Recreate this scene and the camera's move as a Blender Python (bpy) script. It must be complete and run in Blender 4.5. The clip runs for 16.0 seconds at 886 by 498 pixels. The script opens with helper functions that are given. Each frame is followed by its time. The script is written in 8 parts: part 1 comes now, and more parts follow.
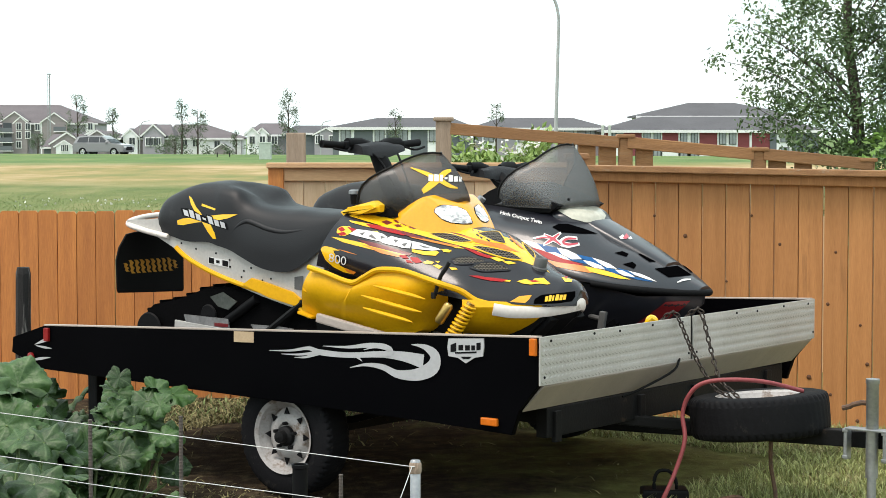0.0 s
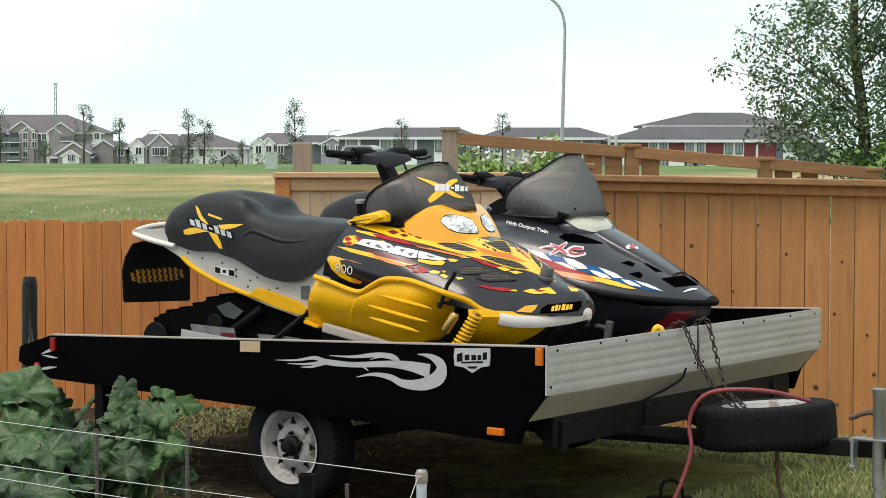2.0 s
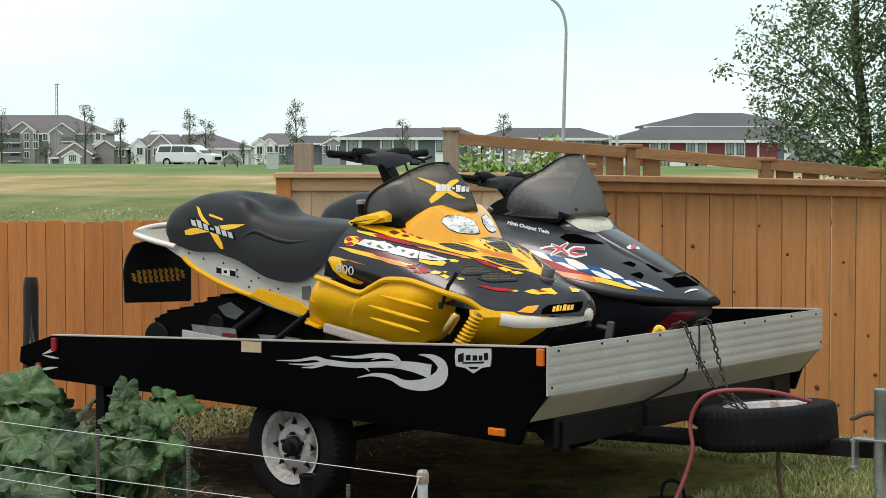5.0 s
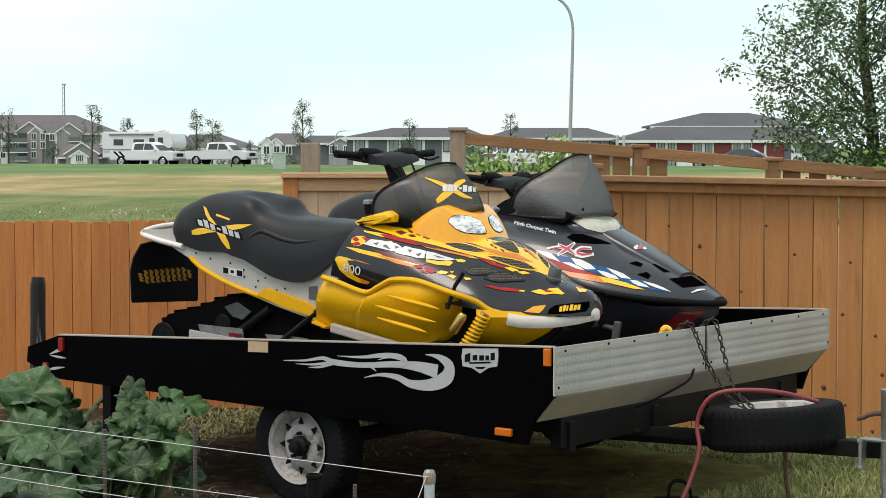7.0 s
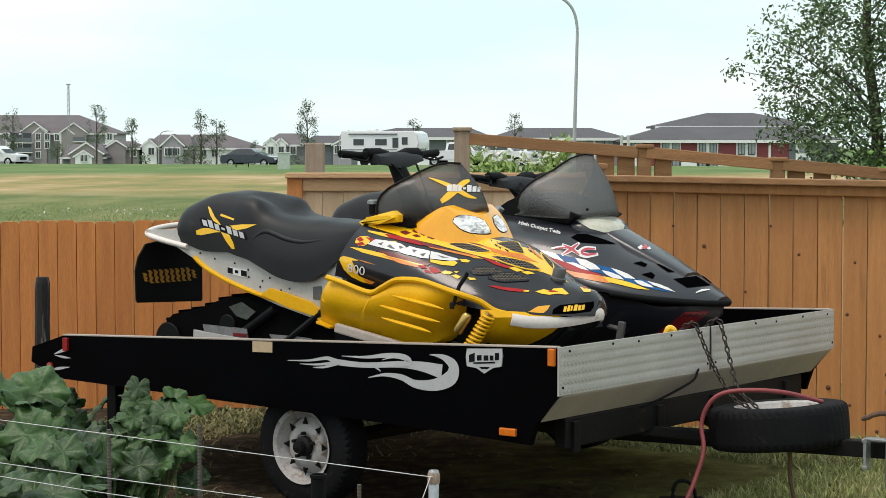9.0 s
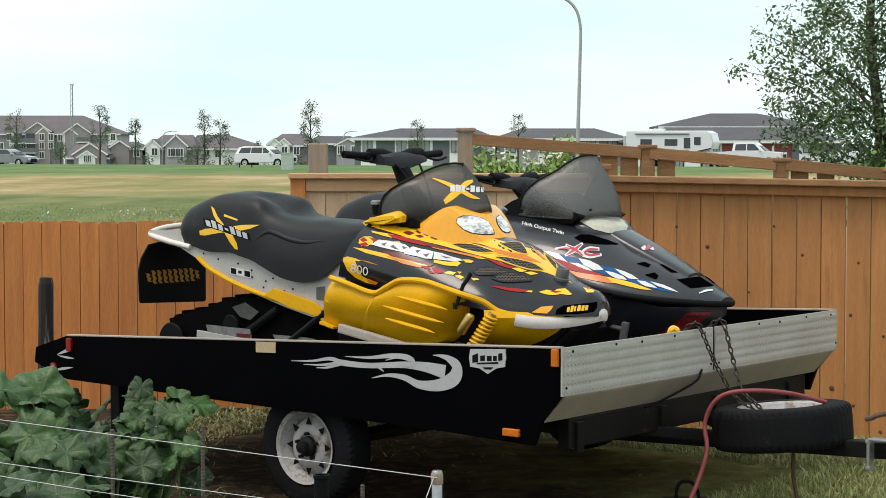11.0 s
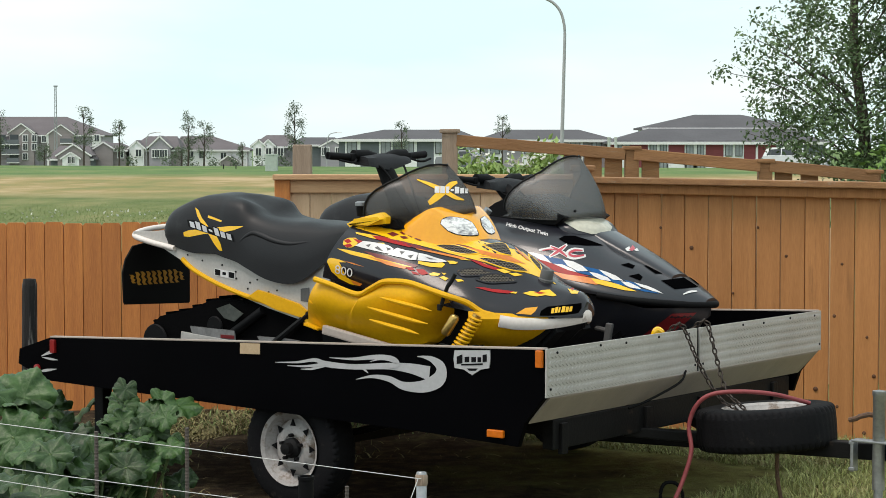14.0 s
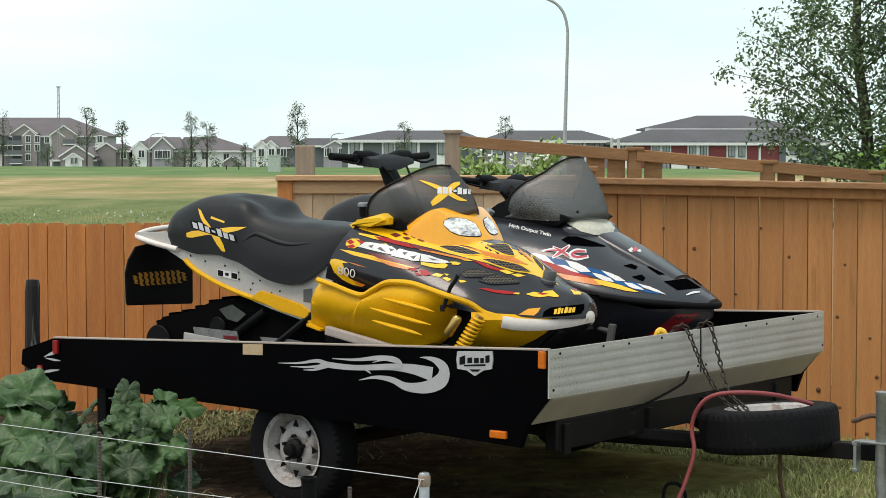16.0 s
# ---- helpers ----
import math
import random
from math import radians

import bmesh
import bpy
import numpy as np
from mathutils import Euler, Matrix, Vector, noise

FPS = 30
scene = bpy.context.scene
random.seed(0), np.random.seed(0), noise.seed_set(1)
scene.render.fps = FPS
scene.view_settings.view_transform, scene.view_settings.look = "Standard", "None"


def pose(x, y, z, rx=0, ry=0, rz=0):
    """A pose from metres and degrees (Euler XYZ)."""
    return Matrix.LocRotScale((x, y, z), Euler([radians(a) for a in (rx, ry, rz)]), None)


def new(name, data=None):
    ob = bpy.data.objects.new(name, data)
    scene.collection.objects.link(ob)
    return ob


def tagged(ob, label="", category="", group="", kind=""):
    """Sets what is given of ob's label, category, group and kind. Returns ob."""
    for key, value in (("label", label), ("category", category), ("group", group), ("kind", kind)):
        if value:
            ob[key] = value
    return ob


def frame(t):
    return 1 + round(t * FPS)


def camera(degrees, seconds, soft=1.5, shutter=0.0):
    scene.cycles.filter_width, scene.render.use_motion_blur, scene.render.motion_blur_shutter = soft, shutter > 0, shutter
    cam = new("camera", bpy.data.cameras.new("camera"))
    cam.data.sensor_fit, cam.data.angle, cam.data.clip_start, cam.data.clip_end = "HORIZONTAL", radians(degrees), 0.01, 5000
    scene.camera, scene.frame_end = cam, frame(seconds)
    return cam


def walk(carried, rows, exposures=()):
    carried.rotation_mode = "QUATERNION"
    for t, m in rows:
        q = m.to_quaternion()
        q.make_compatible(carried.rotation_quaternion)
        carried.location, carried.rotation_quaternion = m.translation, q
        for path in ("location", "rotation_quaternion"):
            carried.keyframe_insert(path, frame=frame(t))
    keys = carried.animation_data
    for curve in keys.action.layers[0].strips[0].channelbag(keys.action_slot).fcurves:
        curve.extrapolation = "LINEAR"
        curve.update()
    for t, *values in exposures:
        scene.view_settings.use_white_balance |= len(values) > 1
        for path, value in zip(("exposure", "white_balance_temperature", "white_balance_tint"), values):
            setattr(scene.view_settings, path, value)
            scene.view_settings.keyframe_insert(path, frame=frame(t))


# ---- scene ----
# camera: a long lens held by hand at eye height, turning a little
EYE = (0.0, 0.0, 1.73)
cam = camera(25.25, 16.0, soft=0.7)
AIM = [(0, 86.717, -0.411), (0.5, 86.860, -0.406), (1, 86.932, -0.408), (1.5, 86.979, -0.306),
       (2, 86.996, -0.229), (2.5, 87.007, -0.206), (3, 87.010, -0.203), (3.5, 87.012, -0.216),
       (4, 87.012, -0.203), (4.2, 87.010, -0.200), (6.3, 87.007, -0.180), (6.5, 87.007, -0.136),
       (7, 87.007, 0.000), (7.5, 87.007, 0.079), (8, 87.009, 0.151), (8.5, 87.007, 0.180),
       (9, 87.009, 0.126), (9.2, 87.010, 0.115), (11.3, 87.028, 0.229), (11.5, 87.032, 0.216),
       (12, 87.032, 0.146), (12.5, 87.033, -0.051), (13, 87.050, -0.126), (13.5, 87.058, -0.223),
       (14, 87.058, -0.232), (14.5, 87.059, -0.278), (15, 87.076, -0.210), (15.5, 87.082, -0.151),
       (16, 87.082, -0.151)]
walk(cam, [(t, pose(*EYE, tilt, 0, turn)) for t, tilt, turn in AIM],
     exposures=[(0, 0.48), (0.5, 0.36), (1, 0.28), (1.5, 0.18), (2.5, 0.09), (3.5, 0.05), (7, 0.0), (16, 0.0)])

# ---- light: a bright, thinly overcast sky and a veiled sun from high behind the camera's left ----
SUN_EL, SUN_AZ = radians(62), radians(215)
world = bpy.data.worlds.new("sky")
scene.world = world
world.use_nodes = True
wn, wl = world.node_tree.nodes, world.node_tree.links
wn.clear()
w_out, w_bg = wn.new("ShaderNodeOutputWorld"), wn.new("ShaderNodeBackground")
w_sky, w_mix, w_geo = wn.new("ShaderNodeTexSky"), wn.new("ShaderNodeMix"), wn.new("ShaderNodeTexCoord")
w_map, w_noise, w_ramp = wn.new("ShaderNodeMapping"), wn.new("ShaderNodeTexNoise"), wn.new("ShaderNodeValToRGB")
w_sky.sky_type, w_sky.sun_disc = "NISHITA", False
w_sky.sun_elevation, w_sky.sun_rotation, w_sky.air_density, w_sky.dust_density = SUN_EL, SUN_AZ, 1.0, 3.0
w_map.inputs["Scale"].default_value = (1.0, 1.0, 4.0)
w_noise.inputs["Scale"].default_value, w_noise.inputs["Detail"].default_value = 2.6, 7
w_ramp.color_ramp.elements[0].position, w_ramp.color_ramp.elements[0].color = 0.38, (0.72, 0.92, 0.93, 1)
w_ramp.color_ramp.elements[1].position, w_ramp.color_ramp.elements[1].color = 0.62, (0.95, 0.98, 0.97, 1)
w_scale = wn.new("ShaderNodeVectorMath")
w_scale.operation = "SCALE"
w_scale.inputs["Scale"].default_value = 0.12
w_mix.data_type = "RGBA"
w_mix.inputs["Factor"].default_value = 0.86
wl.new(w_geo.outputs["Generated"], w_map.inputs["Vector"])
wl.new(w_map.outputs["Vector"], w_noise.inputs["Vector"])
wl.new(w_noise.outputs["Fac"], w_ramp.inputs["Fac"])
wl.new(w_sky.outputs["Color"], w_scale.inputs[0])
wl.new(w_scale.outputs["Vector"], w_mix.inputs["A"])
wl.new(w_ramp.outputs["Color"], w_mix.inputs["B"])
wl.new(w_mix.outputs["Result"], w_bg.inputs["Color"])
wl.new(w_bg.outputs["Background"], w_out.inputs["Surface"])
w_bg.inputs["Strength"].default_value = 1.22
sun = new("sun", bpy.data.lights.new("sun", "SUN"))
sun.data.energy, sun.data.angle, sun.data.color = 2.1, radians(25), (1.0, 0.875, 0.79)
sun.rotation_euler = (radians(90) - SUN_EL, 0, radians(-62))


# ---- materials ----
def material(name, colour, rough=0.6, metal=0.0, second=None, scale=8.0, fine=60.0, bump=0.0, stretch=(1, 1, 1),
             contrast=(0.35, 0.7), by_object=0.0, by_island=0.0, coat=0.0, wear=None, wear_at=0.66, wear_scale=3.0,
             rough_var=0.0, spec=0.5):
    """A surface with colour that wanders at two scales, fine relief, and worn or stained patches."""
    m = bpy.data.materials.new(name)
    m.use_nodes = True
    n, l = m.node_tree.nodes, m.node_tree.links
    b = n["Principled BSDF"]
    b.inputs["Roughness"].default_value, b.inputs["Metallic"].default_value = rough, metal
    b.inputs["Coat Weight"].default_value, b.inputs["Coat Roughness"].default_value = coat, 0.08
    b.inputs["Specular IOR Level"].default_value = spec
    tc, mp = n.new("ShaderNodeTexCoord"), n.new("ShaderNodeMapping")
    mp.inputs["Scale"].default_value = stretch
    l.new(tc.outputs["Object"], mp.inputs["Vector"])
    vec = mp.outputs["Vector"]
    if by_object:
        info, off = n.new("ShaderNodeObjectInfo"), n.new("ShaderNodeVectorMath")
        off.operation = "MULTIPLY_ADD"
        comb = n.new("ShaderNodeCombineXYZ")
        for k in range(3):
            l.new(info.outputs["Random"], comb.inputs[k])
        off.inputs[1].default_value = (37, 53, 71)
        l.new(comb.outputs[0], off.inputs[0])
        l.new(vec, off.inputs[2])
        vec = off.outputs[0]
    big, small = n.new("ShaderNodeTexNoise"), n.new("ShaderNodeTexNoise")
    for node, s, d in ((big, scale, 5), (small, fine, 8)):
        node.inputs["Scale"].default_value, node.inputs["Detail"].default_value = s, d
        l.new(vec, node.inputs["Vector"])
    add = n.new("ShaderNodeMath")
    add.operation = "MULTIPLY_ADD"
    add.inputs[1].default_value = 0.45
    l.new(small.outputs["Fac"], add.inputs[0])
    sub = n.new("ShaderNodeMath")
    sub.operation = "MULTIPLY"
    sub.inputs[1].default_value = 0.55
    l.new(big.outputs["Fac"], sub.inputs[0])
    l.new(sub.outputs[0], add.inputs[2])
    ramp = n.new("ShaderNodeValToRGB")
    second = second or tuple(c * 0.72 for c in colour)
    e = ramp.color_ramp.elements
    e[0].position, e[0].color = contrast[0], (*second, 1)
    e[1].position, e[1].color = contrast[1], (*colour, 1)
    l.new(add.outputs[0], ramp.inputs["Fac"])
    col = ramp.outputs["Color"]
    for amount, source in ((by_object, "ShaderNodeObjectInfo"), (by_island, "ShaderNodeNewGeometry")):
        if amount:
            inf, mr, mul = n.new(source), n.new("ShaderNodeMapRange"), n.new("ShaderNodeMix")
            mul.data_type, mul.blend_type = "RGBA", "MULTIPLY"
            mul.inputs["Factor"].default_value = 1
            mr.inputs["To Min"].default_value, mr.inputs["To Max"].default_value = 1 - amount, 1 + amount
            l.new(inf.outputs["Random" if source == "ShaderNodeObjectInfo" else "Random Per Island"], mr.inputs["Value"])
            l.new(col, mul.inputs["A"])
            l.new(mr.outputs["Result"], mul.inputs["B"])
            col = mul.outputs["Result"]
    if wear:
        wn_, wr, wm = n.new("ShaderNodeTexNoise"), n.new("ShaderNodeValToRGB"), n.new("ShaderNodeMix")
        wn_.inputs["Scale"].default_value, wn_.inputs["Detail"].default_value = wear_scale, 9
        wn_.inputs["Roughness"].default_value = 0.7
        l.new(vec, wn_.inputs["Vector"])
        wr.color_ramp.elements[0].position, wr.color_ramp.elements[1].position = wear_at - 0.05, wear_at + 0.05
        l.new(wn_.outputs["Fac"], wr.inputs["Fac"])
        wm.data_type = "RGBA"
        wm.inputs["B"].default_value = (*wear, 1)
        l.new(wr.outputs["Color"], wm.inputs["Factor"])
        l.new(col, wm.inputs["A"])
        col = wm.outputs["Result"]
    l.new(col, b.inputs["Base Color"])
    if rough_var:
        mr = n.new("ShaderNodeMapRange")
        mr.inputs["To Min"].default_value, mr.inputs["To Max"].default_value = rough - rough_var, rough + rough_var
        l.new(big.outputs["Fac"], mr.inputs["Value"])
        l.new(mr.outputs["Result"], b.inputs["Roughness"])
    if bump:
        bp = n.new("ShaderNodeBump")
        bp.inputs["Strength"].default_value, bp.inputs["Distance"].default_value = bump, 0.01
        l.new(small.outputs["Fac"], bp.inputs["Height"])
        l.new(bp.outputs["Normal"], b.inputs["Normal"])
    return m


def smoked(name, tint, gloss, rough):
    m = bpy.data.materials.new(name)
    m.use_nodes = True
    n, l = m.node_tree.nodes, m.node_tree.links
    n.remove(n["Principled BSDF"])
    t, g, mx = n.new("ShaderNodeBsdfTransparent"), n.new("ShaderNodeBsdfGlossy"), n.new("ShaderNodeMixShader")
    t.inputs["Color"].default_value = (*tint, 1)
    g.inputs["Color"].default_value, g.inputs["Roughness"].default_value = (0.9, 0.9, 0.9, 1), rough
    mx.inputs["Fac"].default_value = gloss
    l.new(t.outputs[0], mx.inputs[1])
    l.new(g.outputs[0], mx.inputs[2])
    l.new(mx.outputs[0], n["Material Output"].inputs["Surface"])
    return m


CEDAR = material("cedar_stain", (0.62, 0.232, 0.054), 0.62, second=(0.42, 0.138, 0.034), scale=2.2, fine=26, stretch=(9, 9, 0.7),
                 bump=0.35, by_object=0.10, wear=(0.38, 0.14, 0.038), wear_at=0.67, wear_scale=2.5)
CEDAR_GOLD = material("cedar_golden_stain", (0.55, 0.245, 0.082), 0.62, second=(0.40, 0.165, 0.05), scale=2.2, fine=26, stretch=(9, 9, 0.7),
                      bump=0.4, by_object=0.09, wear=(0.33, 0.14, 0.045), wear_at=0.67, wear_scale=1.8)
CEDAR_PALE = material("cedar_pale", (0.80, 0.56, 0.36), 0.7, second=(0.64, 0.42, 0.25), scale=2.2, fine=26, stretch=(9, 9, 0.7),
                      bump=0.35, by_object=0.16, wear=(0.24, 0.12, 0.05), wear_at=0.68)
CEDAR_RAIL = material("cedar_rail", (0.36, 0.185, 0.075), 0.7, second=(0.21, 0.10, 0.04), scale=2.5, fine=30, stretch=(0.8, 9, 9),
                      bump=0.4, by_object=0.14, wear=(0.30, 0.22, 0.15), wear_at=0.64)
KNOT = material("wood_knot", (0.13, 0.05, 0.018), 0.7, fine=120)
CEDAR_CAP = material("cedar_cap", (0.66, 0.40, 0.215), 0.7, second=(0.50, 0.28, 0.14), scale=2.5, fine=30, stretch=(0.8, 9, 9), bump=0.35, wear=(0.36, 0.24, 0.15), wear_at=0.66)
GREY_WOOD = material("weathered_wood", (0.40, 0.31, 0.235), 0.85, second=(0.25, 0.185, 0.135), scale=3, fine=40, stretch=(9, 9, 0.6), bump=0.5)
DARK_WOOD = material("charred_wood", (0.018, 0.016, 0.015), 0.85, second=(0.007, 0.006, 0.006), scale=4, fine=40, stretch=(8, 8, 0.6),
                     bump=0.6, wear=(0.30, 0.28, 0.26), wear_at=0.56, wear_scale=1.6)
BLACK_PAINT = material("black_panel_paint", (0.0022, 0.0022, 0.0029), 0.36, second=(0.0013, 0.0013, 0.0018), scale=2, fine=90, bump=0.03,
                       wear=(0.007, 0.0068, 0.0066), wear_at=0.70, wear_scale=5, spec=0.024)
BLACK_STEEL = material("black_steel", (0.010, 0.0097, 0.010), 0.55, second=(0.006, 0.006, 0.0065), scale=6, fine=80, bump=0.15,
                       wear=(0.06, 0.04, 0.028), wear_at=0.69, wear_scale=6, spec=0.15)
DIAMOND = material("tread_plate", (0.56, 0.535, 0.51), 0.4, 0.25, second=(0.43, 0.41, 0.39), scale=3, fine=70, bump=0.06, rough_var=0.1,
                   wear=(0.33, 0.30, 0.27), wear_at=0.7, wear_scale=9)
ALLOY = material("dull_aluminium", (0.45, 0.385, 0.34), 0.5, 0.1, second=(0.34, 0.29, 0.255), scale=2, fine=50, bump=0.06, stretch=(1, 4, 1),
                 wear=(0.27, 0.24, 0.21), wear_at=0.68, wear_scale=4)
TUNNEL = material("tunnel_aluminium", (0.56, 0.54, 0.51), 0.5, 0.35, second=(0.44, 0.42, 0.40), scale=3, fine=60, bump=0.05,
                  wear=(0.36, 0.33, 0.30), wear_at=0.7, wear_scale=6)
POLE_GREY = material("lamp_pole_grey", (0.42, 0.43, 0.44), 0.6, 0.1, second=(0.34, 0.35, 0.36), scale=3, fine=40)
# Blacker than tyre rubber: the deep shade under the tunnel is put into it.
TRACK_RUBBER = material("track_rubber", (0.0022, 0.0022, 0.0025), 0.9, second=(0.0012, 0.0012, 0.0015), scale=6, fine=90, bump=0.2, spec=0.06)
ZINC = material("galvanised_steel", (0.42, 0.43, 0.44), 0.45, 0.8, second=(0.27, 0.28, 0.29), scale=14, fine=60, bump=0.1)
REBAR = material("weathered_bar", (0.11, 0.09, 0.075), 0.8, second=(0.06, 0.05, 0.043), scale=20, fine=90, bump=0.3)
CHAIN_STEEL = material("oily_chain_steel", (0.055, 0.04, 0.03), 0.5, 0.5, second=(0.025, 0.02, 0.018), scale=30, fine=90, bump=0.2)
RUST = material("rusty_steel", (0.16, 0.085, 0.045), 0.8, second=(0.065, 0.04, 0.03), scale=20, fine=90, bump=0.4)
RUBBER = material("tyre_rubber", (0.009, 0.009, 0.0105), 0.72, second=(0.005, 0.005, 0.006), scale=5, fine=90, bump=0.2,
                  wear=(0.032, 0.028, 0.024), wear_at=0.64, wear_scale=14, spec=0.12)
RIM = material("white_rim_paint", (0.44, 0.42, 0.41), 0.5, second=(0.29, 0.275, 0.265), scale=6, fine=70, bump=0.08,
               wear=(0.16, 0.12, 0.09), wear_at=0.57, wear_scale=11)
DARK = material("dark_plastic", (0.006, 0.006, 0.0068), 0.6, second=(0.003, 0.003, 0.0036), fine=90, bump=0.08, spec=0.12)
SEAT = material("black_vinyl", (0.0075, 0.0075, 0.0095), 0.5, second=(0.0045, 0.0045, 0.006), scale=5, fine=220, bump=0.12, rough_var=0.06,
                wear=(0.022, 0.022, 0.024), wear_at=0.68, wear_scale=4, spec=0.35)
AMBER_SLOT = material("amber_slot", (0.60, 0.29, 0.03), 0.6, second=(0.45, 0.20, 0.02), fine=60)
DUSTY_VINYL = material("dusty_black_vinyl", (0.022, 0.023, 0.026), 0.6, second=(0.012, 0.0125, 0.015), scale=14, fine=120, bump=0.3, spec=0.3)
YELLOW = material("yellow_plastic", (0.80, 0.435, 0.004), 0.42, second=(0.68, 0.345, 0.003), scale=3, fine=60, bump=0.06, spec=0.25,
                  wear=(0.55, 0.30, 0.02), wear_at=0.73, wear_scale=7)
ORANGE_YELLOW = material("amber_yellow_paint", (0.88, 0.40, 0.006), 0.26, second=(0.80, 0.34, 0.004), scale=3, fine=60, coat=0.5)
HOOD_YELLOW = material("yellow_graphic", (0.90, 0.53, 0.01), 0.26, second=(0.82, 0.46, 0.008), fine=60, coat=0.4)
HOOD_BLACK = material("black_gloss_paint", (0.013, 0.012, 0.017), 0.24, second=(0.010, 0.0095, 0.013), scale=3, fine=80, coat=0.2,
                      wear=(0.028, 0.027, 0.03), wear_at=0.7, wear_scale=5, spec=0.4)
HOOD_BLUE_BLACK = material("blue_black_gloss_paint", (0.016, 0.017, 0.024), 0.3, second=(0.012, 0.0125, 0.017), scale=3, fine=80, coat=0.35,
                           wear=(0.03, 0.03, 0.035), wear_at=0.7, wear_scale=5, spec=0.45)
RED = material("red_graphic", (0.42, 0.018, 0.02), 0.35, fine=60, spec=0.2)
PINK_RED = material("pinkish_red_graphic", (0.55, 0.06, 0.09), 0.32, fine=60)
DEEP_RED = material("dark_red_plastic", (0.22, 0.012, 0.016), 0.3, fine=60, coat=0.3)
WHITE = material("white_graphic", (0.78, 0.77, 0.76), 0.35, fine=60)
SILVER = material("silver_decal", (0.55, 0.55, 0.56), 0.38, 0.25, second=(0.47, 0.47, 0.48), fine=60)
BLUE = material("blue_graphic", (0.010, 0.10, 0.29), 0.35, fine=60, spec=0.2)
# Flat black for recesses: the shade inside them is put into the colour.
OPENING_SHADE = material("opening_shade", (0.002, 0.002, 0.0024), 0.95, fine=60, spec=0.0)
ORANGE = material("orange_graphic", (0.75, 0.22, 0.02), 0.3, fine=60)
MAROON = material("maroon_graphic", (0.16, 0.012, 0.015), 0.3, fine=60)
BUMPER = material("dull_white_bumper", (0.78, 0.72, 0.67), 0.5, second=(0.66, 0.59, 0.54), scale=6, fine=60, wear=(0.36, 0.29, 0.23), wear_at=0.68, wear_scale=9)
GREY_PLASTIC = material("grey_plastic", (0.10, 0.10, 0.10), 0.5, fine=80)
def perforated(name, hole, web, pitch):
    """Dark sheet with rows of small holes showing as a darker dot pattern."""
    m = bpy.data.materials.new(name)
    m.use_nodes = True
    n, l = m.node_tree.nodes, m.node_tree.links
    b = n["Principled BSDF"]
    b.inputs["Roughness"].default_value, b.inputs["Specular IOR Level"].default_value = 0.6, 0.1
    tc, vo, ra, bp = n.new("ShaderNodeTexCoord"), n.new("ShaderNodeTexVoronoi"), n.new("ShaderNodeValToRGB"), n.new("ShaderNodeBump")
    vo.inputs["Scale"].default_value, vo.inputs["Randomness"].default_value = 1 / pitch, 0.1
    l.new(tc.outputs["Object"], vo.inputs["Vector"])
    e = ra.color_ramp.elements
    e[0].position, e[0].color, e[1].position, e[1].color = 0.42, (*hole, 1), 0.55, (*web, 1)
    l.new(vo.outputs["Distance"], ra.inputs["Fac"])
    l.new(ra.outputs["Color"], b.inputs["Base Color"])
    bp.inputs["Strength"].default_value, bp.inputs["Distance"].default_value = 0.6, 0.003
    l.new(vo.outputs["Distance"], bp.inputs["Height"])
    l.new(bp.outputs["Normal"], b.inputs["Normal"])
    return m


VENT_MESH = perforated("vent_mesh", (0.006, 0.006, 0.006), (0.12, 0.105, 0.085), 0.011)
# Pale and grey patches put the reflector's glints into the lens colour.
LENS = material("headlight_lens", (0.86, 0.86, 0.85), 0.12, second=(0.20, 0.20, 0.22), scale=9, fine=40, contrast=(0.36, 0.52), stretch=(1, 1, 2.2), coat=0.5)
LENS_YELLOWED = material("yellowed_headlight_lens", (0.60, 0.58, 0.48), 0.2, second=(0.42, 0.41, 0.34), scale=9, fine=40, coat=0.1)
AMBER = material("amber_lens", (0.72, 0.17, 0.01), 0.25, fine=40)
RED_LENS = material("red_lens", (0.30, 0.012, 0.012), 0.3, fine=40)
GOLD = material("gold_anodised", (0.60, 0.40, 0.12), 0.3, 0.8, fine=40)
HOSE = material("faded_red_hose", (0.30, 0.06, 0.065), 0.6, second=(0.20, 0.035, 0.04), scale=12, fine=60, bump=0.2)
STICKER = material("buff_sticker", (0.50, 0.38, 0.24), 0.6, second=(0.42, 0.30, 0.18), scale=20, fine=90)
STRING = material("white_string", (0.72, 0.72, 0.70), 0.7, fine=90)
SHIELD = smoked("smoked_acrylic", (0.42, 0.385, 0.34), 0.08, 0.45)
SHIELD_GREY = smoked("grey_smoked_acrylic", (0.47, 0.475, 0.465), 0.12, 0.55)
SHIELD_EDGE = material("black_rubber_edge", (0.01, 0.01, 0.01), 0.5, spec=0.15)


# ---- building helpers ----
def part(name, bm, mat, parent=None, label="", smooth=False, kind=""):
    me = bpy.data.meshes.new(name)
    bmesh.ops.recalc_face_normals(bm, faces=bm.faces)
    bm.to_mesh(me)
    bm.free()
    me.materials.append(mat)
    if smooth:
        me.shade_smooth()
        me.set_sharp_from_angle(angle=radians(42))
    ob = new(name, me)
    ob.parent = parent
    if label:
        ob["label"] = label
    if kind:
        ob["kind"] = kind
    return ob


def thing(name, m, label, category, group="", kind=""):
    ob = new(name)
    ob.empty_display_size = 0.1
    ob.matrix_basis = m
    return tagged(ob, label, category, group, kind)


def moved(bm, m):
    bmesh.ops.transform(bm, matrix=m, verts=bm.verts)
    return bm


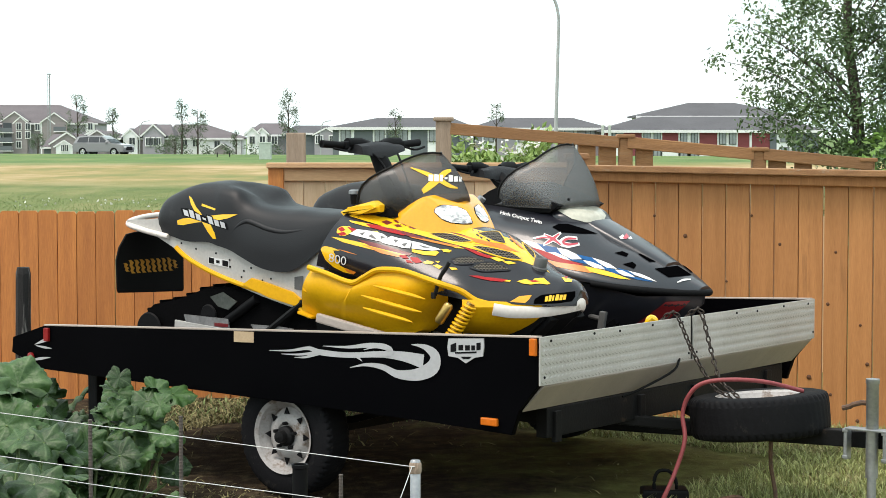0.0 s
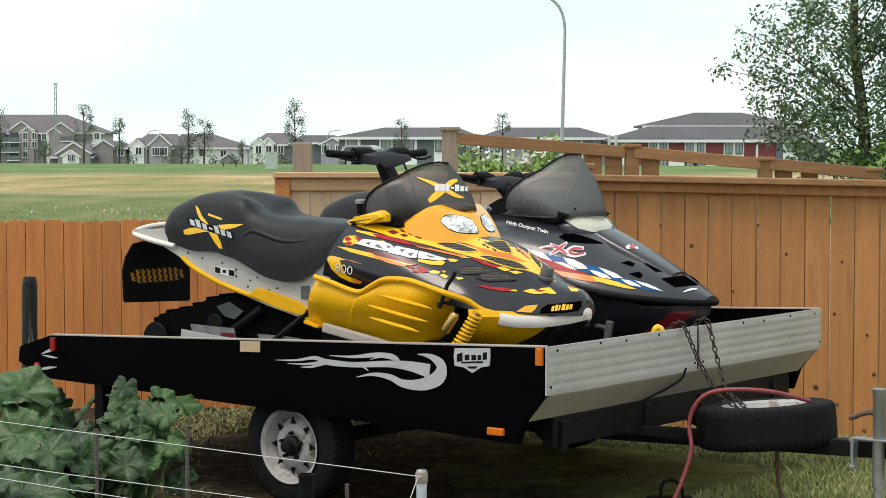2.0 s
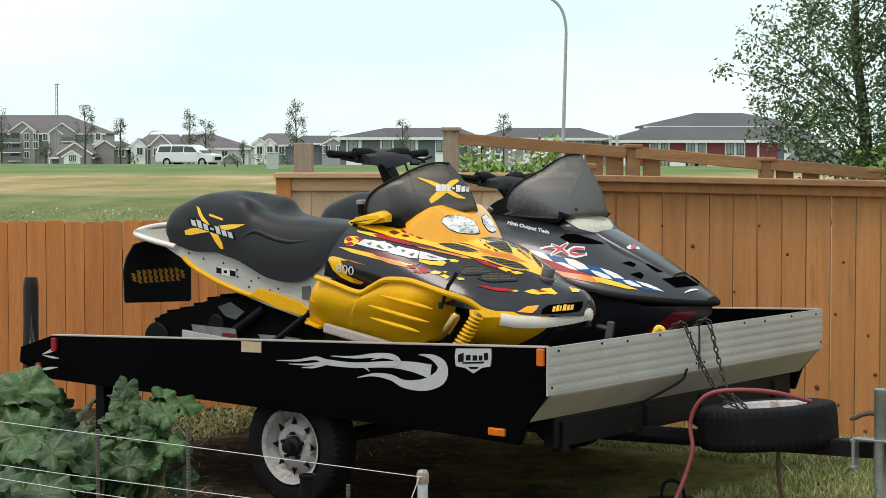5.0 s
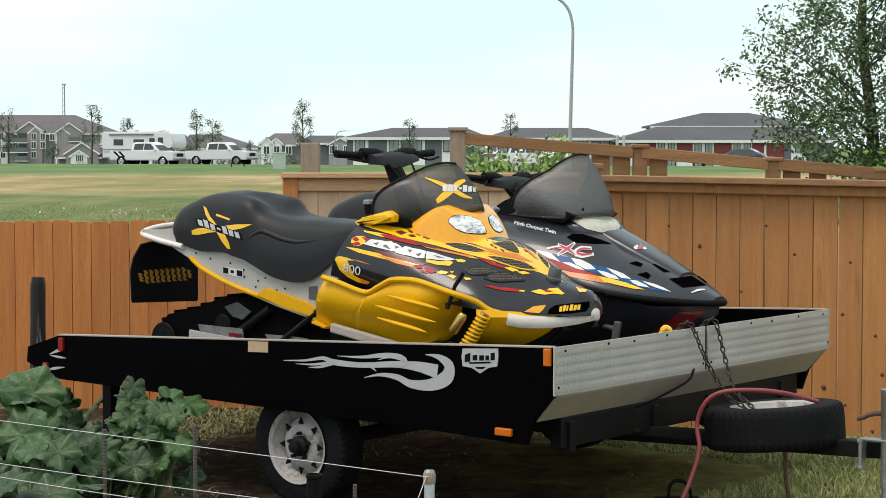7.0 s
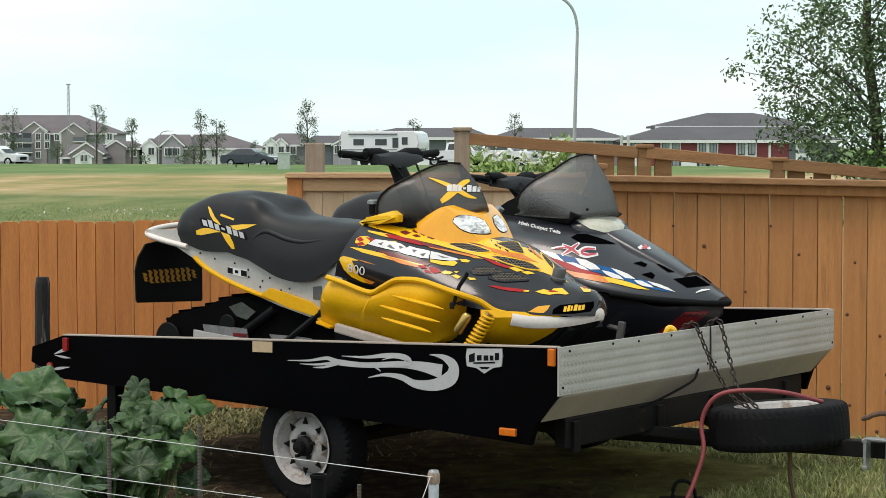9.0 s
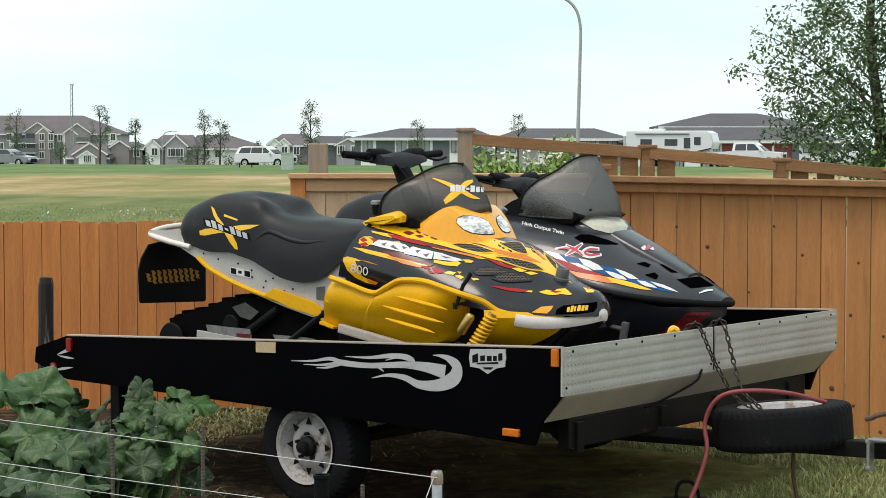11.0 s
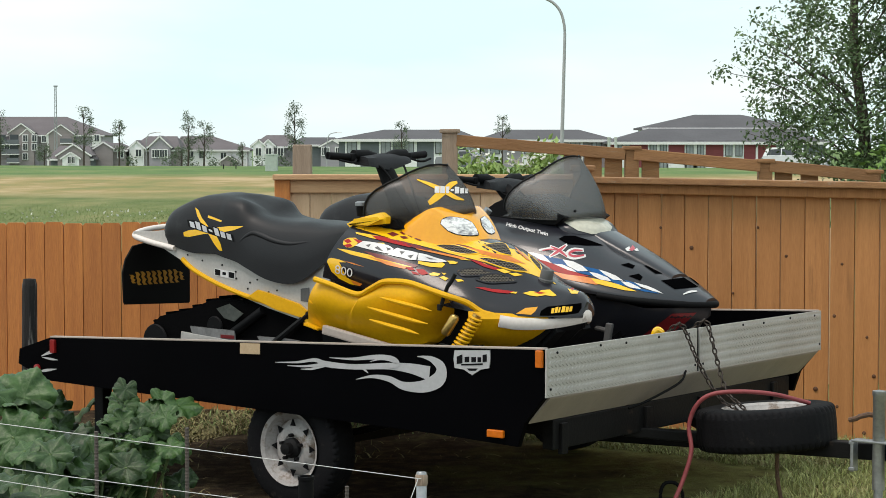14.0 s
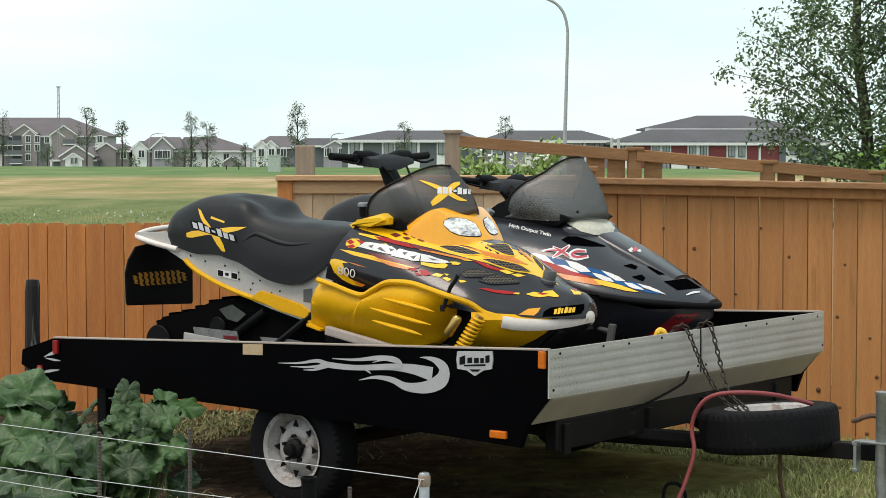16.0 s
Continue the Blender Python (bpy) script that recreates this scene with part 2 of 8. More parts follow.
def box(centre, size, bevel=0.0, m=None, bm=None):
    bm = bm or bmesh.new()
    r = bmesh.ops.create_cube(bm, size=1.0)
    bmesh.ops.scale(bm, vec=size, verts=r["verts"])
    if bevel:
        edges = {e for v in r["verts"] for e in v.link_edges}
        r2 = bmesh.ops.bevel(bm, geom=list(edges), offset=bevel, segments=2, affect="EDGES", profile=0.6)
        verts = list({v for f in r2["faces"] for v in f.verts} | {v for v in r["verts"] if v.is_valid})
    else:
        verts = r["verts"]
    bmesh.ops.transform(bm, matrix=Matrix.Translation(centre) @ (m or Matrix()), verts=verts)
    return bm


def prism(poly, lo, hi, axis="y", bevel=0.0, bm=None):
    """A flat outline given a thickness along one axis."""
    bm = bm or bmesh.new()

    def at(p, d):
        return {"y": (p[0], d, p[1]), "x": (d, p[0], p[1]), "z": (p[0], p[1], d)}[axis]
    lower, upper = [bm.verts.new(at(p, lo)) for p in poly], [bm.verts.new(at(p, hi)) for p in poly]
    faces = [bm.faces.new(lower), bm.faces.new(upper[::-1])]
    for i in range(len(poly)):
        j = (i + 1) % len(poly)
        faces.append(bm.faces.new((lower[i], upper[i], upper[j], lower[j])))
    if bevel:
        bmesh.ops.bevel(bm, geom=list({e for f in faces[:2] for e in f.edges}), offset=bevel, segments=2, affect="EDGES")
    return bm


def spline(pts, n):
    """n points along a smooth curve through pts (tuples of any length)."""
    p = [np.array(q, float) for q in pts]
    p = [2 * p[0] - p[1]] + p + [2 * p[-1] - p[-2]]
    out = []
    for k in range(n):
        s = k / (n - 1) * (len(p) - 3)
        i = min(int(s), len(p) - 4)
        t = s - i
        a, b, c, d = p[i:i + 4]
        out.append(0.5 * (2 * b + (c - a) * t + (2 * a - 5 * b + 4 * c - d) * t * t + (3 * b - a - 3 * c + d) * t ** 3))
    return out


def tube(pts, radius, sides=8, taper=None, flat=1.0, bm=None):
    """A round bar along points; taper gives a radius factor along it."""
    bm = bm or bmesh.new()
    pts = [Vector(p[:3]) for p in pts]
    up, rings = Vector((0, 0, 1)), []
    for i, p in enumerate(pts):
        d = (pts[min(i + 1, len(pts) - 1)] - pts[max(i - 1, 0)]).normalized()
        side = d.cross(up)
        if side.length < 0.05:
            side = d.cross(Vector((0, 1, 0)))
        side.normalize()
        over = side.cross(d).normalized()
        r = radius * (taper(i / (len(pts) - 1)) if taper else 1)
        rings.append([bm.verts.new(p + r * (math.cos(a) * side * flat + math.sin(a) * over))
                      for a in (2 * math.pi * k / sides for k in range(sides))])
    for a, b in zip(rings, rings[1:]):
        for k in range(sides):
            bm.faces.new((a[k], a[(k + 1) % sides], b[(k + 1) % sides], b[k]))
    bm.faces.new(rings[0][::-1])
    bm.faces.new(rings[-1])
    return bm


def lathe(profile, sides=32, axis="z", bm=None, caps=True):
    bm = bm or bmesh.new()
    rings = []
    for r, h in profile:
        ring = []
        for k in range(sides):
            a = 2 * math.pi * k / sides
            u, v = r * math.cos(a), r * math.sin(a)
            ring.append(bm.verts.new({"z": (u, v, h), "y": (u, h, v), "x": (h, u, v)}[axis]))
        rings.append(ring)
    for a, b in zip(rings, rings[1:]):
        for k in range(sides):
            bm.faces.new((a[k], a[(k + 1) % sides], b[(k + 1) % sides], b[k]))
    for ring, (r, h) in ((rings[0], profile[0]), (rings[-1], profile[-1])):
        if caps and r > 1e-4:
            bm.faces.new(ring)
    bmesh.ops.remove_doubles(bm, verts=[v for ring in (rings[0], rings[-1]) for v in ring], dist=1e-5)
    return bm


def grid(rows, bm=None, close=False):
    """A surface through rows of points."""
    bm = bm or bmesh.new()
    vs = [[bm.verts.new(p) for p in row] for row in rows]
    for a, b in zip(vs, vs[1:]):
        k = len(a)
        for i in range(k if close else k - 1):
            bm.faces.new((a[i], a[(i + 1) % k], b[(i + 1) % k], b[i]))
    return bm


def shell(stations, along=44, across=12, caps=True, slant=0.0):
    """A smooth body, alike on both sides. Stations: x and points (y, z) from the lower edge up to the middle line."""
    fine = [(x, spline(half, across)) for x, half in stations]
    rows = []
    for k in range(along):
        row = []
        rows.append(row)
    columns = [spline([(x, *h[j]) for x, h in fine], along) for j in range(across)]
    for k in range(along):
        half = [columns[j][k] for j in range(across)]
        rows[k] = [Vector((p[0], -max(p[1], 0), p[2])) for p in half] + [Vector((p[0], max(p[1], 0), p[2])) for p in half[-2::-1]]
    if slant:
        back, low = stations[0][0], min(z for _, z in stations[0][1])
        for row in rows:
            for p in row:
                p.x += slant * (p.z - low) * max(0, 1 - (p.x - back) / 0.4)
    bm = grid(rows)
    if caps:
        bm.verts.ensure_lookup_table()
        width = 2 * across - 1
        bm.faces.new([bm.verts[i] for i in range(width)])
        bm.faces.new([bm.verts[(along - 1) * width + i] for i in range(width)])
    return bm


def ribbon(path, bm, put, n=14):
    """A flat tapered strip along (u, v, width) points, laid with put(u, v)."""
    pts = spline(path, n)
    rows = []
    for i, p in enumerate(pts):
        d = pts[min(i + 1, n - 1)][:2] - pts[max(i - 1, 0)][:2]
        d = d / (np.linalg.norm(d) + 1e-9)
        w = max(p[2], 0.0008) / 2
        rows.append([put(p[0] - d[1] * w * q, p[1] + d[0] * w * q) for q in (1, 0.33, -0.33, -1)])
    return grid(rows, bm)


# ---- the ground ----
ROAD_TURN = 0.364                                   # the road beyond the field runs slantwise


def road_line(x, q):
    """How far out a line parallel to the road lies at x; far lines slant with the road, near ones run straight."""
    t = min(max((q - 45) / 70, 0), 1)
    return q - ROAD_TURN * t * (min(max(x, -160), 160) + 20)


def ground_height(q):
    def ease(a, b, t):
        t = min(max((t - a) / (b - a), 0), 1)
        return t * t * (3 - 2 * t)
    return 0.34 * ease(40, 146, q) - 0.30 * ease(148, 152, q) - 2.5 * ease(174, 210, q)


def ground_sheet():
    qs = [-40, -20, -8, 0, 3, 5] + [6 + 0.25 * k for k in range(40)] + [16.5, 18, 20, 24, 28, 34, 40, 50, 60, 75, 90, 110, 130, 140, 146, 148, 149, 150, 151, 152,
                                                                      160, 174, 180, 186, 192, 200, 210, 240, 300, 420, 700, 1400, 3500]
    xs = [-2500, -900, -400, -200, -120, -80, -50, -30, -18, -10, -7] + [-5 + 0.25 * k for k in range(45)] + [7, 10, 18, 30, 50, 80, 120, 200, 400, 900, 2500]
    rows = []
    for q in qs:
        row = []
        for x in xs:
            y, z = road_line(x, q), ground_height(q)
            if 5 < y < 16 and abs(x) < 7:
                z += 0.035 * (noise.noise((x * 1.3, y * 1.3, 0)) - 0.2) + 0.012 * noise.noise((x * 5, y * 5, 3))
            row.append((x, y, z))
        rows.append(row)
    m = bpy.data.materials.new("earth_and_grass")
    m.use_nodes = True
    n, l = m.node_tree.nodes, m.node_tree.links
    b = n["Principled BSDF"]
    b.inputs["Roughness"].default_value = 0.95
    b.inputs["Specular IOR Level"].default_value = 0.1
    tc, sep = n.new("ShaderNodeTexCoord"), n.new("ShaderNodeSeparateXYZ")
    l.new(tc.outputs["Object"], sep.inputs[0])

    def noisy(scale, stretch=(1, 1, 1), detail=8):
        mp, t = n.new("ShaderNodeMapping"), n.new("ShaderNodeTexNoise")
        mp.inputs["Scale"].default_value = stretch
        t.inputs["Scale"].default_value, t.inputs["Detail"].default_value, t.inputs["Roughness"].default_value = scale, detail, 0.65
        l.new(tc.outputs["Object"], mp.inputs[0])
        l.new(mp.outputs[0], t.inputs["Vector"])
        return t.outputs["Fac"]

    def ramp(fac, stops):
        r = n.new("ShaderNodeValToRGB")
        while len(r.color_ramp.elements) < len(stops):
            r.color_ramp.elements.new(0.5)
        for e, (p, c) in zip(r.color_ramp.elements, stops):
            e.position, e.color = p, (*c, 1)
        l.new(fac, r.inputs["Fac"])
        return r.outputs["Color"]

    def mix(fac, a, c):
        x = n.new("ShaderNodeMix")
        x.data_type = "RGBA"
        l.new(fac, x.inputs["Factor"])
        l.new(a, x.inputs["A"])
        l.new(c, x.inputs["B"])
        return x.outputs["Result"]

    def band(lo, hi, soft, wobble):
        """1 between two distances out, with ragged edges."""
        add = n.new("ShaderNodeMath")
        add.operation = "MULTIPLY_ADD"
        add.inputs[1].default_value = wobble
        l.new(noisy(0.03, (1, 3, 1)), add.inputs[0])
        l.new(sep.outputs["Y"], add.inputs[2])
        out = []
        for a, c in ((lo, lo + soft), (hi + soft, hi)):
            r = n.new("ShaderNodeMapRange")
            r.inputs["From Min"].default_value, r.inputs["From Max"].default_value = a, c
            l.new(add.outputs[0], r.inputs["Value"])
            out.append(r.outputs["Result"])
        p = n.new("ShaderNodeMath")
        p.operation = "MULTIPLY"
        l.new(out[0], p.inputs[0])
        l.new(out[1], p.inputs[1])
        return p.outputs[0]
    grass = ramp(noisy(0.25, (1, 0.35, 1)), [(0.34, (0.085, 0.125, 0.04)), (0.5, (0.155, 0.18, 0.07)), (0.63, (0.245, 0.225, 0.105))])
    lush = ramp(noisy(0.3, (1, 0.4, 1)), [(0.35, (0.095, 0.155, 0.06)), (0.52, (0.125, 0.195, 0.07)), (0.68, (0.19, 0.215, 0.095))])
    dry = ramp(noisy(0.13, (1.0, 0.45, 1)), [(0.36, (0.17, 0.195, 0.075)), (0.48, (0.29, 0.235, 0.105)), (0.60, (0.45, 0.34, 0.20))])
    soil = ramp(noisy(9), [(0.3, (0.016, 0.011, 0.008)), (0.5, (0.038, 0.028, 0.018)), (0.68, (0.10, 0.076, 0.044)), (0.8, (0.27, 0.21, 0.12))])
    lawn = ramp(noisy(5), [(0.3, (0.075, 0.06, 0.028)), (0.47, (0.12, 0.115, 0.04)), (0.6, (0.16, 0.165, 0.055)), (0.75, (0.30, 0.25, 0.12))])
    yard_mask = n.new("ShaderNodeMapRange")
    yard_mask.inputs["From Min"].default_value, yard_mask.inputs["From Max"].default_value = 0.52, 0.68
    slope = n.new("ShaderNodeMath")
    slope.operation = "MULTIPLY_ADD"
    slope.inputs[1].default_value = 0.20
    l.new(sep.outputs["X"], slope.inputs[0])
    l.new(noisy(0.9), slope.inputs[2])
    l.new(slope.outputs[0], yard_mask.inputs["Value"])
    yard = mix(yard_mask.outputs["Result"], soil, lawn)
    col = mix(band(13.2, 9000, 0.6, 0.0), yard, grass)
    col = mix(band(74, 118, 16, 26), col, dry)
    col = mix(band(103, 9000, 12, 10), col, lush)
    l.new(col, b.inputs["Base Color"])
    bp = n.new("ShaderNodeBump")
    bp.inputs["Strength"].default_value, bp.inputs["Distance"].default_value = 0.6, 0.03
    l.new(noisy(30), bp.inputs["Height"])
    l.new(bp.outputs["Normal"], b.inputs["Normal"])
    tagged(part("ground", grid(rows), m, smooth=True), "bare soil and straw yard running out to a green and dry-tan field", "ground", kind="structure")


ground_sheet()

# ---- board fences ----
FENCE_Y = 13.0


def picket(width, height, ear):
    w = width / 2
    bm = prism([(-w, 0), (w, 0), (w, height - ear), (w - ear * 0.8, height), (-w + ear * 0.8, height), (-w, height - ear)], -0.009, 0.009)
    for v in bm.verts:
        if v.co.y < 0:
            v.co.x *= 1 - 0.005 / width
    me = bpy.data.meshes.new("picket")
    bmesh.ops.recalc_face_normals(bm, faces=bm.faces)
    bm.to_mesh(me)
    bm.free()
    return me


def boards(parent, mesh, mat, start, end, z0, z1, width, gap, rng, tops=0.0):
    """A run of upright boards between two points on the plan, each its own piece."""
    a, b = Vector(start), Vector(end)
    d = (b - a)
    count = int(d.length / (width + gap))
    turn = math.atan2(d.y, d.x)
    if not mesh.materials:
        mesh.materials.append(mat)
    for k in range(count):
        t = (k + 0.5) / count
        p = a.lerp(b, t)
        ob = new("board", mesh)
        ob.parent = parent
        ob.matrix_basis = Matrix.Translation((p.x, p.y + rng.uniform(-0.003, 0.003), z0 + (z1 - z0) * t + rng.uniform(-tops, tops))) @ pose(0, 0, 0, 0, rng.uniform(-0.07, 0.07), math.degrees(turn))


def beam(start, end, size, bevel=0.006):
    """A squared timber between two points; size is its depth across and its height."""
    a, b = Vector(start), Vector(end)
    d = b - a
    m = d.to_track_quat("X", "Z").to_matrix().to_4x4()
    return box((a + b) / 2, (d.length, *size), bevel, m)


def knots(fence, spots, y):
    for x, z, r in spots:
        bm = lathe([(r * 0.2, 0.0), (r, 0.0), (r * 0.8, 0.003), (0.0001, 0.004)], 10, "y")
        ob = part("knot", moved(bm, pose(x, y, z, 180)), KNOT, fence)


rng = random.Random(4)
low_fence = thing("fence", pose(0, 0, 0), "orange-brown stained cedar picket fence with clipped tops", "fence", kind="structure")
boards(low_fence, picket(0.126, 1.245, 0.016), CEDAR, (-5.2, FENCE_Y, 0), (-1.06, FENCE_Y, 0), -0.01, -0.01, 0.1235, 0.0002, rng, 0.006)
for z in (0.3, 1.0):
    part("rail", beam((-5.2, FENCE_Y + 0.04, z), (-1.06, FENCE_Y + 0.04, z), (0.04, 0.09)), CEDAR_RAIL, low_fence)

mid_fence = thing("fence", pose(0, 0, 0), "taller cedar board fence with a flat cap rail and a stained corner post", "fence", kind="structure")
boards(mid_fence, picket(0.1385, 1.45, 0.001), CEDAR_PALE, (-0.96, FENCE_Y, 0), (1.0, FENCE_Y, 0), 0, 0, 0.135, 0.002, rng)
part("post", box((-1.0, FENCE_Y - 0.01, 0.76), (0.10, 0.10, 1.52), 0.006), CEDAR, mid_fence)
part("cap", beam((-1.06, FENCE_Y - 0.02, 1.535), (1.0, FENCE_Y - 0.02, 1.535), (0.14, 0.035)), CEDAR_CAP, mid_fence)
part("trim_board", beam((-0.95, FENCE_Y - 0.03, 1.475), (1.0, FENCE_Y - 0.03, 1.475), (0.025, 0.085)), CEDAR_CAP, mid_fence)

RF_A, RF_B = (0.975, 12.25), (4.4, 10.92)      # the taller fence comes nearer along its run
right_fence = thing("fence", pose(0, 0, 0), "tall stained cedar board fence with a cap rail and dark knots", "fence", kind="structure")
boards(right_fence, picket(0.1435, 1.47, 0.001), CEDAR_GOLD, (*RF_A, 0), (*RF_B, 0), -0.02, -0.04, 0.142, 0.0008, rng)
part("cap", beam((RF_A[0] - 0.03, RF_A[1] - 0.04, 1.53), (RF_B[0], RF_B[1] - 0.04, 1.484), (0.15, 0.038)), CEDAR_RAIL, right_fence)
part("trim_board", beam((RF_A[0] - 0.02, RF_A[1] - 0.045, 1.482), (RF_B[0], RF_B[1] - 0.045, 1.436), (0.025, 0.062)), CEDAR_GOLD, right_fence)
post = part("post", box((0.915, 12.27, 0.78), (0.11, 0.11, 1.62), 0.008), CEDAR_RAIL, right_fence)
part("post_cap", box((0.915, 12.27, 1.60), (0.15, 0.15, 0.04), 0.012), CEDAR_RAIL, post)
for x, z, r in ((1.56, 1.12, 0.013), (2.27, 0.29, 0.015), (2.39, 0.19, 0.01), (2.59, 0.38, 0.012), (2.54, 0.04, 0.012), (2.21, 0.63, 0.01), (2.41, 1.04, 0.009), (1.94, 1.25, 0.008), (1.8, 0.85, 0.008), (2.1, 1.08, 0.01), (2.55, 0.61, 0.009), (2.37, 0.73, 0.011), (1.38, 1.24, 0.009)):
    t = (x - RF_A[0]) / (RF_B[0] - RF_A[0])
    y = RF_A[1] + (RF_B[1] - RF_A[1]) * t - 0.013
    part("knot", moved(lathe([(r * 0.3, -0.004), (r, 0.0), (r * 0.2, 0.003)], 10, "y"), pose(x, y, z, 0, 0, -21)), KNOT, right_fence)

# a second fence behind, stepping down a slope, with an open band below its top rail
back_fence = thing("fence", pose(0, 0, 0), "weathered cedar fence with square posts and an open band under its sloping top rail", "fence", kind="structure")
BACK = [(0.108, 1.837), (0.501, 1.763), (1.44, 1.713), (2.417, 1.618), (3.213, 1.54)]
for k, (x, z) in enumerate(BACK):
    if k == 1:
        continue
    w = 0.115 if k == 0 else 0.10
    mat_post = GREY_WOOD if k == 0 else CEDAR_RAIL
    p = part("post", box((x, 14.5, z / 2), (w, w, z), 0.008), mat_post, back_fence)
    part("post_cap", box((x, 14.5, z + 0.012), (w + 0.035, w + 0.035, 0.03), 0.01), mat_post, p)
RAIL = [(0.157, 1.78), (1.39, 1.68), (1.452, 1.68), (2.376, 1.594), (2.446, 1.594), (3.246, 1.519)]
for (xa, za), (xb, zb) in zip(RAIL[::2], RAIL[1::2]):
    part("top_rail", beam((xa, 14.46, za), (xb, 14.46, zb), (0.04, 0.085)), CEDAR_RAIL, back_fence)
    boards(back_fence, picket(0.13, za - 0.42, 0.001), CEDAR_PALE, (xa, 14.52, 0), (xb, 14.52, 0), 0.0, zb - za, 0.13, 0.008, rng)
for (xa, za), (xb, zb) in zip([(0.935, 1.689), (1.473, 1.643), (2.459, 1.556)], [(1.382, 1.656), (1.689, 1.627), (2.84, 1.527)]):
    boards(back_fence, picket(0.13, za, 0.001), CEDAR_RAIL, (xa, 14.50, 0), (xb, 14.50, 0), 0.0, zb - za, 0.13, 0.006, rng)
part("old_post", box((-0.95, 14.2, 0.88), (0.135, 0.12, 1.74), 0.01), GREY_WOOD, back_fence, "grey weathered post")

# ---- the trailer ----
TURN, CORNER = -38.0, (0.470, 8.444, 0.0)        # its heading and its right front corner on the ground
TRAILER = pose(*CORNER, 0, 0, TURN)               # x forward along it, y across it, z up
WIDE = 2.55
trailer = thing("snowmobile_trailer", TRAILER, "black two-place sled trailer with tread-plate front and silver flames", "trailer")
SIDE = [(-3.173, 0.729), (0.0, 0.862), (0.0, 0.655), (-0.105, 0.541), (-0.14, 0.43), (-0.6, 0.448), (-3.20, 0.50), (-3.43, 0.575), (-3.42, 0.655)]
for y, nm in ((0.0, "side_panel"), (WIDE - 0.03, "side_panel")):
    part(nm, prism(SIDE, y, y + 0.03, bevel=0.003), BLACK_PAINT, trailer, "glossy black plywood side panel")
    part("edge_trim", beam((-3.17, y + 0.015, 0.733), (-0.004, y + 0.015, 0.866), (0.036, 0.008), 0.002), ALLOY, trailer, "thin aluminium edge trim")
part("tail_frame", box((-3.38, WIDE / 2, 0.6), (0.06, WIDE - 0.08, 0.08), 0.006), BLACK_STEEL, trailer)
part("deck", prism([(-3.4, 0.60), (-0.15, 0.545), (-0.15, 0.52), (-3.4, 0.575)], 0.034, WIDE - 0.034), BLACK_STEEL, trailer, "dark plywood deck")
NOSE_MID = WIDE / 2


def tread_sheet(y0, y1, z0, z1):
    """A tread plate: a thin sheet with rows of raised lozenges, turned by turns."""
    bm = box((0.006, (y0 + y1) / 2, (z0 + z1) / 2), (0.008, y1 - y0, z1 - z0), 0.0015)
    step, row, k = 0.028, 0.020, 0
    z = z0 + 0.012
    while z < z1 - 0.008:
        y = y0 + 0.014 + (0.014 if k % 2 else 0)
        while y < y1 - 0.012:
            a = radians(35 if k % 2 else -35)
            u, v = Vector((0, math.cos(a), math.sin(a))) * 0.0125, Vector((0, -math.sin(a), math.cos(a))) * 0.0034
            c = Vector((0.0101, y, z))
            top = c + Vector((0.0028, 0, 0))
            ring = [bm.verts.new(c + q) for q in (u, v, -u, -v)]
            tip = [bm.verts.new(top + q * 0.55) for q in (u, -u)]
            bm.faces.new((ring[0], ring[1], tip[1], tip[0]))
            bm.faces.new((ring[1], ring[2], tip[1]))
            bm.faces.new((ring[2], ring[3], tip[0], tip[1]))
            bm.faces.new((ring[3], ring[0], tip[0]))
            y += step
        z += row
        k += 1
    return bm


for y0, y1 in ((0.0, NOSE_MID - 0.012), (NOSE_MID + 0.012, WIDE)):
    sheet = part("front_panel", tread_sheet(y0, y1, 0.655, 0.866), DIAMOND, trailer, "aluminium tread-plate front panel")
    for y, z in ((y0 + 0.08, 0.845), ((y0 + y1) / 2, 0.845), (y1 - 0.08, 0.845), (y0 + 0.03, 0.69), (y1 - 0.02, 0.69), (y0 + 0.42, 0.85), (y1 - 0.35, 0.85)):
        part("rivet", moved(lathe([(0.006, 0.010), (0.006, 0.014), (0.0001, 0.017)], 8, "x"), pose(0, y, z)), BLACK_STEEL, sheet)
part("seam", box((-0.004, NOSE_MID, 0.76), (0.012, 0.03, 0.20)), BLACK_STEEL, trailer)
part("lower_front_panel", prism([(0.008, 0.652), (0.004, 0.645), (-0.108, 0.530), (-0.118, 0.535), (-0.006, 0.655)], 0.031, WIDE - 0.031), ALLOY, trailer, "dull folded aluminium lower front panel")
part("front_beam", box((-0.17, WIDE / 2 + 0.1, 0.45), (0.06, WIDE - 0.34, 0.135), 0.006), BLACK_STEEL, trailer)
for y in (0.34, 1.05, 1.55, 2.30):
    part("frame_bracket", box((-0.135, y, 0.43), (0.025, 0.05, 0.14), 0.004), BLACK_STEEL, trailer)
for y in (0.55, 2.0):
    part("frame_rail", beam((-3.3, y, 0.50), (-0.2, y, 0.44), (0.05, 0.09)), BLACK_STEEL, trailer)
part("tongue", beam((-0.9, NOSE_MID, 0.30), (1.15, NOSE_MID, 0.365), (0.075, 0.075)), BLACK_STEEL, trailer)
for s in (-1, 1):
    part("tongue_brace", beam((-0.22, NOSE_MID + s * 0.30, 0.385), (0.12, NOSE_MID + s * 0.05, 0.345), (0.045, 0.05)), BLACK_STEEL, trailer)
part("axle", beam((-1.52, 0.1, 0.29), (-1.52, WIDE - 0.1, 0.29), (0.05, 0.05)), BLACK_STEEL, trailer)
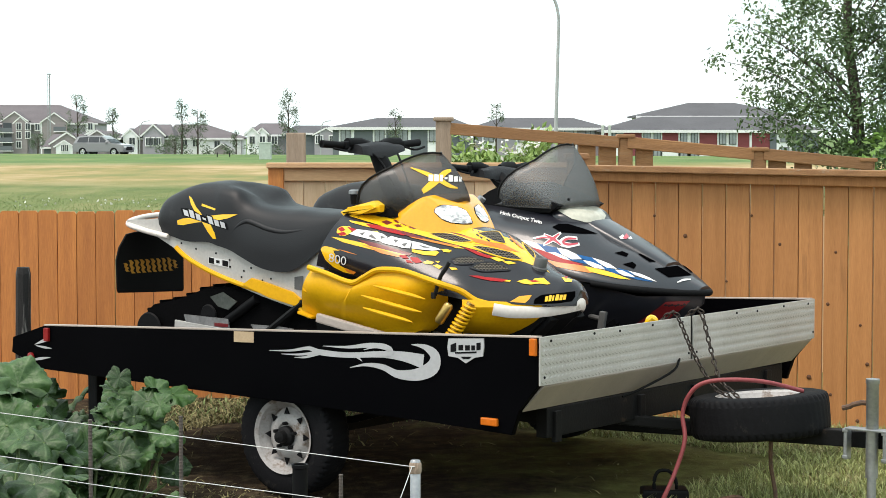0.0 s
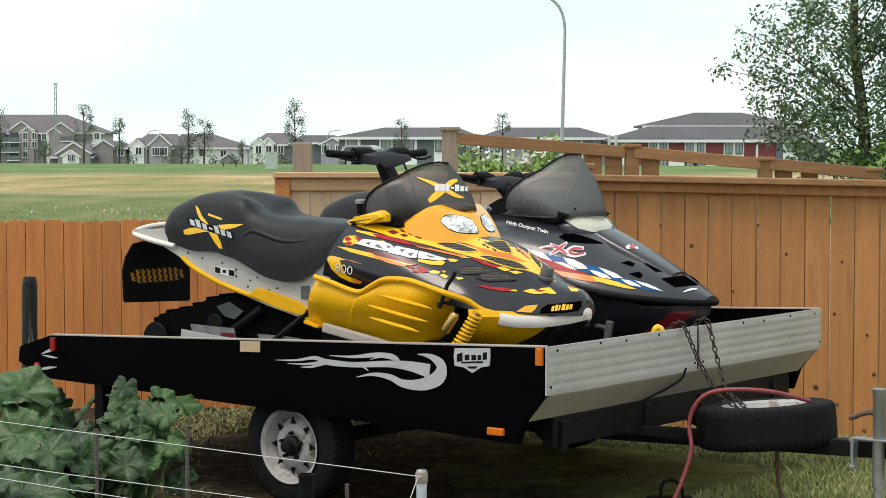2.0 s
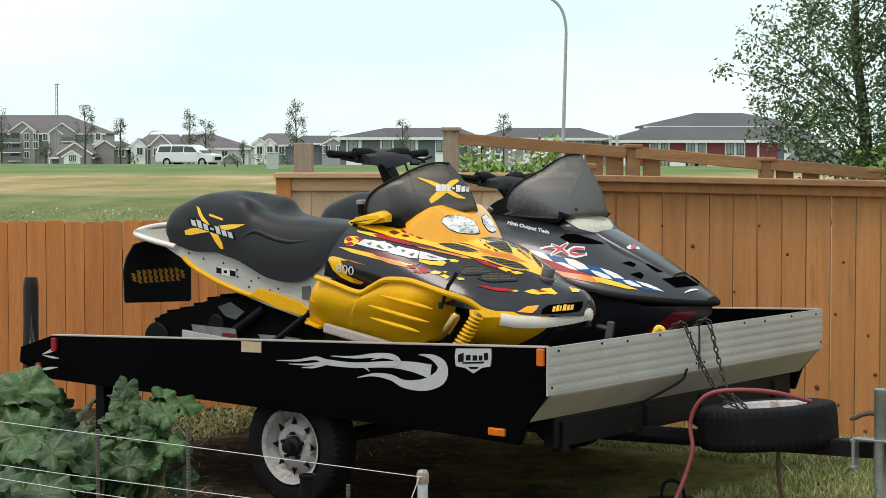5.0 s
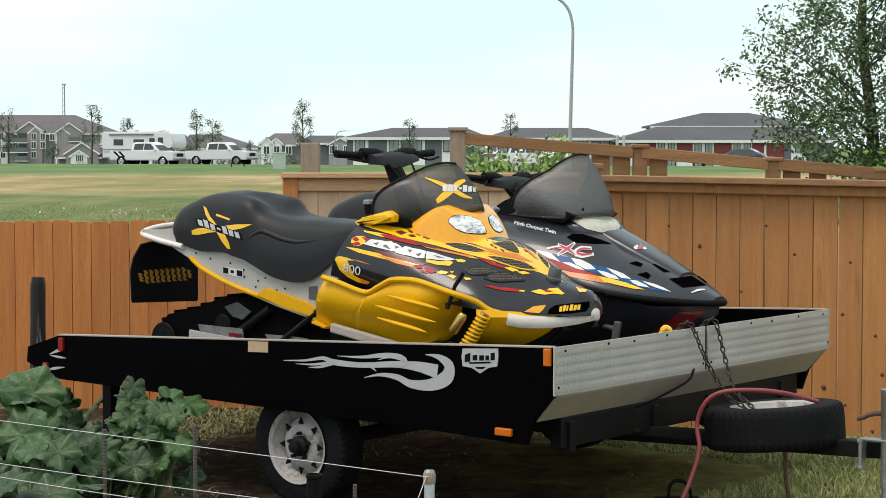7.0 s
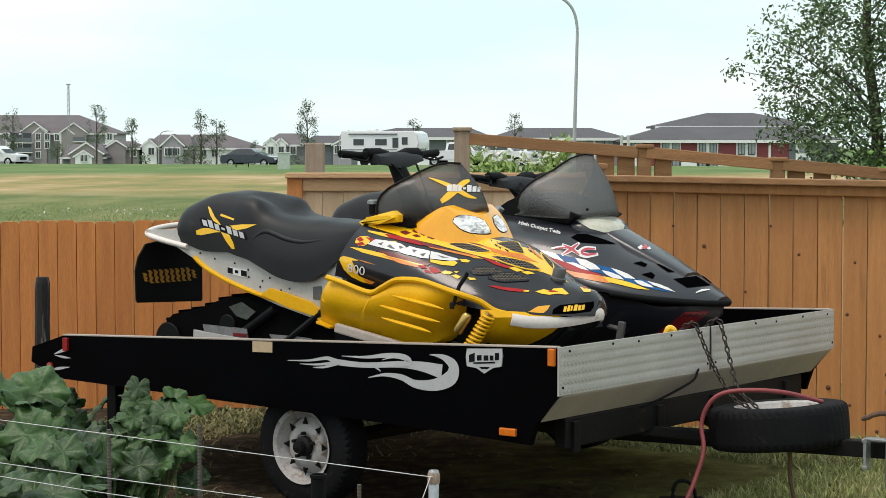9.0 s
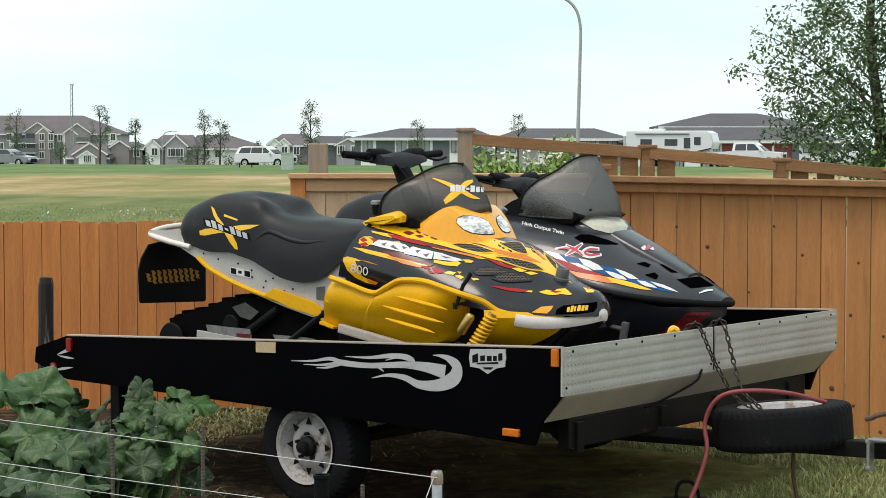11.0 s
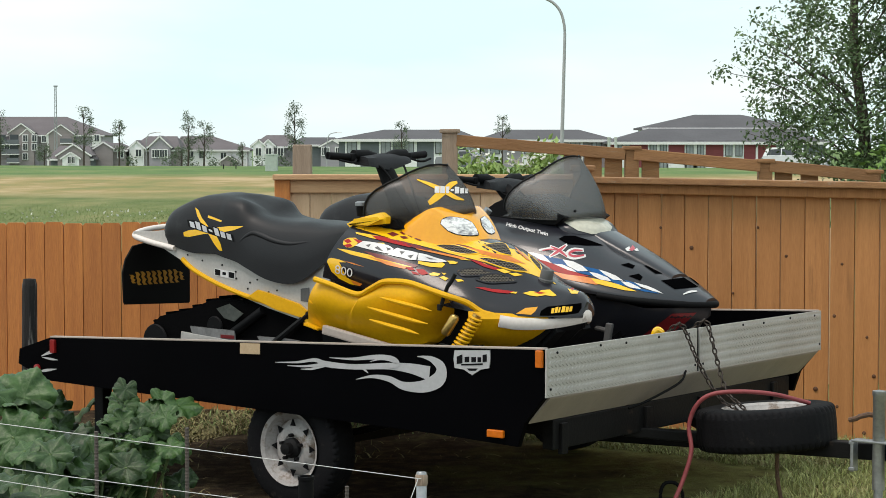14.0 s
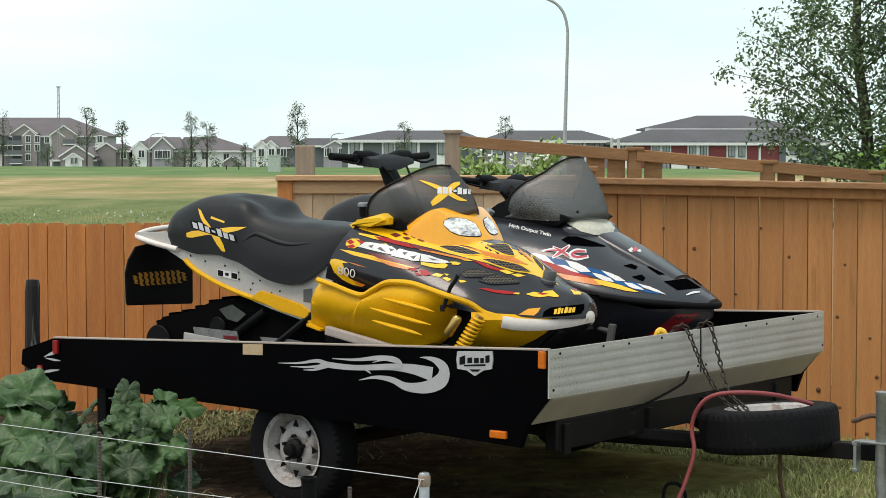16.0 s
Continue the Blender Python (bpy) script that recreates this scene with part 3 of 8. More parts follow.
for y in (0.4, WIDE - 0.4):
    spring = part("leaf_spring", tube(spline([(-1.95, y, 0.43), (-1.52, y, 0.33), (-1.1, y, 0.42)], 14), 0.02, 6), BLACK_STEEL, trailer)


def tyre_bm(r, half, rim_r, sides=216):
    """A road tyre about the y axis: bulging walls, cut shoulders and ring grooves in one skin."""
    wall = [(rim_r, 0.76, 0), (rim_r + 0.008, 0.88, 0), (rim_r + 0.02, 0.93, 0), (rim_r + (r - rim_r) * 0.34, 0.99, 0), (rim_r + (r - rim_r) * 0.55, 1.0, 0),
            (rim_r + (r - rim_r) * 0.72, 0.975, 0), (r * 0.945, 0.93, 0.3), (r * 0.972, 0.87, 1), (r * 0.987, 0.78, 1), (r * 0.993, 0.68, 1), (r * 0.995, 0.62, 0),
            (r * 0.997, 0.52, 0.4), (r * 0.999, 0.32, 0), (r, 0.12, 0.4)]
    prof = [(a, -b, g) for a, b, g in wall] + [(a, b, g) for a, b, g in wall[::-1]]
    bm = bmesh.new()
    rings = []
    for rad, y, g in prof:
        ring = []
        for k in range(sides):
            a = 2 * math.pi * (k + 1.2 * y) / sides
            cut = rad - 0.008 * g * (k % 4 == 0)
            ring.append(bm.verts.new((cut * math.cos(a), y * half, cut * math.sin(a))))
        rings.append(ring)
    for a, b in zip(rings, rings[1:] + rings[:1]):
        for k in range(sides):
            bm.faces.new((a[k], a[(k + 1) % sides], b[(k + 1) % sides], b[k]))
    return bm


def rim_bm(r, half):
    """A pressed steel wheel with a dished disc, seen from -y."""
    bm = lathe([(r, -half), (r + 0.006, -half - 0.004), (r - 0.012, -half + 0.006), (r - 0.020, -half + 0.03), (r - 0.035, -half + 0.045), (r - 0.04, -half + 0.06),
                (r * 0.62, -half + 0.035), (r * 0.50, -half + 0.022), (r * 0.36, -half + 0.026), (r * 0.33, -half + 0.034), (0.001, -half + 0.036)], 48, "y", caps=False)
    return bm


def road_wheel(m, parent, lug_holes=8):
    wheel = new("wheel")
    wheel.parent, wheel.matrix_basis = parent, m
    part("tyre", tyre_bm(0.292, 0.085, 0.165), RUBBER, wheel, "black road tyre", True)
    rim = part("rim", rim_bm(0.176, 0.085), RIM, wheel, "chipped white spoke-hole rim", True)
    for k in range(lug_holes):
        a = 2 * math.pi * k / lug_holes
        tri = [(-0.016, -0.012), (0.016, -0.012), (0.0, 0.022)]
        part("rim_slot", moved(prism(tri, -0.046, -0.040), pose(0.118 * math.cos(a), -0.012, 0.118 * math.sin(a), 0, 90 - math.degrees(a), 0)), DARK, wheel)
    part("hub", moved(lathe([(0.05, -0.055), (0.048, -0.075), (0.03, -0.085), (0.028, -0.115), (0.0001, -0.12)], 20, "y"), Matrix()), BLACK_STEEL, wheel, "", True)
    for k in range(5):
        a = 2 * math.pi * k / 5 + 0.3
        part("wheel_nut", moved(lathe([(0.009, -0.055), (0.009, -0.082), (0.0001, -0.084)], 6, "y"), pose(0.062 * math.cos(a), 0, 0.062 * math.sin(a))), BLACK_STEEL, wheel)
    return wheel


road_wheel(pose(-1.52, 0.13, 0.29), trailer)
road_wheel(pose(-1.52, WIDE - 0.13, 0.29, 0, 0, 180), trailer)


def on_side(y, depth=0.0012):
    return lambda u, v: (u, y - depth, v)


# marker lamps and decals on the near side
part("marker_lamp", box((-0.022, -0.008, 0.822), (0.034, 0.018, 0.075), 0.004), AMBER, trailer, "amber corner marker")
part("marker_lamp", box((-0.252, -0.010, 0.480), (0.088, 0.018, 0.034), 0.005), AMBER, trailer, "amber oblong marker")
part("marker_lamp", box((-3.14, -0.008, 0.685), (0.036, 0.018, 0.07), 0.004), RED_LENS, trailer, "red rear marker")
part("tail_lamp", moved(lathe([(0.022, 0), (0.022, -0.012), (0.0001, -0.016)], 14, "y"), pose(-3.27, 0, 0.56)), RED_LENS, trailer)
flame = bmesh.new()
for path in ([(-1.562, 0.706, 0.0025), (-1.425, 0.715, 0.01), (-1.311, 0.733, 0.0175), (-1.24, 0.719, 0.0275), (-1.074, 0.717, 0.025), (-0.871, 0.734, 0.03), (-0.739, 0.733, 0.045), (-0.625, 0.718, 0.065)],
             [(-1.4, 0.684, 0.0025), (-1.336, 0.689, 0.01), (-1.282, 0.703, 0.015), (-1.24, 0.717, 0.02)],
             [(-1.482, 0.695, 0.0025), (-1.368, 0.7, 0.01), (-1.265, 0.715, 0.015)],
             [(-1.219, 0.75, 0.0025), (-1.074, 0.754, 0.0125), (-0.938, 0.771, 0.0225), (-0.844, 0.769, 0.0275), (-0.811, 0.748, 0.0275), (-0.871, 0.731, 0.0225)],
             [(-0.972, 0.748, 0.0025), (-0.904, 0.765, 0.01), (-0.831, 0.765, 0.0175)],
             [(-1.054, 0.661, 0.0025), (-0.955, 0.681, 0.015), (-0.855, 0.676, 0.0275), (-0.772, 0.651, 0.0375), (-0.658, 0.657, 0.055), (-0.571, 0.696, 0.0675), (-0.558, 0.748, 0.055), (-0.603, 0.78, 0.03), (-0.654, 0.79, 0.0125), (-0.693, 0.79, 0.0025)],
             [(-0.821, 0.668, 0.0025), (-0.788, 0.649, 0.0125), (-0.739, 0.643, 0.02)],
             [(-1.023, 0.716, 0.0075), (-0.999, 0.707, 0.01), (-0.979, 0.695, 0.0025)]):
    ribbon(path, flame, on_side(0.0, 0.003 + 0.0006 * len(flame.verts) / 160), 44)
part("flame_decal", flame, SILVER, trailer, "silver flame decal")
tail_flash = bmesh.new()
for path in ([(-3.242, 0.626, 0.0025), (-3.188, 0.645, 0.015), (-3.143, 0.66, 0.02)], [(-3.233, 0.621, 0.0025), (-3.166, 0.616, 0.0125), (-3.109, 0.614, 0.0025)], [(-3.28, 0.539, 0.0025), (-3.199, 0.554, 0.015), (-3.118, 0.566, 0.0025)]):
    ribbon(path, tail_flash, on_side(0.0, 0.003), 8)
part("flame_decal", tail_flash, SILVER, trailer)
sticker = part("sticker", prism([(-1.792, 0.784), (-1.661, 0.789), (-1.662, 0.737), (-1.792, 0.732)], -0.004, -0.001), STICKER, trailer, "faded buff sticker")
PLATE = [(-0.482, 0.831), (-0.289, 0.843), (-0.286, 0.806), (-0.292, 0.764), (-0.338, 0.755), (-0.385, 0.727), (-0.431, 0.749), (-0.482, 0.753), (-0.488, 0.793)]
plate = part("maker_plate", prism(PLATE, -0.006, 0.0), SILVER, trailer, "silver maker's plate with worn dark lettering bars")
for bar in ([(-0.469, 0.804), (-0.438, 0.816), (-0.438, 0.776), (-0.469, 0.771)], [(-0.425, 0.805), (-0.4, 0.809), (-0.4, 0.784), (-0.425, 0.782)], [(-0.388, 0.807), (-0.363, 0.809), (-0.363, 0.786), (-0.388, 0.784)],
            [(-0.354, 0.809), (-0.335, 0.81), (-0.335, 0.788), (-0.354, 0.787)], [(-0.326, 0.821), (-0.304, 0.825), (-0.304, 0.793), (-0.326, 0.789)], [(-0.444, 0.773), (-0.326, 0.784), (-0.326, 0.776), (-0.444, 0.766)], [(-0.413, 0.755), (-0.353, 0.759), (-0.366, 0.748), (-0.4, 0.746)]):
    part("lettering_bar", prism(bar, -0.0075, -0.006), DARK, plate)

# spare wheel lying on the tongue
spare = thing("spare_wheel", TRAILER @ pose(0.395, NOSE_MID - 0.03, 0.428, 0, -5, 0), "black spare tyre with white rim lying on the tongue", "spare wheel")
part("tyre", moved(tyre_bm(0.325, 0.10, 0.185), pose(0, 0, 0, -90)), RUBBER, spare, "", True)
part("rim", moved(rim_bm(0.196, 0.092), pose(0, 0, 0, -90)), RIM, spare, "", True)
for k in range(8):
    a = 2 * math.pi * k / 8
    part("rim_bolt", moved(lathe([(0.008, 0.05), (0.008, 0.062), (0.0001, 0.064)], 6), pose(0.15 * math.cos(a), 0.15 * math.sin(a), -0.018)), ZINC, spare)

# jack on the tongue
jack = thing("trailer_jack", TRAILER @ pose(0.99, NOSE_MID - 0.085, 0.0), "galvanised screw jack clamped to the trailer tongue", "jack")
part("outer_tube", moved(lathe([(0.028, 0.20), (0.028, 0.62), (0.031, 0.625), (0.031, 0.645), (0.0001, 0.65)], 20), Matrix()), ZINC, jack, "", True)
part("inner_tube", moved(lathe([(0.021, 0.03), (0.021, 0.21)], 18), Matrix()), ZINC, jack, "", True)
part("foot", box((0, 0, 0.02), (0.11, 0.11, 0.04), 0.012), BLACK_STEEL, jack)
for x in (-0.12, 0.07):
    part("clamp_plate", box((x, 0.0, 0.345), (0.016, 0.05, 0.145), 0.003), ZINC, jack)
    for z in (0.285, 0.405):
        part("clamp_bolt", beam((x - 0.014, -0.02, z), (x + 0.014, -0.02, z), (0.016, 0.016), 0.003), ZINC, jack)
part("clamp_plate", box((-0.02, 0.0, 0.415), (0.20, 0.06, 0.01), 0.003), ZINC, jack)
part("crank", tube([(0.0, 0.02, 0.53), (-0.05, -0.005, 0.535), (-0.085, -0.02, 0.525), (-0.10, -0.02, 0.515), (-0.135, -0.02, 0.505)], 0.012, 8), RUST, jack)

# chains from the deck to the spare wheel
def chain(points, name_label):
    c = thing("chain", TRAILER @ pose(*points[0]), name_label, "chain", "tie-down chains")
    base = Vector(points[0])
    pts = [Vector(p) - base for p in spline(points, 200)]
    gap, link = 0.026, 0
    last = pts[0]
    me = None
    for p in pts:
        if (p - last).length >= gap or p is pts[0]:
            d = (p - last) if p is not pts[0] else (pts[1] - pts[0])
            if me is None:
                bm = bmesh.new()
                ring = [(0.0185 * math.cos(t), 0.0095 * math.sin(t), 0) for t in (2 * math.pi * k / 10 for k in range(10))]
                rows = []
                for k in range(11):
                    t = 2 * math.pi * k / 10
                    q = Vector((0.0175 * math.cos(t), 0.0095 * math.sin(t), 0))
                    out = Vector((math.cos(t), math.sin(t), 0))
                    rows.append([q + 0.0042 * (math.cos(s) * out + math.sin(s) * Vector((0, 0, 1))) for s in (2 * math.pi * j / 6 for j in range(6))])
                ob = part("link", grid(rows, close=True), CHAIN_STEEL, c, "", True)
                me = ob.data
            else:
                ob = new("link", me)
                ob.parent = c
            m = d.to_track_quat("X", "Z").to_matrix().to_4x4()
            ob.matrix_basis = Matrix.Translation(p) @ m @ pose(0, 0, 0, 90 * (link % 2) + 20)
            last = p
            link += 1


chain([(-0.05, 1.10, 0.86), (0.0, 1.11, 0.895), (0.03, 1.12, 0.86), (0.10, 1.14, 0.70), (0.19, 1.17, 0.55), (0.26, 1.19, 0.508), (0.28, 1.22, 0.46)], "rusty chain looped over the front panel to the spare wheel")
chain([(-0.05, 1.33, 0.86), (0.0, 1.34, 0.895), (0.03, 1.34, 0.86), (0.09, 1.32, 0.70), (0.17, 1.27, 0.57), (0.27, 1.24, 0.51), (0.31, 1.24, 0.46)], "rusty chain looped over the front panel to the spare wheel")
hose = thing("hose", TRAILER @ pose(0.49, 1.12, 0.60), "faded red rubber hose draped over the spare tyre", "hose")
part("hose_run", moved(tube(spline([(0.60, 1.28, 0.55), (0.49, 1.12, 0.60), (0.36, 1.0, 0.612), (0.25, 0.96, 0.59), (0.19, 0.94, 0.53), (0.165, 0.93, 0.44), (0.19, 0.91, 0.33),
                                     (0.17, 0.87, 0.2), (0.15, 0.82, 0.10), (0.13, 0.8, 0.04)], 50), 0.0105, 10), pose(-0.49, -1.12, -0.60)), HOSE, hose, "", True)
strap = thing("strap", TRAILER @ pose(0.01, 1.1, 0.62), "thin dark elastic strap tied under the front panel", "strap")
part("cord", tube(spline([(0.0, 0.06, 0.05), (0.012, -0.02, 0.0), (-0.05, -0.2, -0.07), (-0.09, -0.3, -0.1)], 14), 0.006, 6), DARK, strap)
cable = thing("cable", TRAILER @ pose(0.45, 1.275, 0.0), "loose brown wiring cable hanging from the tongue", "cable")
part("wire", tube(spline([(0.0, -0.02, 0.33), (0.005, -0.03, 0.2), (0.03, -0.03, 0.02), (-0.02, -0.12, 0.012), (-0.1, -0.15, 0.05), (-0.2, -0.2, 0.03)], 30), 0.010, 6), RUST, cable)

# ---- the snowmobiles ----
from mathutils.bvhtree import BVHTree

SLED_BASE = (-1.5, 0.55)
SLIDE = material("scuffed_rail", (0.22, 0.22, 0.22), 0.6, second=(0.10, 0.10, 0.10), scale=9, fine=60)
COOLER = material("grimy_plate", (0.075, 0.085, 0.075), 0.6, second=(0.03, 0.035, 0.03), scale=12, fine=60)
SIDEWAYS = Vector((-0.62, 0.78, -0.06)).normalized()      # the way in which stickers are pressed on


def mirror(bm):
    """Adds the same shape on the other side of the middle line."""
    geom = bmesh.ops.duplicate(bm, geom=bm.verts[:] + bm.edges[:] + bm.faces[:])["geom"]
    for v in (g for g in geom if isinstance(g, bmesh.types.BMVert)):
        v.co.y = -v.co.y
    bmesh.ops.reverse_faces(bm, faces=[g for g in geom if isinstance(g, bmesh.types.BMFace)])
    return bm


def dense(bm, longest):
    for _ in range(6):
        bmesh.ops.triangulate(bm, faces=bm.faces)
        long_edges = [e for e in bm.edges if e.calc_length() > longest]
        if not long_edges:
            break
        bmesh.ops.subdivide_edges(bm, edges=long_edges, cuts=1)
    bmesh.ops.triangulate(bm, faces=bm.faces)
    return bm


class Sled:
    """Keeps one machine's parts, and presses stickers onto its shells."""

    def __init__(self, across, label, name="snowmobile"):
        self.middle = across
        self.ob = thing(name, TRAILER @ pose(SLED_BASE[0], across, SLED_BASE[1]), label, "snowmobile", "sleds on the trailer")
        self.shift = pose(-SLED_BASE[0], 0, -SLED_BASE[1])
        self.trees = {}

    def add(self, name, bm, mat, label="", smooth=True, parent=None):
        ob = part(name, moved(bm, self.shift), mat, parent or self.ob, label, smooth)
        self.trees[name] = ob
        return ob

    def press(self, name, shapes, mat, y, onto, lift, parent=None, label="", longest=0.03):
        """Thin stickers: outlines in the side view, pressed sideways onto a shell; separate pieces are parts of their own."""
        if len(shapes) > 1 and name not in ("cross_decal", "letter_outline", "letter_bar", "emblem"):
            for shape in shapes:
                self.press(name, [shape], mat, y, onto, lift, parent, label, longest)
            return None
        bm = bmesh.new()
        for shape in shapes:
            if len(shape[0]) == 3:
                ribbon(shape, bm, lambda u, v: (u, y, v), 16)
            else:
                bm.faces.new([bm.verts.new((u, y, v)) for u, v in shape])
        dense(bm, longest)
        tree = BVHTree.FromPolygons([v.co for v in onto.data.vertices], [p.vertices for p in onto.data.polygons])
        for v in bm.verts[:]:
            start = self.shift @ v.co
            hit, normal, _, _ = tree.ray_cast(start - SIDEWAYS * 0.8, SIDEWAYS)
            if hit is None:
                bm.verts.remove(v)
                continue
            if normal.dot(SIDEWAYS) > 0:
                normal = -normal
            v.co = hit + normal * lift * 0.6
        return part(name, bm, mat, parent or self.ob, label, True)


def rim(sled, name, poly, y, onto, mat, radius, lift=0.0, parent=None):
    """A thin raised bead round an outline pressed onto a shell."""
    tree = BVHTree.FromPolygons([v.co for v in onto.data.vertices], [p.vertices for p in onto.data.polygons])
    pts = []
    for p in spline([(a, y, z) for a, z in list(poly) + [poly[0]]], 44):
        hit, normal, _, _ = tree.ray_cast(sled.shift @ Vector(p) - SIDEWAYS * 0.8, SIDEWAYS)
        if hit is not None:
            pts.append(hit - SIDEWAYS * lift)
    if len(pts) > 6:
        part(name, tube(pts, radius, 6), mat, parent or onto, "", True)


def shield(sled, base, top, mat, edge=True):
    """A curved windshield between a base line and a top line, each from the middle to the side."""
    def full(line):
        side = spline(line, 13)
        return [Vector((p[0], -p[1], p[2])) for p in side[:0:-1]] + [Vector(p) for p in side]
    lo, hi = full(base), full(top)
    rows = []
    for k in range(9):
        t = k / 8
        rows.append([a.lerp(b, t) + Vector((0.035, 0, 0)) * math.sin(math.pi * t) for a, b in zip(lo, hi)])
    bm = grid(rows)
    ob = sled.add("windshield", bm, mat, "smoked acrylic windshield")
    sol = ob.modifiers.new("thickness", "SOLIDIFY")
    sol.thickness = 0.003
    sled.add("windshield_edge", tube(hi, 0.005, 6), SHIELD_EDGE, "", True, ob)
    return ob


def coil(p0, p1, radius, wire, turns):
    p0, p1 = Vector(p0), Vector(p1)
    d = (p1 - p0).normalized()
    u = d.cross(Vector((0, 1, 0.3))).normalized()
    v = d.cross(u)
    n = turns * 12
    return tube([p0.lerp(p1, k / n) + radius * (math.cos(k * math.pi / 6) * u + math.sin(k * math.pi / 6) * v) for k in range(n + 1)], wire, 6)


def track_unit(sled, y0=0.0):
    loop = [(-2.92, 0.66), (-2.90, 0.76), (-2.82, 0.83), (-2.62, 0.87), (-2.42, 0.94), (-2.25, 0.95), (-1.75, 0.88), (-1.55, 0.78), (-1.7, 0.62), (-2.0, 0.565), (-2.7, 0.565), (-2.86, 0.59)]
    track = sled.add("track", prism(loop, -0.19, 0.19, bevel=0.01), TRACK_RUBBER, "black lugged rubber track", False)
    for k, (p, q) in enumerate(zip(loop, loop[1:] + loop[:1])):
        n = max(1, int(math.hypot(q[0] - p[0], q[1] - p[1]) / 0.075))
        for j in range(n):
            t = (j + 0.5) / n
            x, z = p[0] + (q[0] - p[0]) * t, p[1] + (q[1] - p[1]) * t
            ang = math.degrees(math.atan2(q[1] - p[1], q[0] - p[0]))
            sled.add("lug", box((x, 0, z), (0.014, 0.36, 0.03), 0.003, pose(0, 0, 0, 0, -ang, 0)), TRACK_RUBBER, "", False, track)
    for x, z, r in ((-2.82, 0.70, 0.085), (-2.42, 0.655, 0.07), (-2.02, 0.65, 0.07), (-2.38, 0.80, 0.05)):
        for y in (-0.215, 0.205):
            sled.add("idler_wheel", moved(lathe([(r, 0), (r + 0.006, 0.008), (r, 0.016), (r * 0.6, 0.014), (r * 0.5, 0.004), (0.012, 0.004), (0.001, -0.004)], 22, "y"), pose(x, y - 0.008, z)), DARK)
    for y in (-0.20, 0.20):
        sled.add("slide_rail", beam((-2.62, y * 1.1, 0.735), (-1.95, y * 1.1, 0.69), (0.012, 0.055), 0.003), TUNNEL, "", False)


def skis(sled):
    for s in (-1, 1):
        path = spline([(-1.1, 0, 0.585), (-0.8, 0, 0.562), (-0.4, 0, 0.562), (-0.22, 0, 0.585), (-0.13, 0, 0.64), (-0.10, 0, 0.72)], 20)
        sled.add("ski", moved(grid([[(p[0], -0.06, p[2] + 0.012), (p[0], -0.05, p[2]), (p[0], 0, p[2] - 0.006), (p[0], 0.05, p[2]), (p[0], 0.06, p[2] + 0.012),
                                       (p[0], 0.05, p[2] + 0.014), (p[0], 0, p[2] + 0.02), (p[0], -0.05, p[2] + 0.014)] for p in path], close=True), pose(0, s * 0.44, 0)), DARK)
        sled.add("spindle", beam((-0.66, s * 0.44, 0.58), (-0.62, s * 0.43, 0.84), (0.035, 0.035)), GREY_PLASTIC, "", False)
        sled.add("control_arm", tube([(-0.62, s * 0.43, 0.80), (-0.8, s * 0.3, 0.80), (-0.95, s * 0.2, 0.8)], 0.013, 8), GREY_PLASTIC)


def bars(sled, near, middle, far, post_foot):
    hb = sled.add("handlebar", tube(spline([near, tuple(0.6 * a + 0.4 * b for a, b in zip(near, middle)), middle, tuple(0.6 * a + 0.4 * b for a, b in zip(far, middle)), far], 24), 0.012, 10), DARK)
    for end in (near, far):
        e, m = Vector(end), Vector(middle)
        d = (m - e).normalized()
        sled.add("grip", tube([e, e + d * 0.02, e + d * 0.04, e + d * 0.13], 0.019, 10), DARK, "", True, hb)
        sled.add("control_block", box(e + d * 0.155, (0.045, 0.05, 0.042), 0.01), DARK, "", False, hb)
        sled.add("lever", tube(spline([e + d * 0.15 + Vector((0.03, 0, -0.01)), e + d * 0.10 + Vector((0.06, 0, -0.028)), e + d * 0.02 + Vector((0.055, 0, -0.02))], 8), 0.006, 6), DARK, "", True, hb)
        sled.add("mitt_cover", tube([e + d * 0.16 + Vector((0, 0, 0.012)), e + d * 0.24 + Vector((0, 0, 0.012)), e + d * 0.3 + Vector((0, 0, 0.006))], 0.034, 10, lambda t: 1 - 0.2 * abs(2 * t - 1)), DARK, "", True, hb)
    mid = Vector(middle)
    drape = []
    for k in range(15):
        v = -1 + 2 * k / 14
        hang = 0.036 + 0.012 * math.cos(math.pi * v) - 0.010 * v
        over = 0.026 + 0.006 * math.cos(3 * v)
        tuck = 0.86 if k in (0, 14) else 1.0
        drape.append([mid + Vector((x * tuck, v * 0.165, z * tuck)) for x, z in ((-0.052, -hang * 0.7), (-0.05, 0.005), (-0.024, over), (0.026, over), (0.052, 0.01), (0.062, -hang * 0.5), (0.064, -hang), (0.05, -hang * 0.96), (-0.04, -hang * 0.7))])
    cover = grid(drape, close=True)
    cover.verts.ensure_lookup_table()
    cover.faces.new(cover.verts[:9])
    cover.faces.new(cover.verts[-9:])
    sled.add("bar_pad", cover, DUSTY_VINYL, "dusty black handlebar cover", True)
    sled.add("steering_post", tube([Vector(middle) + Vector((0, 0, -0.01)), Vector(middle).lerp(Vector(post_foot), 0.5), post_foot], 0.05, 10, lambda t: 0.8 + 0.4 * t), DARK)
    for s in (-1, 1):
        sled.add("cable", tube(spline([Vector(middle) + Vector((0.03, s * 0.12, -0.01)), Vector(middle) + Vector((0.09, s * 0.08, -0.06)), Vector(post_foot) + Vector((0.05, s * 0.04, 0.05))], 12), 0.006, 6), DARK)


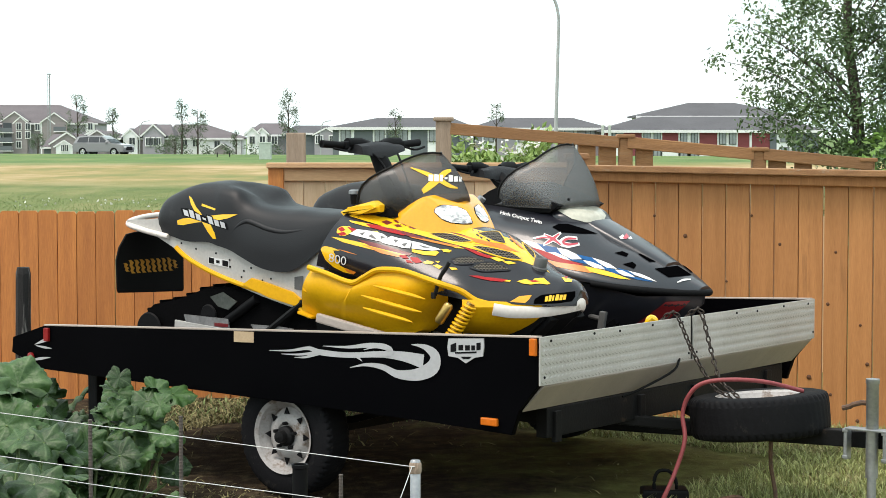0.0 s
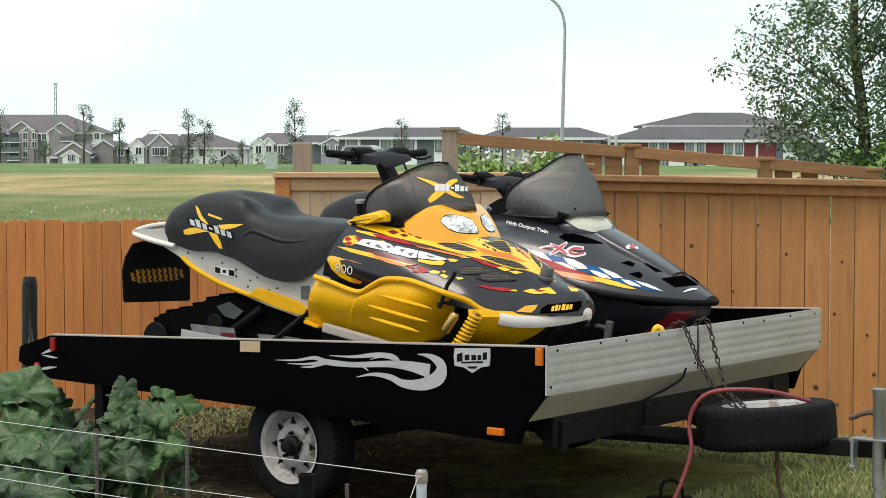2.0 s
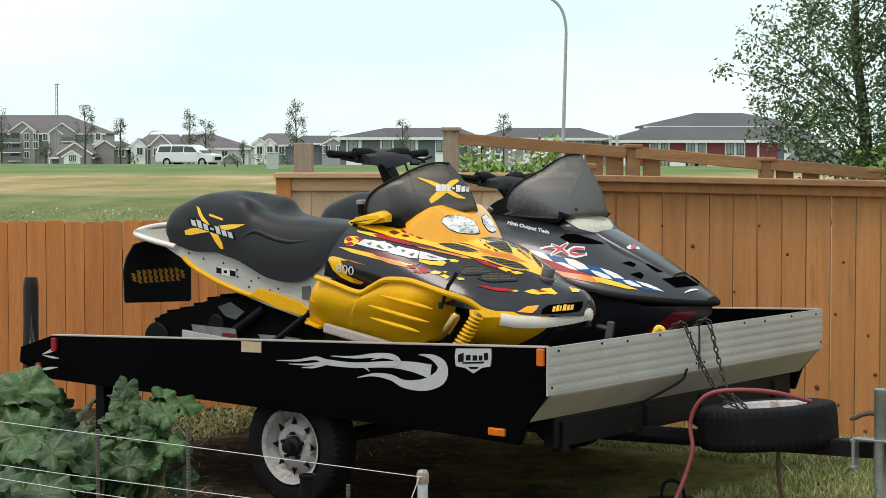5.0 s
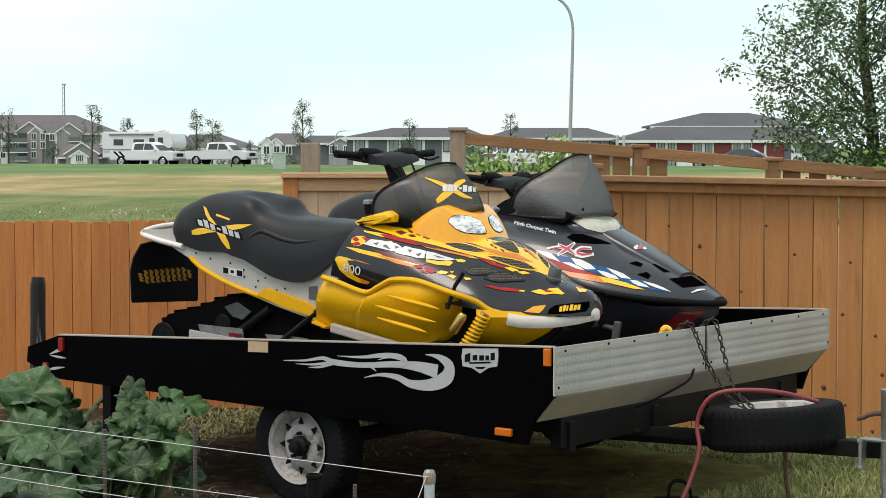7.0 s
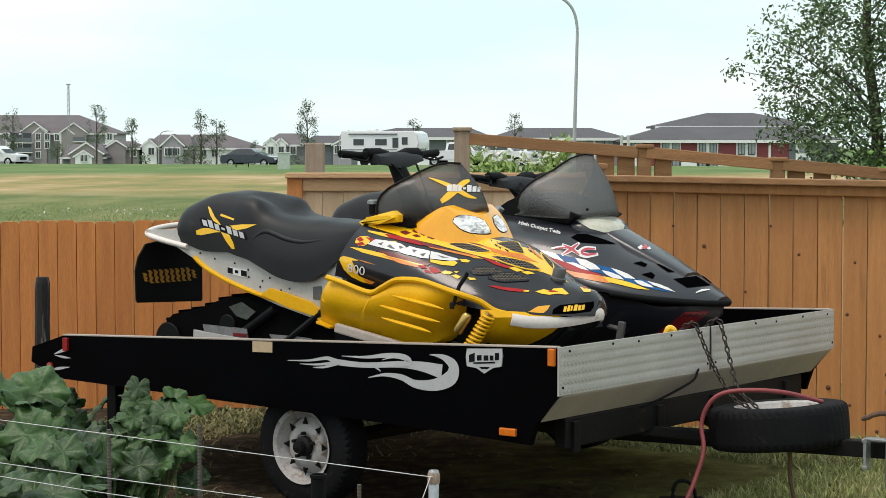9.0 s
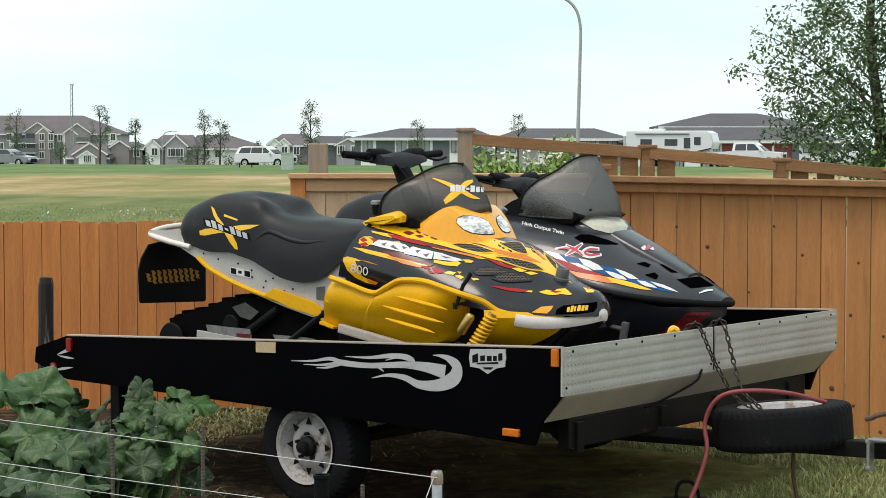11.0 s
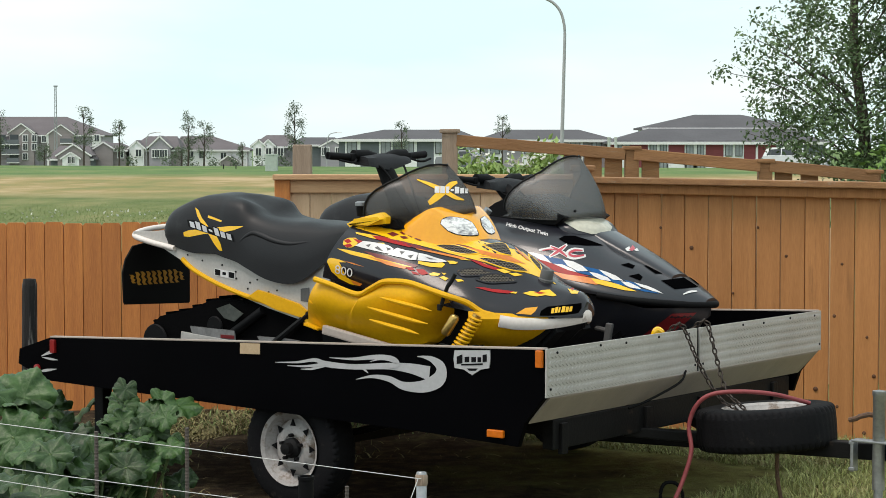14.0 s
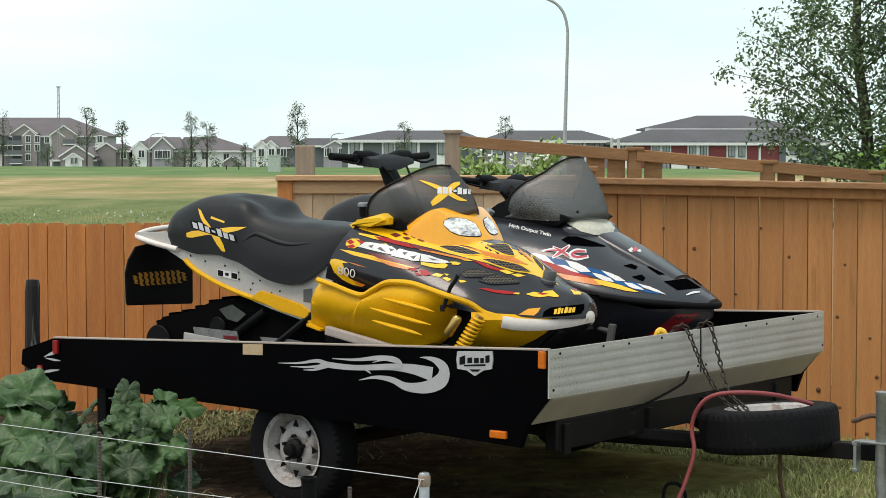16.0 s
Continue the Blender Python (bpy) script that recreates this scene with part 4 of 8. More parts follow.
def seat_shell(dx=0.0, dz=0.0):
    rows = [(-2.805, ((0.12, 1.235), (0.135, 1.27), (0.09, 1.31), (0, 1.325))), (-2.75, ((0.20, 1.215), (0.21, 1.30), (0.15, 1.385), (0, 1.41))),
            (-2.65, ((0.225, 1.205), (0.225, 1.32), (0.17, 1.425), (0, 1.455))), (-2.52, ((0.235, 1.18), (0.23, 1.33), (0.175, 1.46), (0, 1.488))),
            (-2.36, ((0.24, 1.18), (0.23, 1.33), (0.17, 1.465), (0, 1.492))), (-2.29, ((0.243, 1.165), (0.235, 1.32), (0.18, 1.462), (0, 1.455))), (-2.20, ((0.245, 1.145), (0.235, 1.30), (0.18, 1.448), (0, 1.405))),
            (-2.12, ((0.25, 1.115), (0.235, 1.25), (0.175, 1.38), (0, 1.372))), (-1.97, ((0.25, 1.06), (0.24, 1.21), (0.175, 1.345), (0, 1.365))),
            (-1.80, ((0.245, 1.05), (0.235, 1.2), (0.17, 1.34), (0, 1.36))), (-1.66, ((0.235, 1.12), (0.22, 1.24), (0.165, 1.335), (0, 1.355))),
            (-1.46, ((0.19, 1.29), (0.185, 1.31), (0.16, 1.345), (0, 1.365)))]
    return shell([(x + dx, [(y, z + dz) for y, z in pts]) for x, pts in rows], 50, 12)


def yellow_sled():
    s = Sled(0.64, "yellow and black snowmobile with flame graphics and smoked windshield")
    hood = s.add("hood", shell([
        (-1.50, ((0.37, 1.10), (0.39, 1.18), (0.36, 1.28), (0.29, 1.355), (0.15, 1.37), (0, 1.37))),
        (-1.15, ((0.40, 1.05), (0.415, 1.13), (0.38, 1.22), (0.30, 1.30), (0.15, 1.352), (0, 1.368))),
        (-0.88, ((0.405, 1.02), (0.415, 1.085), (0.36, 1.165), (0.25, 1.242), (0.13, 1.30), (0, 1.318))),
        (-0.66, ((0.395, 0.99), (0.39, 1.045), (0.32, 1.112), (0.21, 1.18), (0.12, 1.245), (0, 1.265))),
        (-0.52, ((0.35, 0.972), (0.33, 1.01), (0.265, 1.062), (0.18, 1.115), (0.105, 1.165), (0, 1.185))),
        (-0.40, ((0.27, 0.962), (0.255, 0.99), (0.205, 1.03), (0.14, 1.068), (0.08, 1.10), (0, 1.115))),
        (-0.30, ((0.18, 0.957), (0.168, 0.985), (0.135, 1.02), (0.09, 1.05), (0.05, 1.07), (0, 1.078))),
        (-0.245, ((0.125, 0.953), (0.118, 0.982), (0.09, 1.018), (0.06, 1.042), (0.035, 1.055), (0, 1.06))),
        (-0.205, ((0.055, 0.95), (0.052, 0.965), (0.042, 0.985), (0.03, 1.005), (0.015, 1.015), (0, 1.02)))], 60, 16, slant=0.5), HOOD_BLACK, "black hood with yellow, red and white graphics")
    pod = s.add("headlight_pod", shell([
        (-1.24, ((0.18, 1.31), (0.175, 1.325), (0.15, 1.34), (0.12, 1.35), (0, 1.355))),
        (-1.10, ((0.245, 1.27), (0.23, 1.34), (0.20, 1.375), (0.17, 1.385), (0, 1.39))),
        (-0.985, ((0.245, 1.25), (0.215, 1.37), (0.195, 1.425), (0.17, 1.44), (0, 1.447))),
        (-0.94, ((0.235, 1.245), (0.205, 1.36), (0.185, 1.415), (0.16, 1.433), (0, 1.447))),
        (-0.875, ((0.215, 1.235), (0.185, 1.325), (0.17, 1.365), (0.15, 1.38), (0, 1.415))),
        (-0.81, ((0.185, 1.225), (0.155, 1.27), (0.145, 1.29), (0.13, 1.30), (0, 1.345))),
        (-0.755, ((0.15, 1.215), (0.125, 1.228), (0.11, 1.235), (0.09, 1.24), (0, 1.272)))], 40, 18), ORANGE_YELLOW, "amber-yellow headlight surround")
    # yellow top of the hood, then the graphics over it
    wing = s.add("dash_wing", prism([(-1.414, 1.36), (-1.349, 1.386), (-1.201, 1.419), (-1.166, 1.398), (-1.169, 1.366), (-1.264, 1.355), (-1.357, 1.34), (-1.392, 1.341)], -0.31, -0.235, bevel=0.02), HOOD_YELLOW, "yellow dash side wing")
    s.add("dash_wing", prism([(-1.414, 1.36), (-1.349, 1.386), (-1.201, 1.419), (-1.166, 1.398), (-1.169, 1.366), (-1.264, 1.355), (-1.357, 1.34), (-1.392, 1.341)], 0.235, 0.31, bevel=0.02), HOOD_YELLOW, "yellow dash side wing")
    s.add("dash", prism([(-1.42, 1.36), (-1.38, 1.395), (-1.15, 1.39), (-1.1, 1.34), (-1.42, 1.31)], -0.24, 0.24, bevel=0.01), DARK)
    s.press("hood_panel", [[(-1.349, 1.342), (-1.312, 1.363), (-1.119, 1.358), (-0.997, 1.334), (-0.808, 1.311), (-0.637, 1.314), (-0.33, 1.261), (-0.239, 1.2), (-0.191, 1.154), (-0.161, 1.129), (-0.143, 1.114), (-0.192, 1.131), (-0.292, 1.158), (-0.443, 1.182), (-0.609, 1.21), (-0.776, 1.238), (-0.912, 1.263), (-1.117, 1.294)]], HOOD_YELLOW, -0.3, hood, 0.002, hood, "yellow upper hood")
    s.press("yellow_stripe", [[(-1.316, 1.323), (-1.225, 1.314), (-1.085, 1.297), (-1.016, 1.283), (-1.044, 1.274), (-1.12, 1.282), (-1.224, 1.298), (-1.309, 1.315)], [(-1.393, 1.263), (-1.386, 1.282), (-1.358, 1.294), (-1.315, 1.295), (-1.29, 1.282), (-1.307, 1.26), (-1.335, 1.248), (-1.371, 1.247)], [(-1.428, 1.24), (-1.363, 1.236), (-1.222, 1.216), (-1.084, 1.192), (-0.965, 1.17), (-0.982, 1.158), (-1.084, 1.173), (-1.222, 1.195), (-1.345, 1.215)], [(-0.931, 1.197), (-0.847, 1.19), (-0.786, 1.195), (-0.769, 1.187), (-0.79, 1.171), (-0.864, 1.173), (-0.931, 1.184)], [(-0.762, 1.204), (-0.719, 1.205), (-0.692, 1.196), (-0.736, 1.191)], [(-0.867, 1.139), (-0.84, 1.148), (-0.797, 1.142), (-0.814, 1.131), (-0.854, 1.132)], [(-0.807, 1.126), (-0.78, 1.132), (-0.751, 1.123), (-0.771, 1.111)], [(-0.711, 1.121), (-0.674, 1.12), (-0.661, 1.113), (-0.698, 1.109)], [(-0.794, 1.147), (-0.764, 1.146), (-0.777, 1.137)], [(-1.075, 1.286), (-1.03, 1.291), (-1.01, 1.278), (-1.057, 1.273)], [(-1.182, 1.275), (-1.14, 1.276), (-1.126, 1.266), (-1.171, 1.264)], [(-0.472, 1.175), (-0.428, 1.179), (-0.378, 1.165), (-0.419, 1.158)], [(-0.395, 1.159), (-0.351, 1.163), (-0.312, 1.154), (-0.359, 1.147)], [(-0.745, 1.233), (-0.678, 1.225), (-0.617, 1.211), (-0.671, 1.212)], [(-0.746, 1.201), (-0.695, 1.201), (-0.706, 1.19), (-0.746, 1.191)], [(-0.581, 1.205), (-0.537, 1.201), (-0.511, 1.192), (-0.551, 1.19)], [(-0.48, 1.081), (-0.44, 1.08), (-0.44, 1.072), (-0.473, 1.073)], [(-0.393, 1.076), (-0.35, 1.075), (-0.357, 1.067), (-0.391, 1.069)], [(-0.317, 1.071), (-0.266, 1.083), (-0.224, 1.077), (-0.209, 1.088), (-0.156, 1.093), (-0.119, 1.068), (-0.136, 1.063), (-0.185, 1.066), (-0.235, 1.059), (-0.278, 1.062)], [(-0.05, 1.101), (0.015, 1.091), (0.006, 1.08), (-0.032, 1.079)]], HOOD_YELLOW, -0.34, hood, 0.004, hood)
    s.press("red_stripe", [[(-1.214, 1.309), (-1.155, 1.306), (-1.068, 1.292), (-0.965, 1.269), (-0.982, 1.26), (-1.085, 1.275), (-1.182, 1.291)], [(-1.386, 1.279), (-1.358, 1.291), (-1.336, 1.275), (-1.364, 1.266)], [(-1.33, 1.292), (-1.266, 1.28), (-1.293, 1.268)], [(-1.389, 1.257), (-1.347, 1.267), (-1.328, 1.254), (-1.364, 1.247)], [(-1.009, 1.168), (-0.965, 1.167), (-0.948, 1.152), (-0.988, 1.153)], [(-0.944, 1.16), (-0.897, 1.159), (-0.867, 1.139), (-0.907, 1.132), (-0.931, 1.142)], [(-0.971, 1.148), (-0.941, 1.144), (-0.921, 1.132), (-0.961, 1.135)], [(-0.627, 1.216), (-0.577, 1.21), (-0.511, 1.192), (-0.445, 1.178), (-0.478, 1.172), (-0.545, 1.185)], [(-0.596, 1.087), (-0.543, 1.089), (-0.5, 1.083), (-0.45, 1.082), (-0.37, 1.077), (-0.401, 1.066), (-0.467, 1.068), (-0.523, 1.074)], [(-0.25, 1.076), (-0.21, 1.08), (-0.177, 1.076), (-0.218, 1.07)], [(-0.036, 1.102), (-0.004, 1.105), (-0.019, 1.092)]], RED, -0.34, hood, 0.0046, hood)
    s.press("maroon_mark", [[(-1.296, 1.231), (-1.185, 1.216), (-1.047, 1.189), (-0.963, 1.173), (-0.98, 1.162), (-1.081, 1.179), (-1.219, 1.201)], [(-1.048, 1.272), (-0.963, 1.264), (-0.878, 1.248), (-0.905, 1.245), (-0.987, 1.255)], [(-1.077, 1.326), (-1.049, 1.335), (-1.021, 1.325), (-1.052, 1.316)], [(-1.028, 1.314), (-1.001, 1.32), (-0.976, 1.313), (-1.004, 1.304)], [(-0.987, 1.299), (-0.952, 1.308), (-0.922, 1.298), (-0.952, 1.289)], [(-0.945, 1.317), (-0.921, 1.323), (-0.901, 1.313), (-0.925, 1.306)], [(-1.152, 1.318), (-1.118, 1.327), (-1.08, 1.317), (-1.114, 1.305)], [(-1.076, 1.306), (-1.045, 1.31), (-1.021, 1.3), (-1.052, 1.296)], [(-0.898, 1.294), (-0.863, 1.298), (-0.84, 1.288), (-0.874, 1.284)], [(-1.152, 1.296), (-1.048, 1.283), (-0.939, 1.262), (-0.973, 1.258), (-1.076, 1.276)], [(-0.843, 1.282), (-0.775, 1.287), (-0.674, 1.277), (-0.623, 1.265), (-0.691, 1.274), (-0.775, 1.279)]], MAROON, -0.3, hood, 0.0046, hood)
    s.press("orange_stripe", [[(-0.997, 1.26), (-0.878, 1.245), (-0.676, 1.218), (-0.69, 1.21), (-0.844, 1.231), (-0.963, 1.248)], [(-1.271, 1.207), (-1.116, 1.181), (-1.013, 1.161), (-1.047, 1.154), (-1.15, 1.169)], [(-0.701, 1.279), (-0.623, 1.265), (-0.507, 1.246), (-0.412, 1.236), (-0.317, 1.202), (-0.366, 1.208), (-0.467, 1.223), (-0.581, 1.24)], [(-0.379, 1.286), (-0.315, 1.242), (-0.284, 1.214), (-0.308, 1.224), (-0.36, 1.259)], [(-0.601, 1.234), (-0.508, 1.227), (-0.39, 1.21), (-0.303, 1.176), (-0.324, 1.176), (-0.424, 1.203), (-0.525, 1.218)]], ORANGE, -0.3, hood, 0.0042, hood)
    s.press("white_graphic", [[(-1.29, 1.259), (-1.242, 1.283), (-1.172, 1.279), (-1.158, 1.266), (-1.137, 1.275), (-1.082, 1.266), (-1.054, 1.251), (-1.074, 1.226), (-1.122, 1.232), (-1.185, 1.241), (-1.241, 1.25)], [(-1.064, 1.242), (-1.033, 1.257), (-0.985, 1.248), (-0.944, 1.244), (-0.907, 1.237), (-0.931, 1.223), (-0.917, 1.202), (-0.965, 1.203), (-0.999, 1.21), (-1.047, 1.216), (-1.088, 1.223)], [(-0.904, 1.237), (-0.856, 1.231), (-0.806, 1.219), (-0.748, 1.208), (-0.735, 1.201), (-0.789, 1.196), (-0.856, 1.199), (-0.91, 1.202), (-0.883, 1.216)]], WHITE, -0.37, hood, 0.0052, hood)
    s.press("grey_notch", [[(-1.227, 1.264), (-1.192, 1.27), (-1.206, 1.254)], [(-1.171, 1.252), (-1.151, 1.261), (-1.116, 1.238), (-1.143, 1.242)], [(-1.099, 1.257), (-1.064, 1.25), (-1.091, 1.241)], [(-1.019, 1.241), (-0.985, 1.24), (-1.006, 1.225)], [(-0.972, 1.221), (-0.931, 1.228), (-0.951, 1.209)], [(-0.866, 1.22), (-0.796, 1.209), (-0.836, 1.208)]], GREY_PLASTIC, -0.37, hood, 0.006, hood)
    s.press("badge", [[(-1.46, 1.178), (-1.453, 1.192), (-1.431, 1.198), (-1.381, 1.191), (-1.338, 1.179), (-1.381, 1.178), (-1.406, 1.169), (-1.41, 1.152), (-1.392, 1.131), (-1.356, 1.114), (-1.306, 1.097), (-1.239, 1.081), (-1.253, 1.069), (-1.317, 1.077), (-1.382, 1.099), (-1.432, 1.132)]], HOOD_YELLOW, -0.38, hood, 0.003, hood, "yellow comet badge")
    s.press("badge_streak", [[(-1.31, 1.096), (-1.235, 1.081), (-1.253, 1.069), (-1.292, 1.078)], [(-1.359, 1.187), (-1.295, 1.178), (-1.225, 1.162), (-1.288, 1.17)]], ORANGE, -0.38, hood, 0.0042, hood)
    s.press("nose_graphic", [[(-0.434, 0.971), (-0.377, 0.998), (-0.304, 1.006), (-0.321, 0.985), (-0.345, 0.969), (-0.394, 0.97)]], ORANGE_YELLOW, -0.25, hood, 0.003, hood)
    s.press("nose_grille", [[(-0.375, 0.958), (-0.367, 0.981), (-0.327, 1.001), (-0.24, 1.011), (-0.173, 1.019), (-0.125, 1.025), (-0.126, 1.0), (-0.147, 0.978), (-0.242, 0.965)]], OPENING_SHADE, -0.15, hood, 0.003, hood, "black nose grille")
    s.press("lettering_bar", [[(-0.309, 0.971), (-0.303, 0.994), (-0.286, 0.996), (-0.293, 0.973)], [(-0.288, 0.973), (-0.28, 1.0), (-0.264, 1.002), (-0.272, 0.975)], [(-0.267, 0.976), (-0.261, 0.999), (-0.25, 1.001), (-0.257, 0.978)], [(-0.25, 0.978), (-0.24, 1.005), (-0.222, 1.007), (-0.229, 0.98)], [(-0.225, 0.98), (-0.218, 1.004), (-0.201, 1.006), (-0.208, 0.982)], [(-0.204, 0.983), (-0.197, 1.006), (-0.18, 1.008), (-0.186, 0.985)]], HOOD_YELLOW, -0.15, hood, 0.0055, hood)
    # the displacement number
    digits = bmesh.new()
    txt = bpy.data.curves.new("number", "FONT")
    txt.body, txt.size, txt.extrude, txt.offset = "800", 0.064, 0.0, 0.0
    tmp = bpy.data.objects.new("number", txt)
    scene.collection.objects.link(tmp)
    me = bpy.data.meshes.new_from_object(tmp.evaluated_get(bpy.context.evaluated_depsgraph_get()))
    digits.from_mesh(me)
    bpy.data.objects.remove(tmp)
    dense(digits, 0.02)
    tree = BVHTree.FromPolygons([v.co for v in hood.data.vertices], [p.vertices for p in hood.data.polygons])
    (ox, oz), (ex, ez) = [(-1.415, 1.131), (-1.294, 1.114)]
    for v in digits.verts[:]:
        u, w = v.co.x * 1.22, v.co.y * 0.92
        p = s.shift @ Vector((ox + u * 0.98 + w * 0.12, -0.38, oz + w + u * (ez - oz) / (ex - ox) - 0.006))
        hit, normal, _, _ = tree.ray_cast(p - SIDEWAYS * 0.8, SIDEWAYS)
        if hit is None:
            digits.verts.remove(v)
        else:
            v.co = hit - SIDEWAYS * 0.008
    part("number", digits, WHITE, hood, "white model number")
    # vents with mesh and raised rims
    VENTS = [[(-0.94, 1.263), (-0.889, 1.27), (-0.804, 1.268), (-0.737, 1.254), (-0.68, 1.237), (-0.755, 1.229), (-0.855, 1.241)], [(-0.688, 1.213), (-0.638, 1.217), (-0.554, 1.21), (-0.453, 1.192), (-0.39, 1.163), (-0.472, 1.163), (-0.589, 1.185)], [(-0.651, 1.276), (-0.581, 1.287), (-0.521, 1.289), (-0.5, 1.271), (-0.485, 1.25), (-0.487, 1.234), (-0.552, 1.242)], [(-0.374, 1.244), (-0.309, 1.198), (-0.31, 1.166), (-0.341, 1.191), (-0.367, 1.222)], [(-0.808, 1.142), (-0.774, 1.157), (-0.707, 1.165), (-0.657, 1.159), (-0.607, 1.145), (-0.692, 1.131), (-0.775, 1.128)], [(-0.699, 1.113), (-0.651, 1.135), (-0.574, 1.143), (-0.507, 1.133), (-0.465, 1.113), (-0.526, 1.106), (-0.626, 1.1)]]
    for k, poly in enumerate(VENTS):
        s.press("vent", [poly], VENT_MESH, -0.2, hood, 0.006, hood, "dark mesh vent", 0.02)
        rim(s, "vent_rim", poly, -0.2, hood, HOOD_BLACK if k > 3 else HOOD_YELLOW, 0.006 if k > 3 else 0.0045, 0.001)
    s.press("headlight", [[(-0.913, 1.368), (-0.906, 1.387), (-0.862, 1.403), (-0.775, 1.399), (-0.723, 1.382), (-0.696, 1.35), (-0.686, 1.324), (-0.742, 1.318), (-0.811, 1.321), (-0.869, 1.337)]], LENS, -0.19, pod, 0.006, pod, "headlight lens with reflector glints painted in", 0.02)
    rim(s, "headlight_rim", [(-0.913, 1.368), (-0.906, 1.387), (-0.862, 1.403), (-0.775, 1.399), (-0.723, 1.382), (-0.696, 1.35), (-0.686, 1.324), (-0.742, 1.318), (-0.811, 1.321), (-0.869, 1.337)], -0.19, pod, SHIELD_EDGE, 0.003)
    s.press("headlight", [[(-0.803, 1.389), (-0.776, 1.405), (-0.748, 1.387), (-0.724, 1.355), (-0.715, 1.33), (-0.738, 1.32), (-0.767, 1.327), (-0.795, 1.356)]], LENS, -0.02, pod, 0.006, pod, "headlight lens with reflector glints painted in", 0.02)
    rim(s, "headlight_rim", [(-0.803, 1.389), (-0.776, 1.405), (-0.748, 1.387), (-0.724, 1.355), (-0.715, 1.33), (-0.738, 1.32), (-0.767, 1.327), (-0.795, 1.356)], -0.02, pod, SHIELD_EDGE, 0.003)
    cap = s.add("filler_cap", moved(lathe([(0.038, -0.025), (0.038, 0.0), (0.031, 0.004), (0.030, 0.042), (0.027, 0.047), (0.022, 0.04), (0.001, 0.038)], 24), pose(-0.415, -0.035, 1.118, 0, 14, 0)), GREY_PLASTIC)
    # the windshield
    wind = shield(s, [(-0.86, 0, 1.42), (-0.92, 0.11, 1.395), (-1.06, 0.185, 1.365), (-1.31, 0.285, 1.345)],
                  [(-1.02, 0, 1.644), (-1.066, 0.06, 1.647), (-1.125, 0.13, 1.62), (-1.163, 0.20, 1.582), (-1.201, 0.24, 1.558), (-1.274, 0.275, 1.506), (-1.30, 0.29, 1.452), (-1.305, 0.29, 1.398)], SHIELD)
    cross = [[(-1.113, 1.572, 0.005), (-1.034, 1.551, 0.0175), (-0.948, 1.523, 0.025), (-0.88, 1.494, 0.02), (-0.826, 1.484, 0.005)], [(-1.041, 1.459, 0.0225), (-0.999, 1.487, 0.035), (-0.948, 1.52, 0.0325), (-0.907, 1.553, 0.0275), (-0.867, 1.569, 0.0125)]]
    s.press("cross_decal", cross, HOOD_YELLOW, -0.12, wind, 0.006, wind, "yellow cross decal with white lettering bars")
    s.press("lettering_bar", [[(-1.006, 1.51), (-1.004, 1.541), (-0.975, 1.542), (-0.977, 1.51)], [(-0.972, 1.51), (-0.969, 1.546), (-0.94, 1.543), (-0.943, 1.511)], [(-0.937, 1.511), (-0.935, 1.543), (-0.915, 1.544), (-0.918, 1.512)], [(-0.908, 1.522), (-0.907, 1.532), (-0.889, 1.533), (-0.89, 1.523)], [(-0.884, 1.512), (-0.882, 1.545), (-0.855, 1.544), (-0.857, 1.513)], [(-0.851, 1.513), (-0.849, 1.539), (-0.825, 1.541), (-0.827, 1.515)], [(-0.821, 1.515), (-0.818, 1.54), (-0.803, 1.54), (-0.803, 1.516)]], WHITE, -0.12, wind, 0.009, wind)
    # belly pan: side shells with a rolled lip and raised ribs
    top = [(-1.477, 1.094), (-1.376, 1.071), (-1.217, 1.032), (-1.137, 1.06), (-1.061, 1.095), (-0.986, 1.104), (-0.891, 1.1), (-0.775, 1.074), (-0.673, 1.05)]
    low = [(-1.646, 0.86), (-1.547, 0.843), (-1.419, 0.823), (-1.312, 0.808), (-1.17, 0.794), (-1.059, 0.791), (-0.946, 0.8), (-0.862, 0.824), (-0.802, 0.854)]
    tt, ll = spline([(a, -0.452, z) for a, z in top], 40), spline([(a, -0.35, z) for a, z in low], 40)
    rows = []
    for k in range(40):
        t, l = Vector(tt[k]), Vector(ll[k])
        tuck = max(0, (k - 30) / 9) ** 2 * 0.12
        lead = max(0, (6 - k) / 6) ** 2 * 0.03
        row = []
        for j in range(14):
            v = j / 13
            p = t.lerp(l, v)
            p.y += -0.05 * math.sin(math.pi * min(v * 1.15, 1)) * (1 - 0.5 * v) + tuck * min(1, v * 3) + lead - 0.010 * (0.12 < v < 0.9) * (12 < k < 32)
            row.append(p)
        row.append(Vector((l.x, -0.2, l.z - 0.02)))
        rows.append(row)
    pan = s.add("belly_pan", mirror(grid(rows)), YELLOW, "yellow moulded belly pan")
    lip = [(a, -0.46, z) for a, z in [(-1.472, 1.098), (-1.368, 1.075), (-1.205, 1.036), (-1.128, 1.064), (-1.052, 1.099), (-0.977, 1.107), (-0.883, 1.103), (-0.767, 1.077), (-0.665, 1.053)]]
    lip += [(a, -0.40, z) for a, z in [(-0.601, 1.022)]] + [(a, -0.365, z) for a, z in [(-0.556, 0.985)]] + [(a, -0.35, z) for a, z in [(-0.522, 0.971)]] + [(a, -0.312, z) for a, z in [(-0.454, 0.954)]]
    s.add("pan_lip", mirror(tube(spline(lip, 54), 0.014, 8)), YELLOW)
